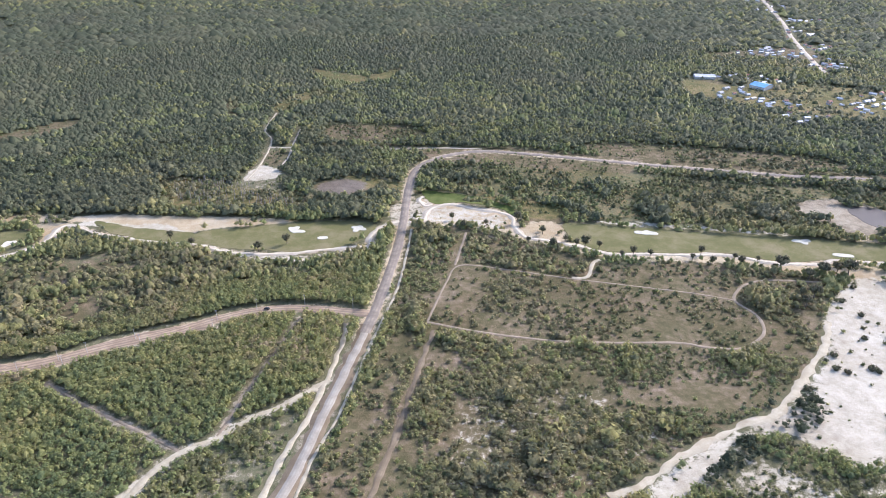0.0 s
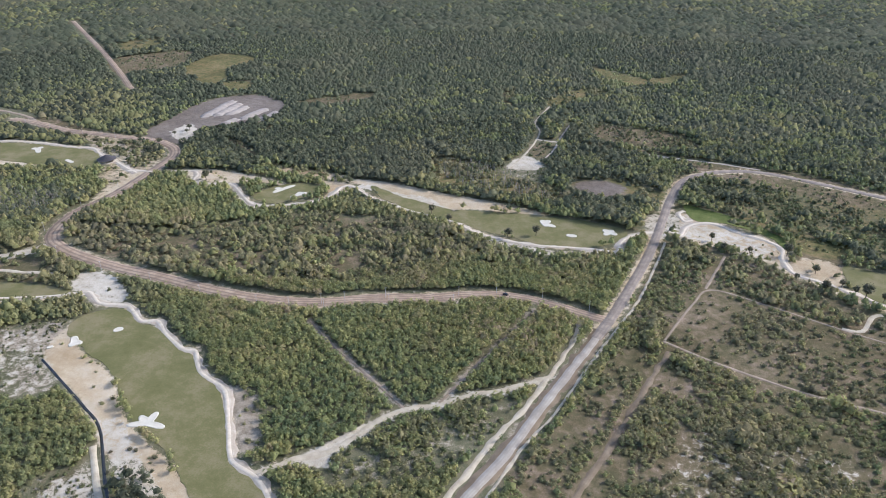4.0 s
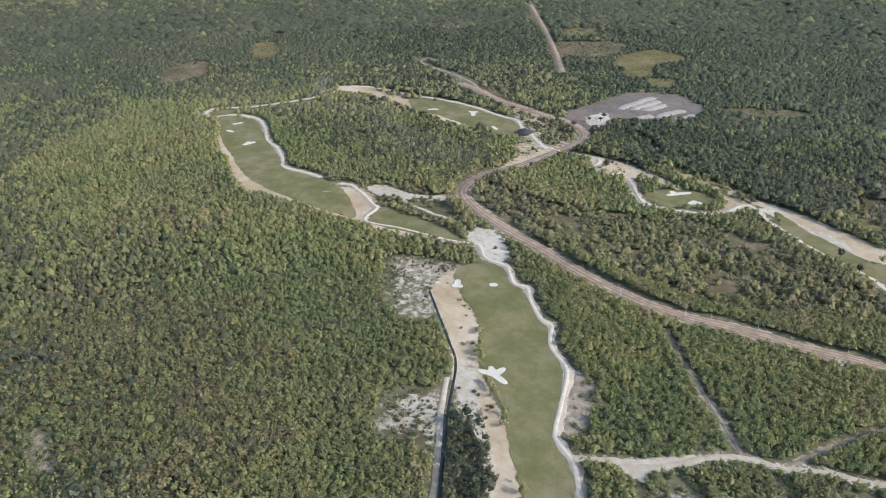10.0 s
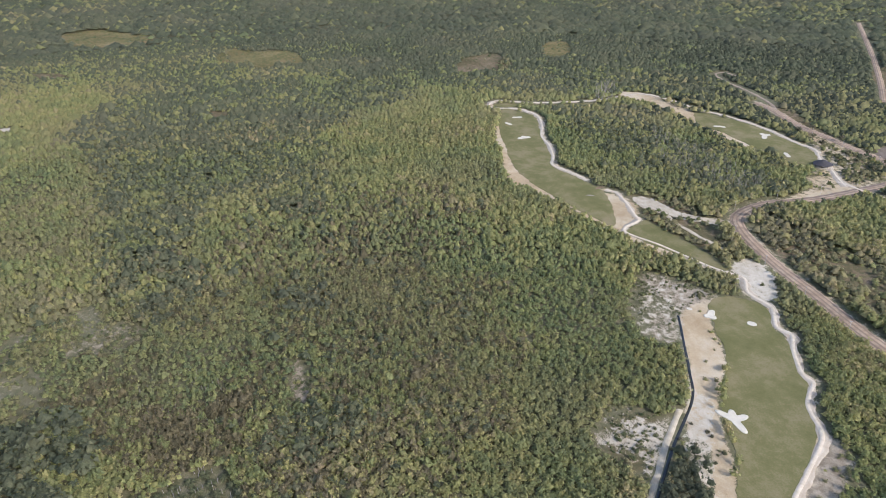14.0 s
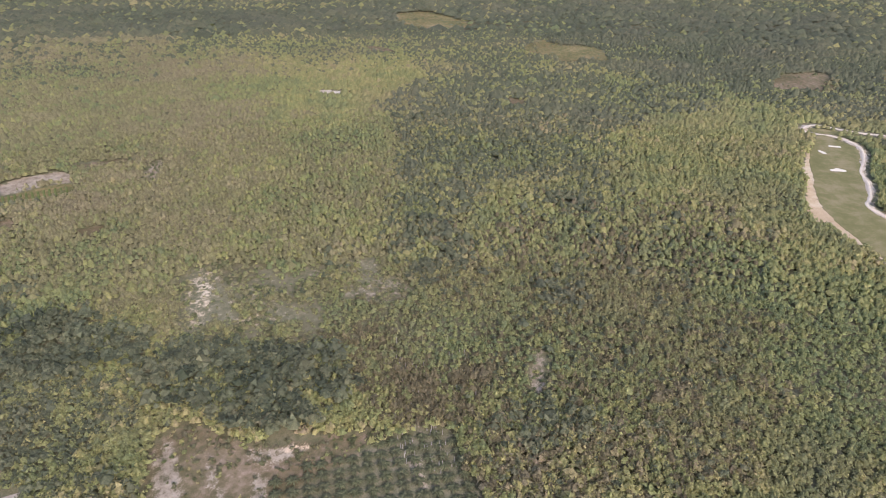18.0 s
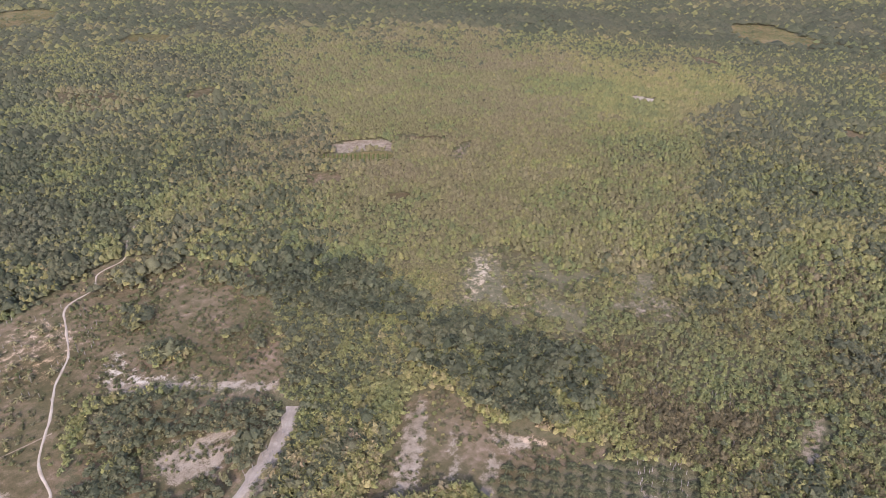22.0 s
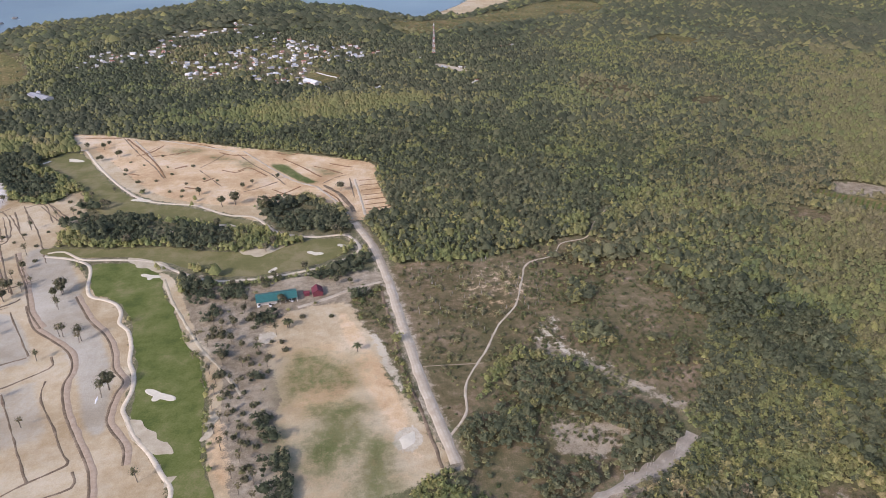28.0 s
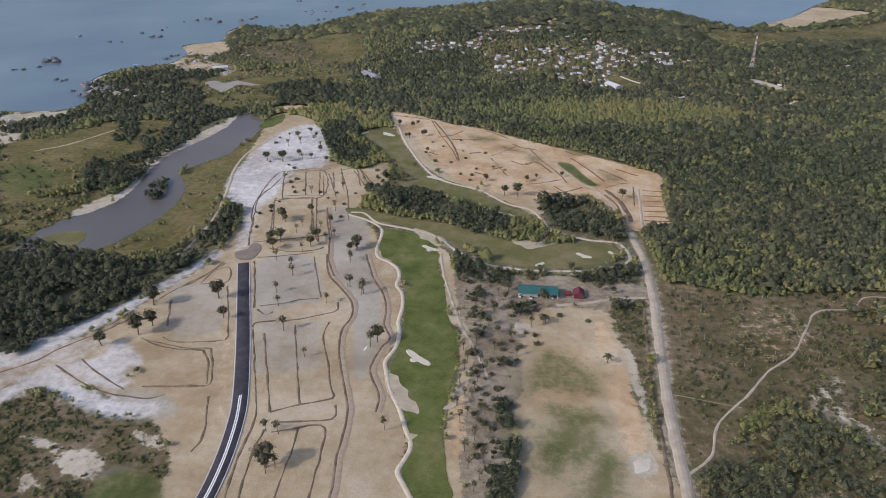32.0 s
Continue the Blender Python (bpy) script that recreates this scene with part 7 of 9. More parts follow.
# ---- ditches and low banks between the plots ----
for pts in ([(276, -493.3), (259.1, -458.8), (242.1, -422.3)], [(238.9, -425.5), (223.4, -432.9), (212.4, -440.3), (198, -445.8)], [(276.4, -499.6), (255.8, -507), (231.3, -518.5)], [(227.6, -510.5), (210.1, -473.5), (197, -446.9)],
            [(231.2, -396.6), (231.9, -402.7), (218.2, -408.6)], [(212.9, -408.9), (198.1, -416.6), (183.6, -426), (178.3, -432.8), (181.6, -443.1)], [(230.2, -395.3), (208.7, -352.3), (194.5, -324.9), (187.3, -309.7), (183.6, -297.4), (181.6, -280.6), (177.6, -258.8), (172.6, -239.3)],
            [(219.5, -391.5), (200.5, -354), (179, -311.4)], [(202, -406.4), (183, -364), (163.7, -322.2)], [(178.7, -311.5), (163.5, -321.7), (145.6, -332.1), (149.3, -340), (162.2, -368.3), (174.9, -393.3), (177.5, -403.8), (178.2, -415.2)],
            [(141.4, -325.7), (138, -317.2), (138.8, -313.3), (154.3, -308.1), (174.1, -302.9)], [(156.2, -302), (152.4, -281.9), (150, -264.5), (146.8, -244.7)], [(170.5, -295), (156.2, -302), (151.2, -305.1), (140.5, -305.3), (135.4, -285.4), (131.6, -264.1), (128.6, -248.5)],
            [(175.9, -296.4), (174.1, -279.8), (170.9, -262.4), (166.1, -242.6)], [(238.9, -420.5), (229.4, -415.1), (225.6, -419.9)],
            [(278.5, -449), (262.6, -419.2), (244, -382.8), (246.8, -376.7), (258, -372.5), (278.5, -368.9), (289.8, -372.5)], [(299.5, -366.6), (268.1, -363.1), (251.1, -366), (245.5, -362), (229.4, -329.8), (241.8, -325.8), (253.6, -322.3), (271.4, -318)],
            [(224.2, -317.5), (209, -284.3), (209.2, -270.3)], [(300.4, -486.4), (305.9, -461), (315.1, -441.3), (321.8, -419.3)], [(302.1, -449), (301.1, -469.3), (291.8, -477.7), (281.8, -455.3), (301.3, -447.5)], [(311.6, -419.3), (294.5, -386)],
            [(294.1, -518.9), (310.8, -560.3), (330.2, -607.3), (342.2, -682.8), (335, -701), (301, -709), (289, -719)], [(292.7, -526.8), (270.1, -536.8), (244.3, -547.1), (220.9, -560)], [(273.6, -518.8), (252.4, -515.8), (231.3, -523.6), (226.4, -530.6)],
            [(312.6, -617.3), (288.4, -560.3), (277.7, -533.8)], [(313.7, -619.9), (295.6, -630.3), (275.6, -636.8)], [(277.9, -635.5), (250.3, -560.1)], [(273.4, -635.5), (249.1, -571.2), (234, -538.7)],
            [(309.5, -630.3), (322.1, -665), (310.3, -672.2), (302.5, -676.6)], [(312, -701), (287.8, -639.6)], [(307.8, -633), (287.8, -639.6), (270.7, -642.2)], [(297, -706), (274, -643.6)], [(289.7, -697.9), (268.9, -643.6)],
            [(282, -709), (263.6, -660.3)], [(277, -722), (256, -667.5)], [(276, -717), (259, -722), (238.8, -674.7)], [(264, -739), (232.1, -682.2)],
            [(342.5, -327.4), (322, -317.7), (304.3, -311), (285.2, -307.3), (261.5, -308.2), (252.3, -314.1)], [(381.3, -305.5), (360.5, -327.6), (352.7, -346.2), (337.2, -369), (322.9, -396.8)], [(329.6, -336.6), (314.1, -327.4), (298.2, -320.1), (280.8, -312.9)], [(314.1, -438.4), (307.6, -453.8), (298.2, -484.7)], [(252.5, -363.3), (242.8, -351.8), (231.2, -329)], [(253.6, -321.4), (242.7, -323.7), (230.6, -328)], [(304.4, -368.3), (286.8, -361.8), (272.8, -360.5), (252.5, -363.3)],
            [(218, -925), (190, -860), (165, -809), (149, -768)], [(114, -796), (97, -822), (89, -839)], [(114, -788), (98, -757), (87, -734)], [(63, -714), (47, -722), (28, -735)],
            [(74, -833), (53, -790), (34, -757), (20, -725)], [(-19, -720), (-34, -734), (-46, -740)], [(-49, -728), (-49.1, -699.5), (-49.1, -674.6)], [(183, -861), (175, -875), (169, -883)], [(147, -845), (138, -856), (133, -864)], [(308.5, -626.9), (328.4, -677.8), (330.1, -702.5), (294.2, -711), (269, -640.7), (308.5, -626.9)], [(303.7, -544.6), (331.2, -617.7), (332.1, -654), (330, -694.1), (311.3, -712.8)], [(284.7, -546.5), (311.4, -612.7), (314.2, -626.3)], [(277, -629.9), (243.5, -550.5)], [(226.6, -552.2), (252.8, -611.6)], [(284.5, -701.7), (253.6, -639.3)], [(260.6, -717.6), (225.4, -664.2)], [(256.9, -726.7), (225, -679.7)], [(312.5, -702.4), (288.6, -641.8)], [(267.8, -700), (246.7, -654.7), (222.4, -588.5)]):
    ribbon("ditch", pts, 1.05, 0.13, MAT["ditch"], "shallow brown ditch cut in bare sand", "ditch", 0.9, 0.8, 3.0)
ribbon("ditch", [(-20, -714), (-33.7, -689), (-41.7, -661.9), (-45.1, -639.8)], 4.0, 0.13, MAT["ditch"], "wide overgrown ditch in orange soil", "ditch", 0.4, 0.5)
for pts in ([(218.8, -517.7), (204.3, -484.4), (185.2, -462.7), (171.2, -445.2), (164.6, -425.8), (165.4, -406.3), (159, -382.4), (148.5, -358.3), (138.1, -336.5), (131.7, -321.2), (127.7, -301.4), (125.3, -282.9), (120.9, -266.3), (118.4, -250.6)],
            [(184.5, -524.6), (166.6, -487.1), (150.6, -462.5), (141.3, -438.7), (137.1, -419.7), (128.3, -404.3), (130.9, -391.7), (131.8, -374.6), (129.9, -362.1), (117.6, -340.7), (114.6, -324.7)],
            [(253.7, -613.2), (242.1, -582.7), (227.5, -549.2), (213.6, -509), (198.9, -481.8)]):
    ribbon("drain", pts, 1.4, 0.14, MAT["ditch"], "winding drain through bare beige sand", "ditch", 0.3, 0.8, 3.0)
    ribbon("bank", beside(pts, 2.4, 6.0), 3.4, 0.09, MAT["berm"], "pale orange bank along the drain", "bank", 0.4, None, 4.0, 0.1)
for pts in ([(203, -912), (180, -862), (168, -830)], [(68, -843), (36, -780), (11, -735), (-13, -711)], [(-54, -724), (-55.1, -671.6), (-55.3, -629)], [(286, -956), (224, -940), (143, -888), (79, -845)], [(-13, -711), (-30.8, -666.7), (-42.2, -622.6)]):
    ribbon("site_track", pts, 2.2, 0.15, MAT["dirt_road"], "pale wheel track across orange building land", "track", 0.3, None)
for pts in ([(-58, -720), (-81, -721)], [(-58, -706), (-81, -707)], [(-58, -692.3), (-81.4, -694)], [(-58.1, -679.2), (-81.7, -681.1)], [(-57.6, -666.5), (-82, -668.6)], [(-57.7, -654.2), (-82.3, -656.4)], [(-57.4, -643.5), (-83.7, -646.2)]):
    ribbon("furrow", pts, 1.6, 0.14, MAT["dug_orange"], "dark furrow in orange soil beside the wood", "furrow", 0.45, None)

area("turning_head", [(298.8, -501.8), (297.5, -508.3), (292.1, -513.1), (291.9, -523.8), (286.6, -524.8), (280.5, -515.9), (278.4, -505.5), (279.6, -495.3), (286.8, -492.6), (292.2, -493.6)], 0.39, MAT["road_grey"], "unfinished grey turning head of the new road", "road", 0.2, thick=0.4)
for pts in ([(71.8, -353.4), (67.6, -359), (64.9, -355.1), (67, -344.2), (68, -335.8), (73.7, -337.4), (70.5, -344.2)], [(118.5, -363), (111, -361.9), (105.5, -353.4), (95.1, -340), (88.4, -332.3), (89.8, -326.7), (97.2, -329.7), (104.3, -337.4), (111.2, -349.6)], [(90.7, -310.5), (84.2, -309.1), (85.3, -305.9), (89.9, -304.5)],
            [(120.4, -367.2), (111.4, -347.8), (106.2, -340.2), (110.5, -342.2), (118.6, -357)], [(154.6, -583.3), (133.6, -575.1), (120.1, -562.4), (123.2, -552.5), (141.4, -562.8)], [(62.6, -577.4), (51.2, -591.6), (27.7, -590.3), (21.8, -579.8), (38.3, -565.1), (53.6, -566.5)], [(129.1, -632.2), (101.4, -637.7), (72.7, -635.1), (69, -627.7), (92.9, -620.2), (120.9, -620)]):
    area("sand_patch", pts, 0.31, MAT["sand_track"], "ragged patch of white sand on the fairway", "sand", 1.6, False, 2.0, 0.2)
for pts in ([(213, -920), (183, -861), (161, -810), (149, -772)], [(173, -847), (151, -849), (131, -857)], [(192, -852), (176, -863), (165, -884)], [(72, -777), (59, -784), (39, -754)], [(44.1, -688.7), (21, -701), (4, -717)], [(21, -806), (0, -773), (-19, -738)],
            [(29, -829), (15, -818), (2, -822)], [(-12, -775), (-31, -757), (-43, -743)], [(142, -799), (129, -806)], [(190, -794), (178, -786)], [(89, -783), (74, -773), (65, -779)], [(272, -934), (246, -930), (220, -924)], [(-19, -701), (-30.9, -678.2), (-36.2, -654)],
            [(107, -752), (96, -761)], [(125, -739), (111, -733)], [(34, -714), (15.2, -694.4), (-2.3, -690.2)], [(96, -844), (81, -832), (63, -827)], [(136, -889), (119, -878), (103, -863)], [(-31, -779), (-43, -770), (-55, -762)]):
    ribbon("soil_ridge", pts, 1.5, 0.32, MAT["dug_orange"], "low dark ridge of dug soil on orange land", "soil ridge", 0.6, None, 3.0, 0.4)
ribbon("far_track", [(-213, 712), (-209, 758), (-210, 811), (-216, 852), (-231, 886), (-232, 961)], 2.0, 0.14, MAT["sand_track"], "pale track winding through far woods", "track", 0.4, 5.0)
ribbon("far_track", [(-212, 817), (-167, 817), (-98, 814), (-30, 810)], 2.2, 0.14, MAT["sand_track"], "thin pale track through far woods", "track", 0.4, None)
ribbon("far_track", [(-821, 622), (-875, 648), (-942, 655), (-994, 652), (-1041, 658), (-1054, 680), (-1027, 689)], 5.0, 0.16, MAT["dirt_track"], "grey-brown track bending through far woods", "track", 0.25, None)
for a, b in (((-530.7, -593.6), (-510.0, -572.6)), ((-534.0, -589.5), (-513.2, -568.5)), ((-537.3, -585.3), (-516.4, -564.5)), ((-540.6, -581.2), (-519.5, -560.5)), ((-543.9, -577.0), (-522.7, -556.5)), ((-547.2, -572.9), (-525.9, -552.5)), ((-550.5, -568.7), (-529.1, -548.5)), ((-553.8, -564.6), (-532.3, -544.4)), ((-557.1, -560.4), (-535.5, -540.4)), ((-560.4, -556.3), (-538.7, -536.4)), ((-563.7, -552.1), (-541.9, -532.4)), ((-567.0, -548.0), (-545.1, -528.4)), ((-570.3, -543.8), (-548.2, -524.3)), ((-573.6, -539.7), (-551.4, -520.3)), ((-576.8, -535.5), (-554.6, -516.3))):
    tagged(ribbon("crop_row", [a, b], 1.7, 0.6, MAT["turf_fresh"], "low green crop row on pale ground", "crop", 0.3, None, 3.0, 0.6, "thing"), group="crop rows in the wood")
ribbon("marsh_track", [(670, -705), (646, -735), (629, -780), (619, -817)], 2.6, 0.14, MAT["sand_track"], "pale track across the marsh", "track", 0.5, None)
ribbon("village_lane", [(404, -1143), (368, -1092), (328, -1022)], 6.0, 0.14, MAT["dirt_road"], "pale sandy lane behind the trees", "track", 0.2, None)
ribbon("field_wall", [(-39, -1217), (-59, -1189), (-80, -1168)], 1.6, 1.6, MAT["kerb"], "long pale wall along the sports field", "wall", 0.0, None, thick=1.6)
ribbon("shed_track", [(14.2, -472), (-9.1, -481), (-30.6, -491.3), (-53.1, -497.7)], 3.0, 0.15, MAT["dirt_road"], "pale track to the green-roofed shed", "track", 0.2, None)
ribbon("hedge_ditch", [(-51.7, -482.1), (-52.3, -432.6), (-52.4, -381.5), (-56, -344.4), (-58.2, -316.5), (-59.7, -285.8)], 2.0, 0.13, MAT["ditch"], "dark overgrown ditch along the dirt road", "ditch", 0.4, None)


# ---- bunkers ----
def bunker(mid, core, tips, text):
    """A dish of white sand with a raised grass lip; its arms reach out to the tips."""
    n = 56
    a = np.arange(n) / n * 2 * math.pi
    edge = core * (1 + 0.08 * np.cos(3 * a + mid[0]))
    for tx, ty in tips:
        q, far = math.atan2(ty - mid[1], tx - mid[0]), math.hypot(tx - mid[0], ty - mid[1])
        for u, lobe in ((0.3, 0.95 * core), (0.6, 0.9 * core), (0.8, 0.88 * core), (1.0, 0.92 * core)):
            d = max(0.0, far - 0.85 * core) * u
            side, ahead = d * np.sin(a - q), d * np.cos(a - q)
            reach = ahead + np.sqrt(np.maximum(lobe * lobe - side * side, 0))
            edge = np.where((np.abs(side) < lobe) & (reach > edge), reach, edge)
    for _ in range(2):
        edge = 0.25 * np.roll(edge, 1) + 0.5 * edge + 0.25 * np.roll(edge, -1)
    out = np.column_stack([edge * np.cos(a), edge * np.sin(a)])
    v = [np.column_stack([np.array(mid) + out * k, np.full(n, z)]) for k, z in ((1.08, 0.1), (1.0, 0.5), (0.85, 0.36), (0.4, 0.3))]
    v.append([[mid[0], mid[1], 0.3]])
    f = [(k * n + i, (k + 1) * n + i, (k + 1) * n + (i + 1) % n, k * n + (i + 1) % n)[::-1] for k in range(3) for i in range(n)]
    f += [(3 * n + i, 3 * n + (i + 1) % n, 4 * n) for i in range(n)]
    ob = mesh_object("bunker", np.vstack(v), f, MAT["bunker"], smooth=True)
    return tagged(ob, text, "bunker", "bunkers of the golf course")


for mid, core, tips, text in (
        ((-286.6, 233.3), 2.4, [(-297.0, 227.4), (-295.4, 236.7), (-288.5, 243.2), (-275.1, 234.3)], "large white sand bunker with three rounded arms"),
        ((-393.8, 279.1), 2.6, [(-393.3, 274.3), (-388.7, 279.8), (-399.9, 284.1)], "white kidney-shaped sand bunker"),
        ((-377.4, 302.7), 2.6, [(-379.4, 300.3), (-375.4, 305.1)], "small round white sand bunker"),
        ((-405.3, 268.1), 1.4, [(-406.5, 266.7), (-403.9, 269.8)], "tiny white sand bunker beside bare ground"),
        ((-413.2, 565.9), 3, [(-416.8, 554.8), (-421.6, 565.3), (-406.9, 580.4)], "long white sand bunker on a small green"),
        ((-390.1, 559.5), 3, [(-393.1, 551.5), (-391.4, 566.8), (-385.1, 567.7)], "curved white sand bunker on a small green"),
        ((-797.9, 522.7), 2.6, [(-800.2, 515.9), (-792.9, 528.6)], "low white sand bunker on an olive fairway"),
        ((-753.6, 559.2), 3.2, [(-761.2, 558.2), (-754.2, 566.5), (-741.5, 550.1)], "white sand bunker beside the cart path"),
        ((-685.3, 543.1), 2.4, [(-692.5, 545.1), (-678.1, 541.1)], "small white sand bunker near the pavilion"),
        ((-139.0, 589.0), 2.8, [(-143.3, 595.6), (-136.0, 597.4), (-135.3, 584.8), (-128.0, 586.6)], "white branched sand bunker beside the path"),
        ((-109.7, 573.9), 2.6, [(-114.0, 574.0), (-105.1, 575.0)], "small white sand bunker on a fairway"),
        ((-79.7, 593.5), 2.8, [(-85.1, 597.1), (-76.8, 599.2), (-72.0, 591.6), (-81.8, 586.8)], "white forked sand bunker near the main road"),
        ((-809.2, 261.5), 3.2, [(-807.6, 254.8), (-809.6, 270.8), (-815.1, 264.6)], "oval white sand bunker on a far fairway"),
        ((-891.7, 277.8), 2.4, [(-892.3, 271.7), (-891.4, 285.3)], "flat white sand bunker on a far fairway"),
        ((-867.4, 259.3), 2.4, [(-872.7, 256.8), (-862.2, 261.8)], "small white sand bunker at the fairway's head"),
        ((102.3, -383.8), 2.6, [(112.4, -391.9), (106.6, -380.1), (92.9, -378.4)], "large white sand bunker with scalloped edge on bright grass"),
        ((132.2, -545.8), 2.2, [(139.4, -550.6), (131.6, -540.5), (123.5, -543.4)], "white sand bunker curling across a green"),
        ((-3.1, -558.0), 2.2, [(3.0, -562.9), (-5.1, -555.0), (-10.0, -556.5)], "white sand bunker on the crossing fairway"),
        ((-27.6, -568.1), 1.8, [(-24.1, -571.1), (-30.5, -567.3)], "small white sand bunker on the crossing fairway"),
        ((32.9, -535.5), 1.8, [(36.1, -532.1), (29.7, -538.9)], "small white sand bunker beside the shed track"),
        ((164.4, -713.1), 2.6, [(174.4, -715.5), (167.6, -719.6), (155.3, -709.0)], "white sand bunker below the orange building land"),
        ((256.6, -851.3), 2.4, [(266.5, -857.3), (248.3, -845.2)], "white sand bunker at the far end of a fairway"),
        ((289.3, -850.6), 1.8, [(293.0, -847.9), (286.3, -855.5)], "small white sand bunker beside pine trees"),
        ((187.0, 583.7), 3.4, [(177.0, 585.5), (197.5, 582.5), (190.0, 588.5)], "wide white sand bunker on a long fairway"),
        ((323.5, 566.5), 3.0, [(315.0, 568.0), (331.0, 568.5), (325.0, 561.0)], "white branched sand bunker on a long fairway"),
        ((347.1, 539.6), 3.0, [(339.0, 541.5), (355.0, 538.0)], "white sand bunker at the fairway's edge"),
        ((258.0, -849.0), 2.6, [(251.0, -846.0), (265.0, -852.0)], "small white sand bunker on a far green")):
    bunker(mid, core, tips, text)


# ---- sand heaps, debris ----
MAT["heap"] = speckled("heap_sand", [(0, (0.26, 0.225, 0.18)), (1, (0.4, 0.355, 0.295))], 0.2, 2)

def heap(name, pts, width, height, material, text, category):
    c = curve_through(pts, 3.0)
    t = np.gradient(c, axis=0)
    t /= np.maximum(np.linalg.norm(t, axis=1), 1e-6)[:, None]
    s = np.stack([-t[:, 1], t[:, 0]], 1)
    n = len(c)
    taper = np.clip(np.minimum(np.arange(n), np.arange(n)[::-1]) / 2.0, 0.15, 1)
    rows = [np.column_stack([c + s * (width * u * taper * (1 + 0.3 * wobble(c, 0.2, u)))[:, None], height * h * taper * (1 + 0.5 * wobble(c, 0.25, 4 + u))]) for u, h in ((-0.5, 0.0), (-0.3, 0.6), (0.0, 1.0), (0.3, 0.6), (0.5, 0.0))]
    i = np.arange(n - 1)
    f = np.vstack([np.column_stack([k * n + i, (k + 1) * n + i, (k + 1) * n + i + 1, k * n + i + 1])[:, ::-1] for k in range(4)])
    return tagged(mesh_object(name, np.vstack(rows), f, material, smooth=True), text, category)


for pts in ([(-653, 732), (-655, 764), (-661, 802), (-657, 816)], [(-642, 744), (-642, 774), (-646, 810)], [(-630, 754), (-627, 780), (-630, 803)], [(-608, 716), (-606, 738), (-599, 747)], [(-597, 745), (-598, 776), (-594, 802)], [(-580, 742), (-572, 775), (-575, 796)]):
    tagged(heap("sand_mound", pts, 15.0, 2.4, MAT["heap"], "long heap of white sand on a gravel site", "sand heap"), group="sand heaps on the gravel site")
heap("debris_heap", [(37.5, -329.1), (35.7, -333.1), (34.8, -336.9)], 6.0, 1.8, MAT["line_white"], "heap of white rubble beside a hedge", "rubble")
heap("debris_heap", [(-636.2, 286.7), (-640, 293.7), (-639.7, 298.8)], 8.0, 2.2, MAT["ditch"], "dark heap of stumps and soil on a fairway", "rubble")
heap("debris_heap", [(-623.8, 270.4), (-622.7, 276), (-619, 280.4)], 7.0, 1.3, MAT["heap"], "pale heaps of soil beside a bunker", "rubble")
heap("debris_heap", [(141.5, -384.6), (141.3, -391.6)], 3.2, 0.9, MAT["line_white"], "small heap of white rubble on beige sand", "rubble")
heap("sand_mound", [(-40.9, -305.1), (-45.7, -313.1), (-49, -318.2)], 9.0, 0.45, MAT["bunker"], "pile of white sand beside the dirt road", "sand heap")


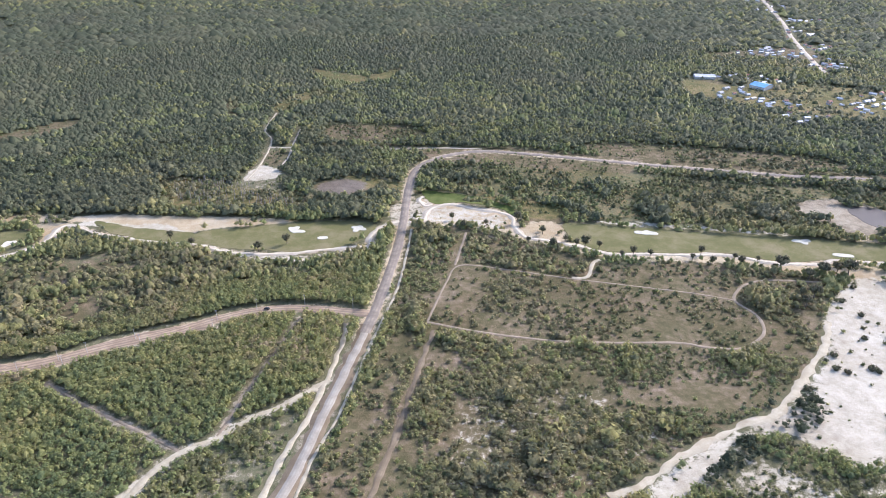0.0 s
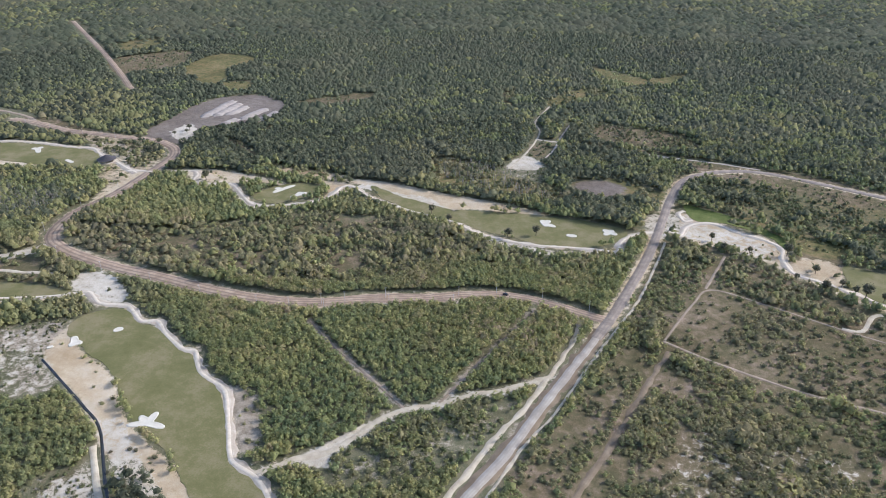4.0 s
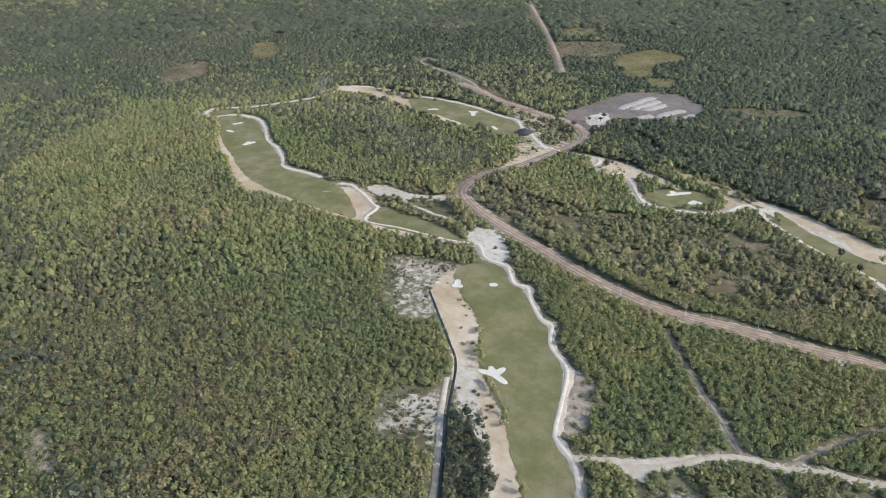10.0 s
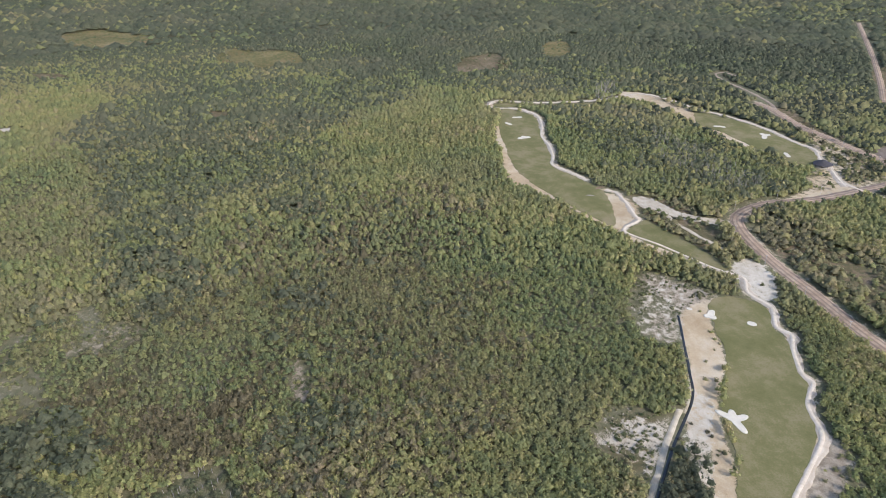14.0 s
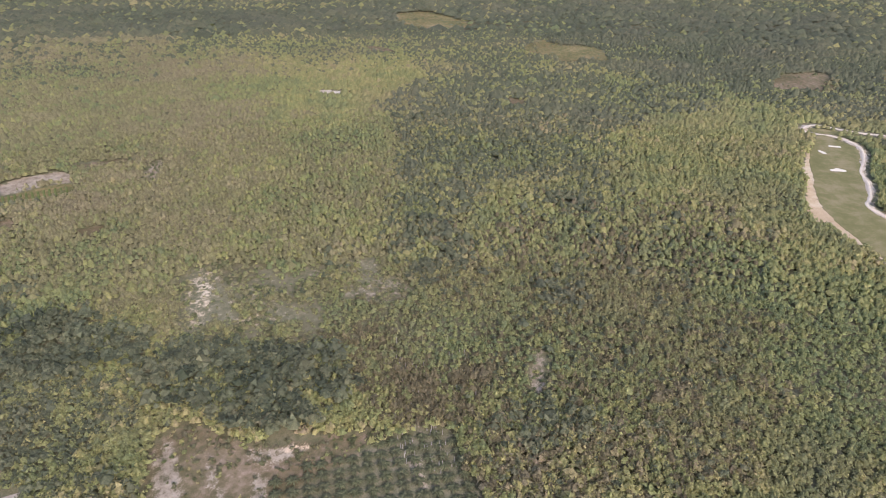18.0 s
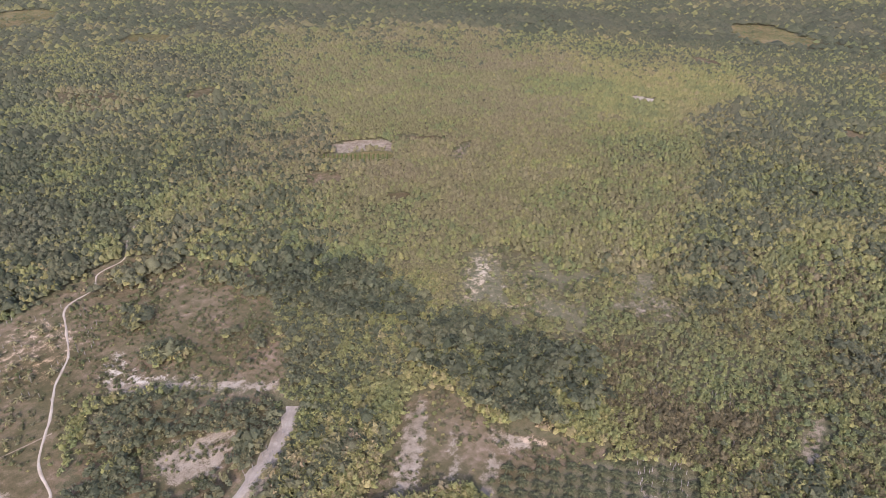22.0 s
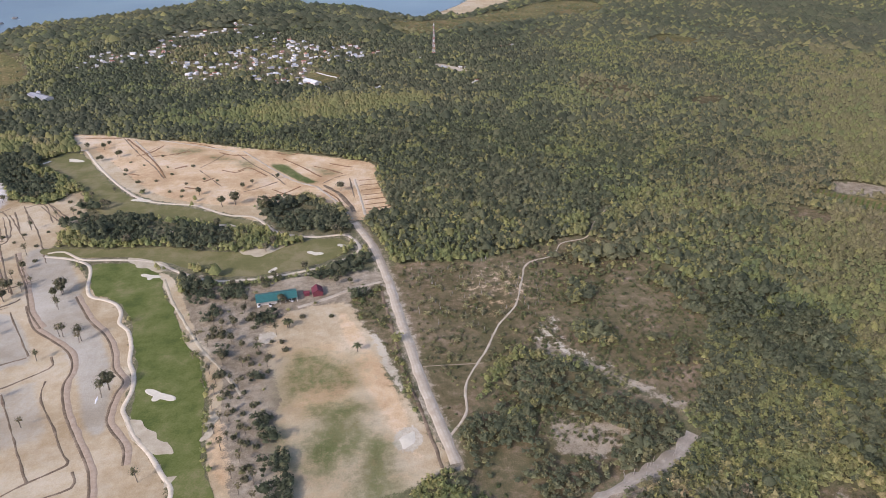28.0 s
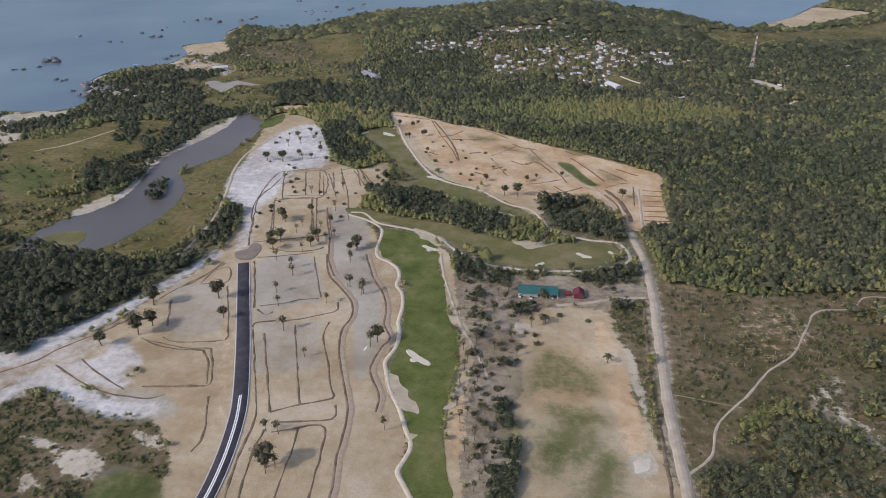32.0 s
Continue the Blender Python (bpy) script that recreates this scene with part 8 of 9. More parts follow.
# ---- single trees ----
def tree(kind, seed):
    """One tree at the origin, 1 unit = its crown's radius: trunk with limbs, and a crown of clumps and loose leaf sprays."""
    r = random.Random(seed)
    base = new("tree")
    high = {"dense": 2.3, "sparse": 3.1, "wide": 2.2, "bush": 0.7}[kind]
    bm = bmesh.new()
    tips = []

    def limb(a, b, ra, rb):
        a, b = Vector(a), Vector(b)
        m = (b - a).to_track_quat("Z", "Y").to_matrix()
        lo = [bm.verts.new(a + m @ Vector((ra * math.cos(k * 1.047), ra * math.sin(k * 1.047), 0))) for k in range(6)]
        hi = [bm.verts.new(b + m @ Vector((rb * math.cos(k * 1.047), rb * math.sin(k * 1.047), 0))) for k in range(6)]
        for k in range(6):
            bm.faces.new((lo[k], lo[(k + 1) % 6], hi[(k + 1) % 6], hi[k]))
        tips.append(b)

    knee = (r.uniform(-0.1, 0.1), r.uniform(-0.1, 0.1), high * 0.45)
    limb((0, 0, -0.05), knee, 0.085, 0.06)
    limb(knee, (knee[0] * 2, knee[1] * 2, high * 0.95), 0.06, 0.025)
    for k in range(5):
        a = k * 1.26 + r.uniform(-0.4, 0.4)
        limb((knee[0], knee[1], high * r.uniform(0.4, 0.65)), (0.62 * math.cos(a), 0.62 * math.sin(a), high * r.uniform(0.8, 1.05)), 0.04, 0.012)
    part("trunk", bm, MAT["bark"], base)
    clumps, size, flat = {"dense": (46, 0.28, 1.15), "sparse": (20, 0.2, 1.0), "wide": (44, 0.26, 0.8), "bush": (16, 0.42, 0.7)}[kind]
    q = np.random.RandomState(seed + 5)
    vs, fs = [], []
    for k in range(clumps):
        w, f = lump(seed * 13 + k)
        d = q.normal(0, 1, 3)
        d = d / np.linalg.norm(d) * (0.2 + 0.55 * q.uniform() ** 0.5) * (1, 1, flat * 0.8)
        vs.append(w * size * q.uniform(0.7, 1.3) + d + (0, 0, high * 0.78))
        fs.append(f + 6 * k)
    v, f = np.vstack(vs), np.vstack(fs)
    rr = np.random.RandomState(seed)
    n = 150 if kind != "sparse" else 80
    c = rr.normal(0, 1, (n, 3))
    c = c / np.linalg.norm(c, axis=1)[:, None] * rr.uniform(0.75, 1.12, (n, 1)) * (1, 1, flat * 0.75) + (0, 0, high * 0.72 + 0.2)
    tri = (c[:, None] + rr.uniform(-0.11, 0.11, (n, 3, 3))).reshape(-1, 3)
    f = np.vstack([f, len(v) + np.arange(3 * n).reshape(-1, 3)])
    leaves = mesh_object("crown", np.vstack([v, tri]), f, MAT["leaf_dead" if kind == "sparse" and seed % 2 else "leaf_tree"], base, True)
    float_attribute(leaves, "own", np.concatenate([np.repeat(rr.uniform(0, 1, len(v) // 6), 6), np.repeat(rr.uniform(0, 1, n), 3)]))
    float_attribute(leaves, "vary", np.ones(len(v) + 3 * n))
    return base


TREES = {}
for kind, text in (("dense", "dark green round tree on bare sand"), ("sparse", "thin half-bare tree on bare sand"), ("wide", "wide flat-crowned green tree on sandy ground"), ("bush", "low dark green bush on sandy ground")):
    for k in range(2):
        t0 = tagged(tree(kind, 11 + 7 * k + len(kind)), text, "bush" if kind == "bush" else "tree", "single trees and bushes")
        t0.name = "bush" if kind == "bush" else "tree"
        TREES[kind, k] = t0
used = {}


def plant(kind, x, y, r):
    k = int(x * 7 + y * 3) % 2
    src = TREES[kind, k]
    m = Matrix.LocRotScale((x, y, float(hill(x, y))), Euler((0, 0, x * 1.7 + y)), None)
    if not used.get(src):
        used[src] = True
        ob = src
        ob.matrix_basis = m
    else:
        ob = copy_thing(src, m)
    ob.scale = (r, r, r * (0.9 + 0.2 * ((x * 3.3) % 1)))


for kind, r, pts in (
        ("dense", 5.0, [(326.4, -353.7), (309, -371.7), (305.2, -383.8), (321, -410.5)] + [(275.9, -430), (285.9, -577.1), (161.6, -267.6)] + [(69.8, -680.5), (40.1, -655.5)]),
        ("wide", 4.0, [(258.4, -404.1), (269.4, -516.9), (276.9, -531.7), (268.1, -531.7), (237.5, -541.9), (238.5, -530.6), (195.9, -534.5), (372, -729), (352, -729), (159.8, -606.5)] + [(82.7, -679.5), (135.4, -397.1), (-36.6, -694)]),
        ("dense", 2.6, [(347, -824), (321, -771), (360, -839), (368, -814), (341, -753), (323, -746), (264.8, -598.3), (237.7, -580.4), (195.7, -530.4), (199.9, -526.5), (305.6, -594.9)] + [(210, -854), (253, -889), (230, -899), (108, -715), (228, -843)]),
        ("sparse", 2.9, [(261.2, -552.5), (232.8, -475.8), (235, -447.3), (206.8, -397.4), (165.5, -294.4), (190.1, -440.3), (179.8, -467.3), (192.8, -507.1), (165.7, -459.1), (257.2, -498), (240.8, -516.8), (237.8, -528.6), (367, -781), (301, -735)] + [(159.6, -263.4), (104.5, -310.2), (138.7, -390.1), (182.2, -467.9), (166.8, -457.4)]),
        ("bush", 1.9, [(340, -719), (330, -711), (313.1, -679.6), (317.4, -669.3), (300.7, -643.8), (391, -810), (388, -790), (368, -852), (233, -756), (234, -722)] + [(194, -791), (176, -764), (126, -728), (139, -729), (38, -866), (26, -892)]),
        ("bush", 2.9, [(64.9, -503.7), (75.7, -474.6), (76, -444), (67.8, -443.3), (66.7, -420.8), (50.1, -461.9), (37.2, -459.9), (45.9, -392.7), (67.3, -397.1), (38.1, -509.2), (-31.7, -480.1), (28.4, -518.9)]),
        ("wide", 2.6, [(24.1, -479.7), (91.9, -522.5), (64.1, -513.4), (46.7, -459)]),
        ("bush", 1.8, [(33.5, -429.5), (27.1, -427.1), (42.2, -416.9), (24.2, -417), (46.4, -449.9), (23.1, -450.7), (11, -457.1), (-10, -453.6), (35.5, -411.2), (46.7, -405.4), (52.4, -390.8), (58.9, -383), (49.6, -411.8), (35.4, -394.3), (60.9, -376.3), (50.1, -375.4), (44.3, -361.6), (56.8, -359), (50.5, -354.5), (51.5, -343.1), (55, -334.3), (48, -328), (42.2, -324.1), (46.5, -308.6), (47.5, -299.1)]),
        ("sparse", 2.2, [(58.2, -367.6), (54, -380.9), (60, -389.3), (52.5, -404.3), (58.8, -350), (48.2, -335.8), (50.5, -322.4), (50.5, -312.5), (42.7, -295.6), (42.8, -282.6), (44.4, -274), (54.6, -302.2), (50.3, -289.6), (43.5, -427.5), (30.3, -437.7), (36.2, -400.8)]),
        ("dense", 2.4, [(69.2, -457.5), (60.1, -455.2), (53.8, -473.3), (73.5, -444.4), (61.3, -435.1), (53.6, -425.4), (66.4, -415.5), (53.3, -486.7), (25.8, -480.8), (-17.4, -501), (-28.4, -498.8), (6.5, -529.3), (31.7, -521.2), (40.3, -512.7)]),
        ("wide", 2.8, [(-626.3, 672.6), (-752, 604), (-727, 607), (-699.5, 597.8), (-664.1, 605), (-642.3, 599.1), (-661.7, 628.3), (-620.3, 602.5), (-627.8, 625.5), (-713, 635), (-760, 631), (-631.8, 684.2), (-682.1, 687), (-634.7, 659.5)]),
        ("dense", 3.2, [(-222.8, 557.3), (-161.5, 547.9), (-245.5, 569.2), (-503.9, 557.4)] + [(-139.6, 562.3), (-51.2, 542.9), (70.3, 605.5), (96.9, 553.5), (125.4, 553.4)]),
        ("dense", 2.3, [(76.6, 564.4), (118.4, 556.7), (154.3, 537.6), (164.8, 540.7), (178.7, 537.6), (213.7, 532.5), (228, 524.5), (250, 532.5), (251.2, 522.5), (275.8, 512.8), (267.4, 527.4), (223.6, 540.7), (137.8, 553.4), (109.9, 566.6), (91.4, 581.4), (40.4, 599.3), (19, 593.3), (8.7, 611.8)]),
        ("wide", 4.5, [(297.6, 498.7), (311.3, 503.3), (325.2, 508), (331.2, 501.5), (288, 468.2), (275.9, 455.9), (280.5, 512.8)]),
        ("bush", 2.2, [(258.6, 388.4), (261.7, 379.1), (267.7, 376.1), (233.5, 358.6), (312.7, 444.2), (327.5, 485.2), (307.9, 464), (288.2, 376.1), (286.1, 379.1), (267.5, 394.8), (200.5, 307.8), (194.7, 305.6), (179.5, 312.5), (216.8, 294.5), (137.5, 274), (299.4, 414.9)]),
        ("bush", 1.1, [(-288.9, 206.5), (-276.5, 212.7), (-272.7, 200.8), (-262.4, 197.2), (-262.8, 189), (-272.2, 185.4), (-280.3, 212.5), (-278.2, 194.1), (-262.6, 212.8), (-256.9, 203.7)]),
        ("sparse", 2.4, [(378.7, -813.3), (356.4, -794.1), (331.5, -739.6), (341.3, -801.8), (327.0, -786.5), (309.5, -667.0), (282.2, -643.8), (238.1, -580.8), (242.7, -607.2), (253.8, -661.5), (261.4, -566.3), (243.8, -548.2), (240.9, -562.4), (237.8, -728.5), (219.1, -707.9), (238.2, -686.4), (267.3, -734.7), (222.9, -687.9), (224.0, -552.4), (227.9, -540.8), (195.4, -512.3), (238.6, -488.4), (225.2, -429.0), (179.8, -370.2), (173.7, -294.9), (156.0, -268.2)]),
        ("dense", 2.2, [(379.0, -738.8), (357.3, -740.8), (301.5, -740.5), (281.5, -572.8), (278.7, -530.3), (232.1, -842.3), (212.6, -853.1), (192.5, -795.0), (233.3, -884.0), (231.3, -752.7), (195.2, -741.5), (199.6, -706.4), (27.7, -743.2), (54.9, -733.7), (64.0, -722.7)]),
        ("bush", 1.5, [(366.3, -725.3), (308.4, -656.3), (293.7, -650.1), (275.0, -649.0), (305.9, -593.2), (307.4, -617.2), (239.5, -623.8), (237.0, -652.6), (224.8, -642.1), (257.4, -650.6), (261.3, -635.7), (314.1, -586.0), (303.6, -556.3), (217.3, -657.5), (212.6, -673.1), (204.7, -689.6), (232.5, -593.9), (161.1, -844.4), (177.4, -817.0), (142.9, -779.9), (124.5, -748.2), (122.4, -801.6), (106.4, -758.9), (194.4, -830.3), (156.7, -763.4), (125.4, -713.5), (92.4, -751.2)]),
        ("sparse", 2.0, [(78.8, -413.8), (73.8, -400.5), (76.3, -387.0), (69.1, -378.3), (69.3, -363.1), (63.8, -352.2), (66.7, -340.9), (58.5, -333.8), (61.8, -325.8), (58.5, -358.4), (63.2, -372.7), (68.6, -387.8), (65.7, -408.2), (86.1, -420.3), (85.8, -443.0), (77.2, -432.3), (68.8, -444.7), (75.4, -460.2), (70.0, -469.1), (61.8, -457.4), (60.0, -478.7)]),
        ("dense", 2.6, [(215, -731), (193.5, -699.6), (168.8, -664), (195, -658.8), (96.4, -607.7), (85.8, -609.8), (83.3, -630.2), (57.8, -602.6), (38.8, -570.6), (32.3, -583.5), (65.9, -582.7), (-23.2, -594.6), (-28.2, -589.8)])):
    for i, (x, y) in enumerate(pts):
        plant(kind, x, y, r * (1.05 + 0.5 * ((i * 0.618) % 1)))


# ---- palms ----
def palm(seed, high, fronds, name, text, category, group, leaf="leaf_palm"):
    r = random.Random(seed)
    base = tagged(new(name), text, category, group)
    bm = bmesh.new()
    bmesh.ops.create_cone(bm, segments=7, radius1=0.32, radius2=0.2, depth=high, matrix=Matrix.Translation((0, 0, high / 2)))
    part("trunk", bm, MAT["bark"], base)
    bm = bmesh.new()
    for k in range(fronds):
        a, reach, up = k * 2.4 + r.uniform(-0.2, 0.2), r.uniform(3.2, 4.8), r.uniform(0.2, 1.5)
        w = Vector((-math.sin(a), math.cos(a), 0))
        rows = []
        for u in (0.0, 0.3, 0.65, 1.0):
            c = Vector((math.cos(a) * reach * u, math.sin(a) * reach * u, high + up * math.sin(u * 2.6) - 1.1 * u * u))
            half = (0.15, 0.65, 0.55, 0.04)[int(u * 3 + 0.2)]
            rows.append([bm.verts.new(c + w * half - Vector((0, 0, 0.2))), bm.verts.new(c), bm.verts.new(c - w * half - Vector((0, 0, 0.2)))])
        for p, q in zip(rows, rows[1:]):
            for s in (0, 1):
                bm.faces.new((p[s], q[s], q[s + 1], p[s + 1]))
    fronds_mesh = part("crown", bm, MAT[leaf], base)
    float_attribute(fronds_mesh, "own", np.repeat([r.random() for _ in range(fronds)], 12))
    float_attribute(fronds_mesh, "vary", np.ones(12 * fronds))
    return base


oil = palm(3, 1.6, 15, "oil_palm", "young oil palm with star-shaped fronds in a row", "palm", "rows of oil palms")
plot = BARE[0]
first = True
cx, cy = plot.mean(0)
for i in range(-9, 10):
    for j in range(-9, 10):
        x, y = cx + i * 8.3 * 0.9 + j * 8.3 * -0.44 + random.uniform(-0.5, 0.5), cy + i * 8.3 * 0.44 + j * 8.3 * 0.9 + random.uniform(-0.5, 0.5)
        if mask_of(np.array([x]), np.array([y]), plot, 1.0)[0] > 0.5:
            m = pose(x, y, 0, 0, 0, random.uniform(0, 360))
            if first:
                oil.matrix_basis, first = m, False
            else:
                copy_thing(oil, m)
coco = palm(8, 5.5, 13, "palm_tree", "slender palm tree standing on bare sand", "palm", "palms on the sand")
for i, (x, y) in enumerate([(-24.8, -405.4), (22.4, -446.9), (20.6, -445.8), (42.6, -420.3)]):
    if i == 0:
        coco.matrix_basis = pose(x, y, 0, 0, 0, 20)
    else:
        copy_thing(coco, pose(x, y, 0, 0, 0, 70 * i))
wild = palm(5, 2.6, 11, "wild_palm", "pale wild palm in brown scrub", "palm", "wild palms in the scrub", "leaf_light")
for i, (x, y) in enumerate([(-77, -455.8), (-87.9, -458), (-96.4, -440.3), (-120.1, -455.8), (-130.8, -458), (-148.4, -459.4), (-152.6, -488.9), (-114.3, -502.4), (-124.1, -504.4), (-94.5, -402.1), (-86.2, -387.3), (-134.4, -429.8), (-80, -418), (-92.7, -478.3), (-122, -436.6), (-137.4, -471.9), (-108.3, -417.4), (-83.7, -492.8), (-111.7, -470.4)]
                           + [(-113.6, -501.5), (-124, -507.6), (-118.4, -476.5), (-97.2, -477.3), (-148.9, -500.4), (-151.6, -481.2), (-133.1, -482.8), (-79.6, -457.9), (-80.8, -440), (-133, -452.6), (-150.3, -466.4), (-111.9, -444.6)]):
    m = Matrix.LocRotScale((x, y, 0), Euler((0, 0, i * 1.9)), None)
    ob = wild if i == 0 else copy_thing(wild, m)
    ob.matrix_basis = m
    k = 0.7 + 0.35 * ((i * 0.618) % 1)
    ob.scale = (k, k, k)


# ---- bare trunks in the drowned wood ----
def trunks(pts, count, high, text, seed):
    r = np.random.RandomState(seed)
    ring = curve_through(pts, 6.0, closed=True)
    lo, hi = ring.min(0), ring.max(0)
    p = r.uniform(lo, hi, (count * 4, 2))
    p = p[mask_of(p[:, 0], p[:, 1], ring, 2.0) > 0.5][:count]
    n = len(p)
    h = r.uniform(0.6, 1.2, n) * high
    lean = r.uniform(-0.08, 0.08, (n, 2)) * h[:, None]
    vs = []
    for k in range(4):
        a = k * math.pi / 2
        vs.append(np.column_stack([p + 0.22 * np.array([math.cos(a), math.sin(a)]), np.zeros(n)]))
        vs.append(np.column_stack([p + lean + 0.06 * np.array([math.cos(a), math.sin(a)]), h]))
    v = np.stack(vs, 1).reshape(-1, 3)
    f = np.array([(2 * k, (2 * k + 2) % 8, (2 * k + 3) % 8, 2 * k + 1) for k in range(4)])
    f = (f[None] + (np.arange(n) * 8)[:, None, None]).reshape(-1, 4)
    tagged(mesh_object("bare_trunks", v, f, MAT["pale_wood"]), text, "dead trees", kind="stuff")


MAT["pale_wood"] = speckled("pale_wood", [(0, (0.22, 0.2, 0.175)), (1, (0.42, 0.385, 0.35))], 1.0, 6)
trunks([(-795, 431), (-732, 443), (-659.3, 459.3), (-603.5, 458.8), (-599, 423.7), (-657.4, 394.8), (-716, 392)], 480, 10.5, "pale bare trunks of a drowned wood", 1)
trunks([(-1008, 438), (-1021, 472), (-939, 435), (-944, 412)], 90, 12.0, "tall pale bare trunks by the far fairway", 2)
trunks([(-363.6, -142.2), (-403.9, -100.9), (-372.3, -60.9), (-290.9, -44), (-274.2, -78.8), (-319.4, -107.4)], 260, 4.2, "grey bare stems between half-dead trees", 3)
trunks([(-157.5, -263.3), (-211, -271.2), (-227.9, -237.5), (-184.2, -203.4), (-143.3, -227.9)], 140, 3.2, "grey bare stems between bushes", 4)
trunks([(-94.6, -541.2), (-171.4, -526.8), (-188.8, -473.7), (-157.3, -419.7), (-120.8, -401.6), (-72.8, -447.6)], 110, 3.6, "grey bare stems on the cleared slope", 6)
trunks([(-284.5, 696), (-235, 712), (-177.6, 673.2), (-148.9, 644.8), (-203.6, 638), (-258.3, 651.8)], 220, 8.0, "pale bare trunks at the wood's edge", 5)


# ---- buildings ----
ROOFS = {}
for key, colour, rough, metal in (("zinc", (0.42, 0.435, 0.45), 0.5, 0.2), ("white", (0.56, 0.56, 0.56), 0.6, 0.0), ("rust", (0.26, 0.15, 0.11), 0.8, 0.2), ("tile", (0.36, 0.17, 0.12), 0.8, 0.0),
                                  ("blue", (0.10, 0.30, 0.55), 0.5, 0.1), ("green", (0.035, 0.125, 0.115), 0.5, 0.1), ("red", (0.13, 0.026, 0.036), 0.7, 0.0), ("grey", (0.30, 0.30, 0.31), 0.7, 0.1), ("dark", (0.05, 0.045, 0.045), 0.8, 0.0)):
    ROOFS[key] = plain("roof_" + key, colour, rough, metal, 0.2, 0.5)
MAT["plaster"] = plain("plaster_wall", (0.6, 0.57, 0.52), 0.85, 0, 0.15, 0.5)
MAT["plaster_red"] = plain("red_wall", (0.13, 0.03, 0.04), 0.8, 0, 0.2, 0.5)
MAT["door_wood"] = plain("door_wood", (0.16, 0.10, 0.06), 0.7, 0, 0.2, 2.0)
MAT["glass"] = plain("window_glass", (0.05, 0.06, 0.07), 0.1, 0, 0.1, 1.0, 0.6)
MAT["steel"] = plain("galvanised_steel", (0.45, 0.45, 0.45), 0.5, 0.6, 0.15, 1.0)
MAT["tower_red"] = plain("tower_red_paint", (0.45, 0.12, 0.08), 0.6, 0, 0.2, 1.0)


def box(bm, cx, cy, cz, sx, sy, sz):
    bmesh.ops.create_cube(bm, size=1.0, matrix=Matrix.Translation((cx, cy, cz)) @ Matrix.Diagonal((sx, sy, sz, 1)))


def gable(bm, length, width, eave, rise, over=0.5, thick=0.15):
    """A ridged roof along x."""
    l, w = length / 2 + over, width / 2 + over
    drop = rise * over / (width / 2)
    for s in (1, -1):
        pts = [(-l, s * w, eave - drop), (l, s * w, eave - drop), (l, 0, eave + rise), (-l, 0, eave + rise)]
        lo, hi = [bm.verts.new(p) for p in pts], [bm.verts.new((x, y, z + thick)) for x, y, z in pts]
        for k in range(4):
            bm.faces.new((lo[k], lo[(k + 1) % 4], hi[(k + 1) % 4], hi[k]))
        bm.faces.new(hi)
        bm.faces.new(lo[::-1])
    bmesh.ops.recalc_face_normals(bm, faces=bm.faces[:])


def house(name, length, width, eave, rise, roof, wall, text, category="house", group="", windows=3, posts=False):
    base = tagged(new(name), text, category, group)
    if posts:
        for i in range(windows + 1):
            for s in (-1, 1):
                bm = bmesh.new()
                box(bm, -length / 2 + i * length / windows, s * (width / 2 - 0.1), eave / 2, 0.3, 0.3, eave)
                part("post", bm, MAT["kerb"], base)
        bm = bmesh.new()
        box(bm, -length / 4, 0, eave * 0.45, length / 2, width * 0.7, eave * 0.9)
        part("wall", bm, wall, base)
    else:
        bm = bmesh.new()
        box(bm, 0, 0, eave / 2, length, width, eave)
        gab = [bm.verts.new(p) for p in ((-length / 2, -width / 2, eave), (-length / 2, width / 2, eave), (-length / 2, 0, eave + rise), (length / 2, -width / 2, eave), (length / 2, width / 2, eave), (length / 2, 0, eave + rise))]
        bm.faces.new((gab[0], gab[2], gab[1]))
        bm.faces.new((gab[3], gab[4], gab[5]))
        part("wall", bm, wall, base)
        bm = bmesh.new()
        box(bm, 0.2 * length, -width / 2 - 0.03, 1.05, 0.95, 0.1, 2.1)
        part("door", bm, MAT["door_wood"], base)
        for i in range(windows):
            bm = bmesh.new()
            box(bm, -length / 2 + (i + 0.5) * length / windows * 0.62 + 0.3, -width / 2 - 0.03, 1.6, 1.0, 0.1, 1.0)
            part("window", bm, MAT["glass"], base)
    bm = bmesh.new()
    gable(bm, length, width, eave, rise)
    part("roof", bm, roof, base)
    return base


def settle(spots, kinds, group, seed):
    """Stand copies of the kinds of house on the spots."""
    r = random.Random(seed)
    fresh = {k: True for k in range(len(kinds))}
    for x, y in spots:
        k = r.randrange(len(kinds))
        s = r.uniform(0.55, 0.95)
        m = pose(x, y, float(hill(x, y)), 0, 0, r.choice((20, 110, 35, 125, 0)) + r.uniform(-15, 15))
        if fresh[k]:
            ob, fresh[k] = kinds[k], False
            ob.matrix_basis = m
        else:
            ob = copy_thing(kinds[k], m)
        ob.scale = (s, s, s)
    for k, unused in fresh.items():
        if unused:
            for o in (*kinds[k].children, kinds[k]):
                bpy.data.objects.remove(o)


def village_kinds(group):
    return [house("house", l, w, 2.8, 1.5, ROOFS[roof], MAT["plaster"], text, "house", group, 2) for l, w, roof, text in (
        (9, 6.5, "zinc", "small house with a grey zinc roof"), (10, 7, "white", "small house with a pale roof"), (8, 6, "rust", "small house with a rusty roof"),
        (11, 7, "grey", "low house with a dull grey roof"), (9, 7, "white", "low white house among trees"), (8, 6, "tile", "small house with a brown tiled roof"), (12, 7, "zinc", "long house with a shiny zinc roof"))]


settle(VILLAGE, village_kinds("houses of the coastal village"), "", 21)
settle(OUTLIERS + RESORT, village_kinds("scattered houses in the woods"), "", 5)
settle(TOWN, village_kinds("houses of the inland village"), "", 8)


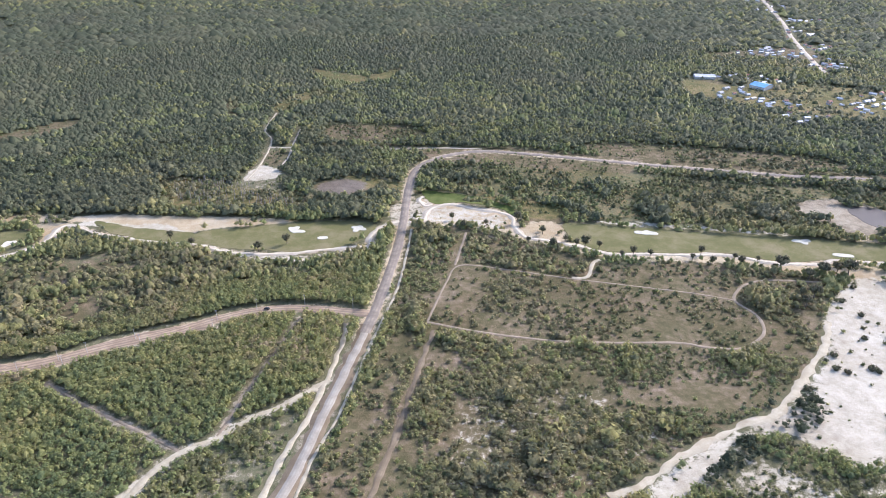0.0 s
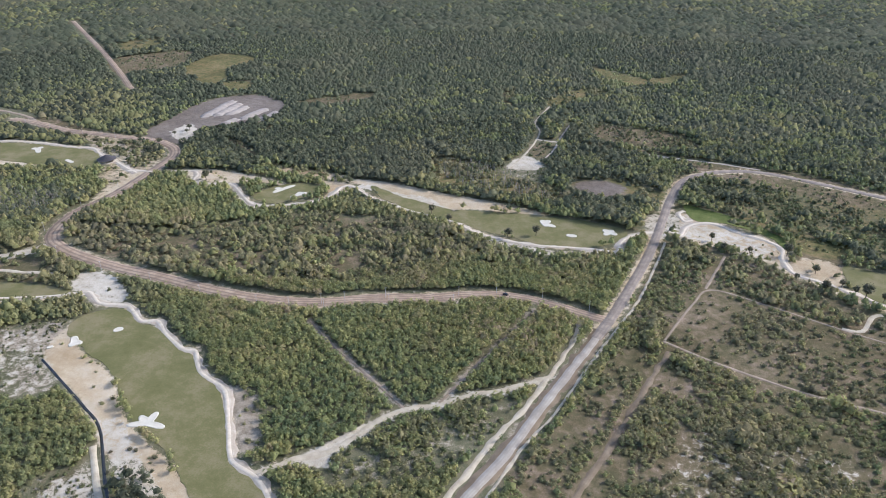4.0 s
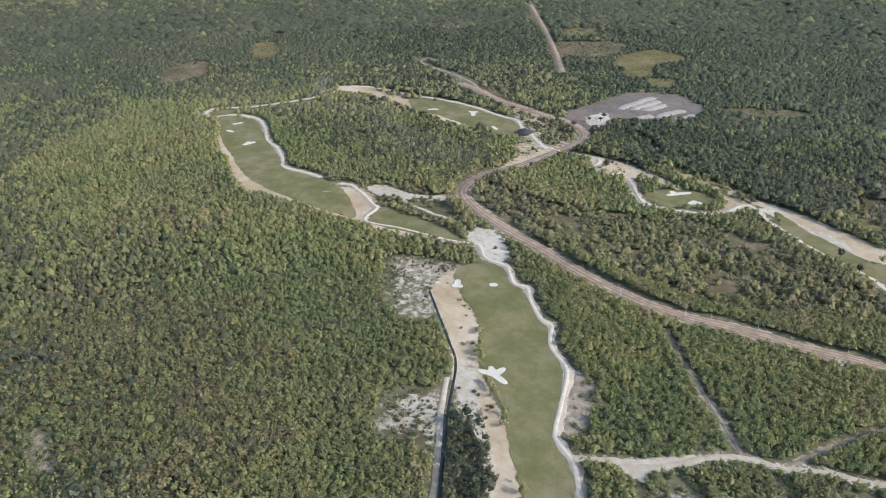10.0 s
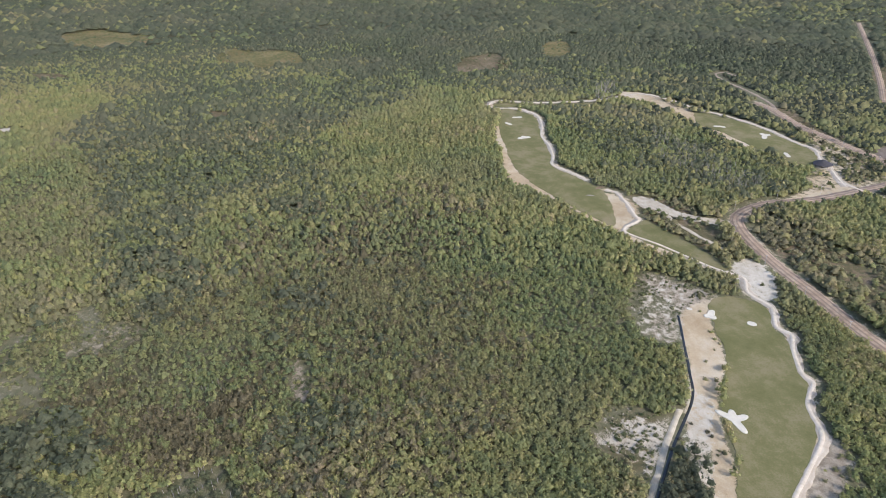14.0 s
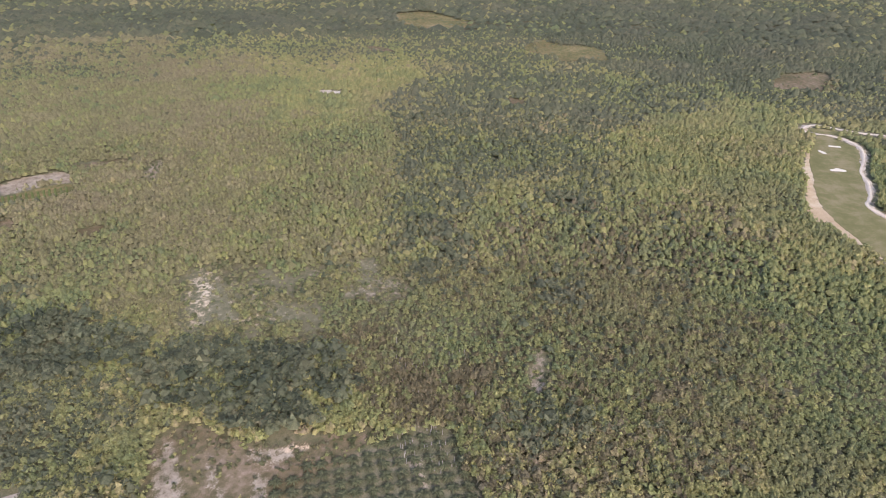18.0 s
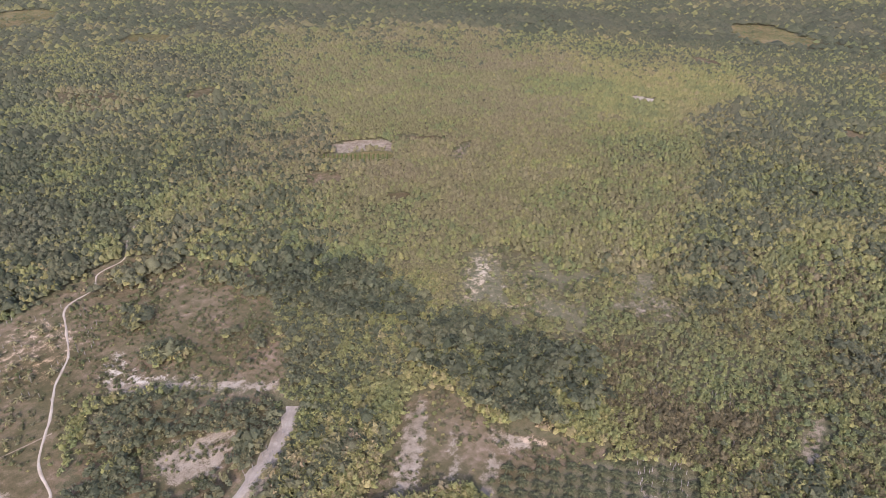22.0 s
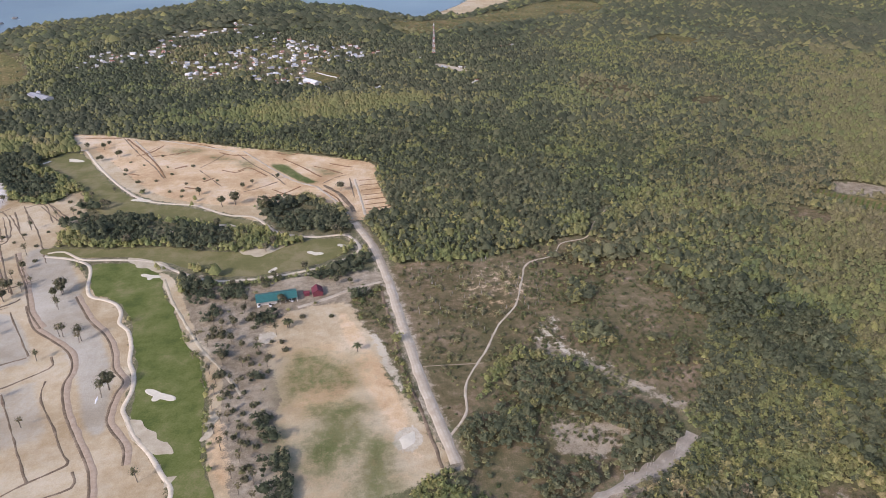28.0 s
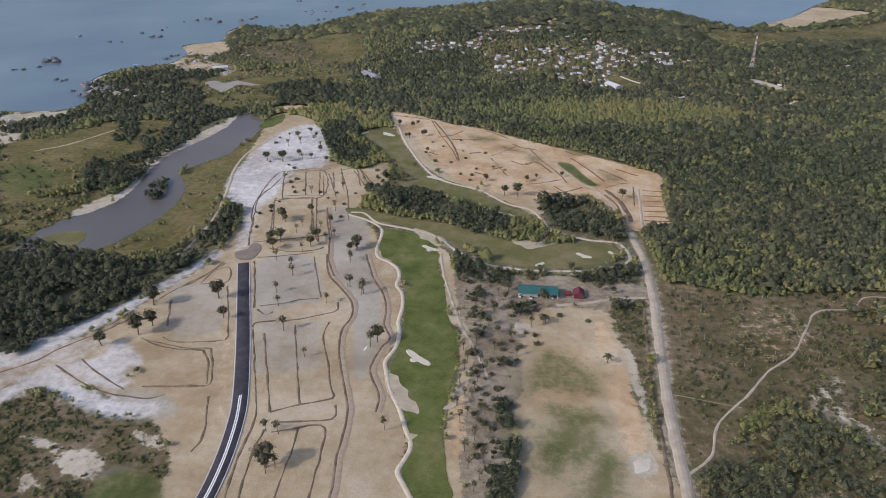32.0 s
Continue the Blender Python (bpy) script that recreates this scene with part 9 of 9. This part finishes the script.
def long_building(line, width, eave, rise, roof, text, name, wall="plaster", posts=False, windows=6):
    (ax, ay), (bx, by) = line
    ob = house(name, math.hypot(bx - ax, by - ay), width, eave, rise, ROOFS[roof], MAT[wall], text, "building", "", windows, posts)
    ob.matrix_basis = pose((ax + bx) / 2, (ay + by) / 2, 0, 0, 0, math.degrees(math.atan2(by - ay, bx - ax)))
    return ob


long_building(SHED, 13.0, 4.2, 2.6, "green", "long open shed with a dark green metal roof", "shed", posts=True, windows=7)
long_building(BLUE_ROOF, 26.0, 5.0, 3.0, "blue", "large hall with a bright blue roof", "hall")
long_building(LONG_ROOF, 16.0, 4.0, 2.5, "white", "long pale building with a blue-white roof", "school")
long_building(HALL, 13.0, 4.0, 2.2, "white", "long pale hall beside the sports field", "hall")
long_building(RESORT_HALL, 16.0, 4.5, 1.6, "white", "white flat-roofed resort building near the beach", "resort_building")
long_building(GREY_ROOF, 14.0, 4.0, 2.2, "grey", "long grey-roofed building among trees", "building")
rx, ry = RED_HOUSE
red = house("red_house", 11, 9.5, 4.2, 3.2, ROOFS["red"], MAT["plaster_red"], "small dark red house with a steep red roof", "house")
red.matrix_basis = pose(rx, ry, 0, 0, 0, 95)
red.scale = (0.82, 0.82, 0.8)
annex = house("red_annex", 4.0, 3.4, 2.6, 1.0, ROOFS["red"], MAT["plaster_red"], "small red hut beside the red house", "hut", windows=1)
annex.matrix_basis = pose(rx + 8.5, ry + 0.5, 0, 0, 0, 5)

# the round dark-thatched pavilion
club = tagged(new("pavilion"), "round pavilion with a dark thatched roof", "pavilion")
bm = bmesh.new()
bmesh.ops.create_cone(bm, cap_ends=True, segments=20, radius1=10.5, radius2=1.0, depth=4.5, matrix=Matrix.Translation((0, 0, 5.4)))
part("roof", bm, ROOFS["dark"], club)
for k in range(8):
    bm = bmesh.new()
    bmesh.ops.create_cone(bm, cap_ends=True, segments=8, radius1=0.2, radius2=0.2, depth=3.3, matrix=Matrix.Translation((8.6 * math.cos(k * 0.785), 8.6 * math.sin(k * 0.785), 1.65)))
    part("post", bm, MAT["door_wood"], club)
bm = bmesh.new()
bmesh.ops.create_cone(bm, cap_ends=True, segments=20, radius1=9.6, radius2=9.6, depth=0.3, matrix=Matrix.Translation((0, 0, 0.15)))
part("floor_slab", bm, MAT["concrete"], club)
club.matrix_basis = pose(*CLUBHOUSE, 0)


# ---- radio mast ----
def bar(bm, a, b, r):
    a, b = Vector(a), Vector(b)
    m = (b - a).to_track_quat("Z", "Y").to_matrix().to_4x4()
    bmesh.ops.create_cone(bm, cap_ends=True, segments=5, radius1=r, radius2=r, depth=(b - a).length, matrix=Matrix.Translation((a + b) / 2) @ m)


mx, my = [(-256, -1293)][0]
mast = tagged(new("radio_mast"), "tall red and white lattice radio mast among trees", "mast")
HIGH, LEVELS = 60.0, 13
corner = lambda k, u: (( -1, 1, 1, -1)[k] * (2.4 - 1.9 * u), (-1, -1, 1, 1)[k] * (2.4 - 1.9 * u), HIGH * u)
for k in range(4):
    bm = bmesh.new()
    bar(bm, corner(k, 0), corner(k, 1), 0.20)
    part("leg", bm, MAT["steel"], mast)
for i in range(LEVELS):
    bm = bmesh.new()
    u, v = i / LEVELS, (i + 1) / LEVELS
    for k in range(4):
        bar(bm, corner(k, u), corner((k + 1) % 4, v), 0.12)
        bar(bm, corner((k + 1) % 4, u), corner(k, v), 0.12)
        bar(bm, corner(k, v), corner((k + 1) % 4, v), 0.12)
    part("lattice", bm, MAT["tower_red"] if i % 2 else MAT["line_white"], mast)
for k in range(3):
    bm = bmesh.new()
    box(bm, 0.9 * math.cos(k * 2.1), 0.9 * math.sin(k * 2.1), HIGH - 2.0, 0.4, 0.4, 2.2)
    part("antenna", bm, MAT["line_white"], mast)
bm = bmesh.new()
bar(bm, (0, 0, HIGH - 0.2), (0, 0, HIGH + 3.5), 0.06)
part("spike", bm, MAT["steel"], mast)
mast.matrix_basis = pose(mx, my, 0, 0, 0, 20)

# the concrete pad beside the mast
area("pad", [(-242, -1224), (-258, -1238), (-294, -1179), (-277, -1159)], 0.35, MAT["concrete"], "pale concrete yard beside the radio mast", "yard", 0.2)


# ---- power poles ----
def power_pole(text):
    base = tagged(new("power_pole"), text, "power pole", "power poles along the roads")
    bm = bmesh.new()
    bmesh.ops.create_cone(bm, cap_ends=True, segments=8, radius1=0.16, radius2=0.10, depth=9.0, matrix=Matrix.Translation((0, 0, 4.5)))
    part("pole", bm, MAT["kerb"], base)
    bm = bmesh.new()
    box(bm, 0, 0, 8.6, 1.8, 0.12, 0.14)
    part("crossarm", bm, MAT["steel"], base)
    for x in (-0.8, 0.0, 0.8):
        bm = bmesh.new()
        bmesh.ops.create_cone(bm, cap_ends=True, segments=6, radius1=0.07, radius2=0.05, depth=0.25, matrix=Matrix.Translation((x, 0, 8.8)))
        part("insulator", bm, MAT["line_white"], base)
    return base


pole = power_pole("pale concrete power pole beside the gravel road")
road_side = beside([(-169.8, 434.8), (-197.9, 423.1), (-227.4, 410.8), (-258.7, 391.3), (-288.5, 380.9), (-324.6, 375.2), (-361.4, 373.3), (-404.5, 374), (-441.7, 372.8), (-482.1, 375.2), (-516.5, 380.9), (-541.1, 390.8), (-556.9, 411.4), (-566.5, 441.8), (-565.3, 477.1), (-568.9, 514), (-576.9, 557.3), (-586.3, 599.6), (-604, 622.2), (-630.5, 633.2), (-659.8, 635.6), (-689.2, 631.7), (-733, 629), (-779, 625), (-843, 633), (-885, 632)], 9.0, 6.0)[::8]
for i, (x, y) in enumerate(road_side[:20]):
    if i == 0:
        pole.matrix_basis = pose(x, y, 0, 0, 0, 30)
    else:
        copy_thing(pole, pose(x, y, 0, 0, 0, 30 + 7 * i))
for i, (x, y) in enumerate([(-245.1, 398.3), (-260, 388.7), (-281.3, 376.4), (-218.5, 415.2), (-167, 439.1), (-141.1, 453.8), (-105.8, 460.2), (-68.3, 454.6)]):
    copy_thing(pole, pose(x, y, 0, 0, 0, 15 + 5 * i))


# ---- vehicles ----
def car(name, colour, text):
    base = tagged(new(name), text, "car", "cars on the roads")
    bm = bmesh.new()
    box(bm, 0, 0, 0.75, 4.3, 1.8, 0.75)
    bmesh.ops.bevel(bm, geom=bm.edges[:], offset=0.15, segments=2, affect="EDGES")
    body = part("body", bm, colour, base)
    bm = bmesh.new()
    box(bm, -0.25, 0, 1.4, 2.3, 1.6, 0.6)
    for v in bm.verts:
        if v.co.z > 1.5:
            v.co.x, v.co.y = -0.25 + (v.co.x + 0.25) * 0.72, v.co.y * 0.86
    part("cabin", bm, MAT["glass"], base)
    for x in (-1.35, 1.35):
        for y in (-0.85, 0.85):
            bm = bmesh.new()
            bmesh.ops.create_cone(bm, cap_ends=True, segments=12, radius1=0.36, radius2=0.36, depth=0.26, matrix=Matrix.Translation((x, y, 0.36)) @ Matrix.Rotation(math.pi / 2, 4, "X"))
            part("wheel", bm, ROOFS["dark"], base)
    return base


CAR_AT = [(-133.5, 453.7)][0]
dark_car = car("car", ROOFS["dark"], "dark car on the brown gravel road")
dark_car.matrix_basis = pose(*CAR_AT, 0.24, 0, 0, 165)
white_car = car("car", MAT["line_white"], "white car parked in front of the green-roofed shed")
for i, (x, y) in enumerate([(43, -479.6), (34.8, -478.7), (18.9, -482)]):
    m = pose(x, y, 0.05, 0, 0, 80 + 25 * i)
    if i == 0:
        white_car.matrix_basis = m
    else:
        copy_thing(white_car, m)


# ---- rocks and boats off the coast ----
MAT["rock"] = speckled("granite", [(0, (0.07, 0.065, 0.06)), (0.5, (0.16, 0.155, 0.15)), (1, (0.36, 0.35, 0.34))], 0.3, 2)
ROCKS = []
for k in range(4):
    bm = bmesh.new()
    bmesh.ops.create_icosphere(bm, subdivisions=2, radius=1.0)
    for v in bm.verts:
        v.co *= 1 + 0.35 * noise.noise(v.co * 1.3 + Vector((k * 5, 0, 0)))
        v.co.z *= 0.7
    me = bpy.data.meshes.new("boulder")
    bm.to_mesh(me)
    bm.free()
    me.materials.append(MAT["rock"])
    ROCKS.append(me)


def boulders(pts, r, count, spread, text, group, seed):
    q = random.Random(seed)
    for x, y in pts:
        for _ in range(count):
            ob = new("boulder", ROCKS[q.randrange(4)])
            s = r * q.uniform(0.5, 1.3)
            ob.matrix_basis = Matrix.LocRotScale((x + q.uniform(-spread, spread), y + q.uniform(-spread, spread), 0.1 * s - 0.3), Euler((0, 0, q.uniform(0, 6))), None)
            ob.scale = (s, s * q.uniform(0.7, 1.1), s)
            tagged(ob, text, "boulder", group)


boulders([(1003, -1142), (999, -1157), (982, -1146)], 8.5, 1, 2.6, "large pale granite boulder in the sea", "boulders in the sea", 1)
boulders([(1016, -1076), (996, -1080), (986, -1104), (890, -1033), (878, -1027), (816, -965), (1110, -1373), (1006, -1329), (973, -1329), (799, -1213), (795, -1234), (787, -1241), (949, -1395), (942, -1415), (777, -1258), (774, -1274)], 3.4, 2, 6.5, "dark granite boulder in shallow water", "boulders in the sea", 2)
boulders([(817, -1001), (790, -977), (805, -1010), (765, -964), (771, -987), (746, -944), (723, -929), (776, -952), (776, -1016)], 5.2, 4, 11.7, "pale granite boulder on the rocky point", "boulders on the point", 3)
boulders([(681, -1849), (653, -1835), (677, -1793), (665, -1674), (714, -1751), (749, -1781), (618, -1919), (723, -1579), (740, -1554), (591, -1763), (519, -1820), (845, -1934), (850, -1635), (827, -1663), (900, -1602), (958, -1487), (930, -1385), (1003, -1425), (961, -1592), (935, -1612)], 4.7, 2, 18.2, "low dark boulder off the headland", "boulders off the headland", 4)


def boat(text):
    base = tagged(new("boat"), text, "boat", "boats off the beach")
    bm = bmesh.new()
    n = 9
    rows = []
    for i in range(n):
        u = i / (n - 1) * 2 - 1
        w = 0.95 * (1 - abs(u) ** 2.4) + 0.05
        rows.append([bm.verts.new((u * 4.5, s * w, z)) for s, z in ((-1, 0.7 + 0.35 * u * u), (-0.6, 0.0), (0.6, 0.0), (1, 0.7 + 0.35 * u * u))])
    for p, q in zip(rows, rows[1:]):
        for s in range(3):
            bm.faces.new((p[s], p[s + 1], q[s + 1], q[s]))
        bm.faces.new((p[0], q[0], q[3], p[3]))
    part("hull", bm, MAT["line_white"], base)
    bm = bmesh.new()
    box(bm, -0.8, 0, 1.6, 2.6, 1.3, 0.1)
    part("awning", bm, ROOFS["blue"], base)
    for x in (-1.9, 0.3):
        for y in (-0.5, 0.5):
            bm = bmesh.new()
            box(bm, x, y, 1.15, 0.08, 0.08, 0.9)
            part("awning_post", bm, MAT["steel"], base)
    return base


skiff = boat("small white boat with a blue awning at sea")
for i, (x, y) in enumerate([(824, -1152), (803, -1151), (792, -1171), (1107, -1367), (828, -1052)] + [(618, -1894), (288, -1945)]):
    if i == 0:
        skiff.matrix_basis = pose(x, y, -0.55, 0, 0, 30)
    else:
        copy_thing(skiff, pose(x, y, -0.55, 0, 0, 30 + 40 * i))
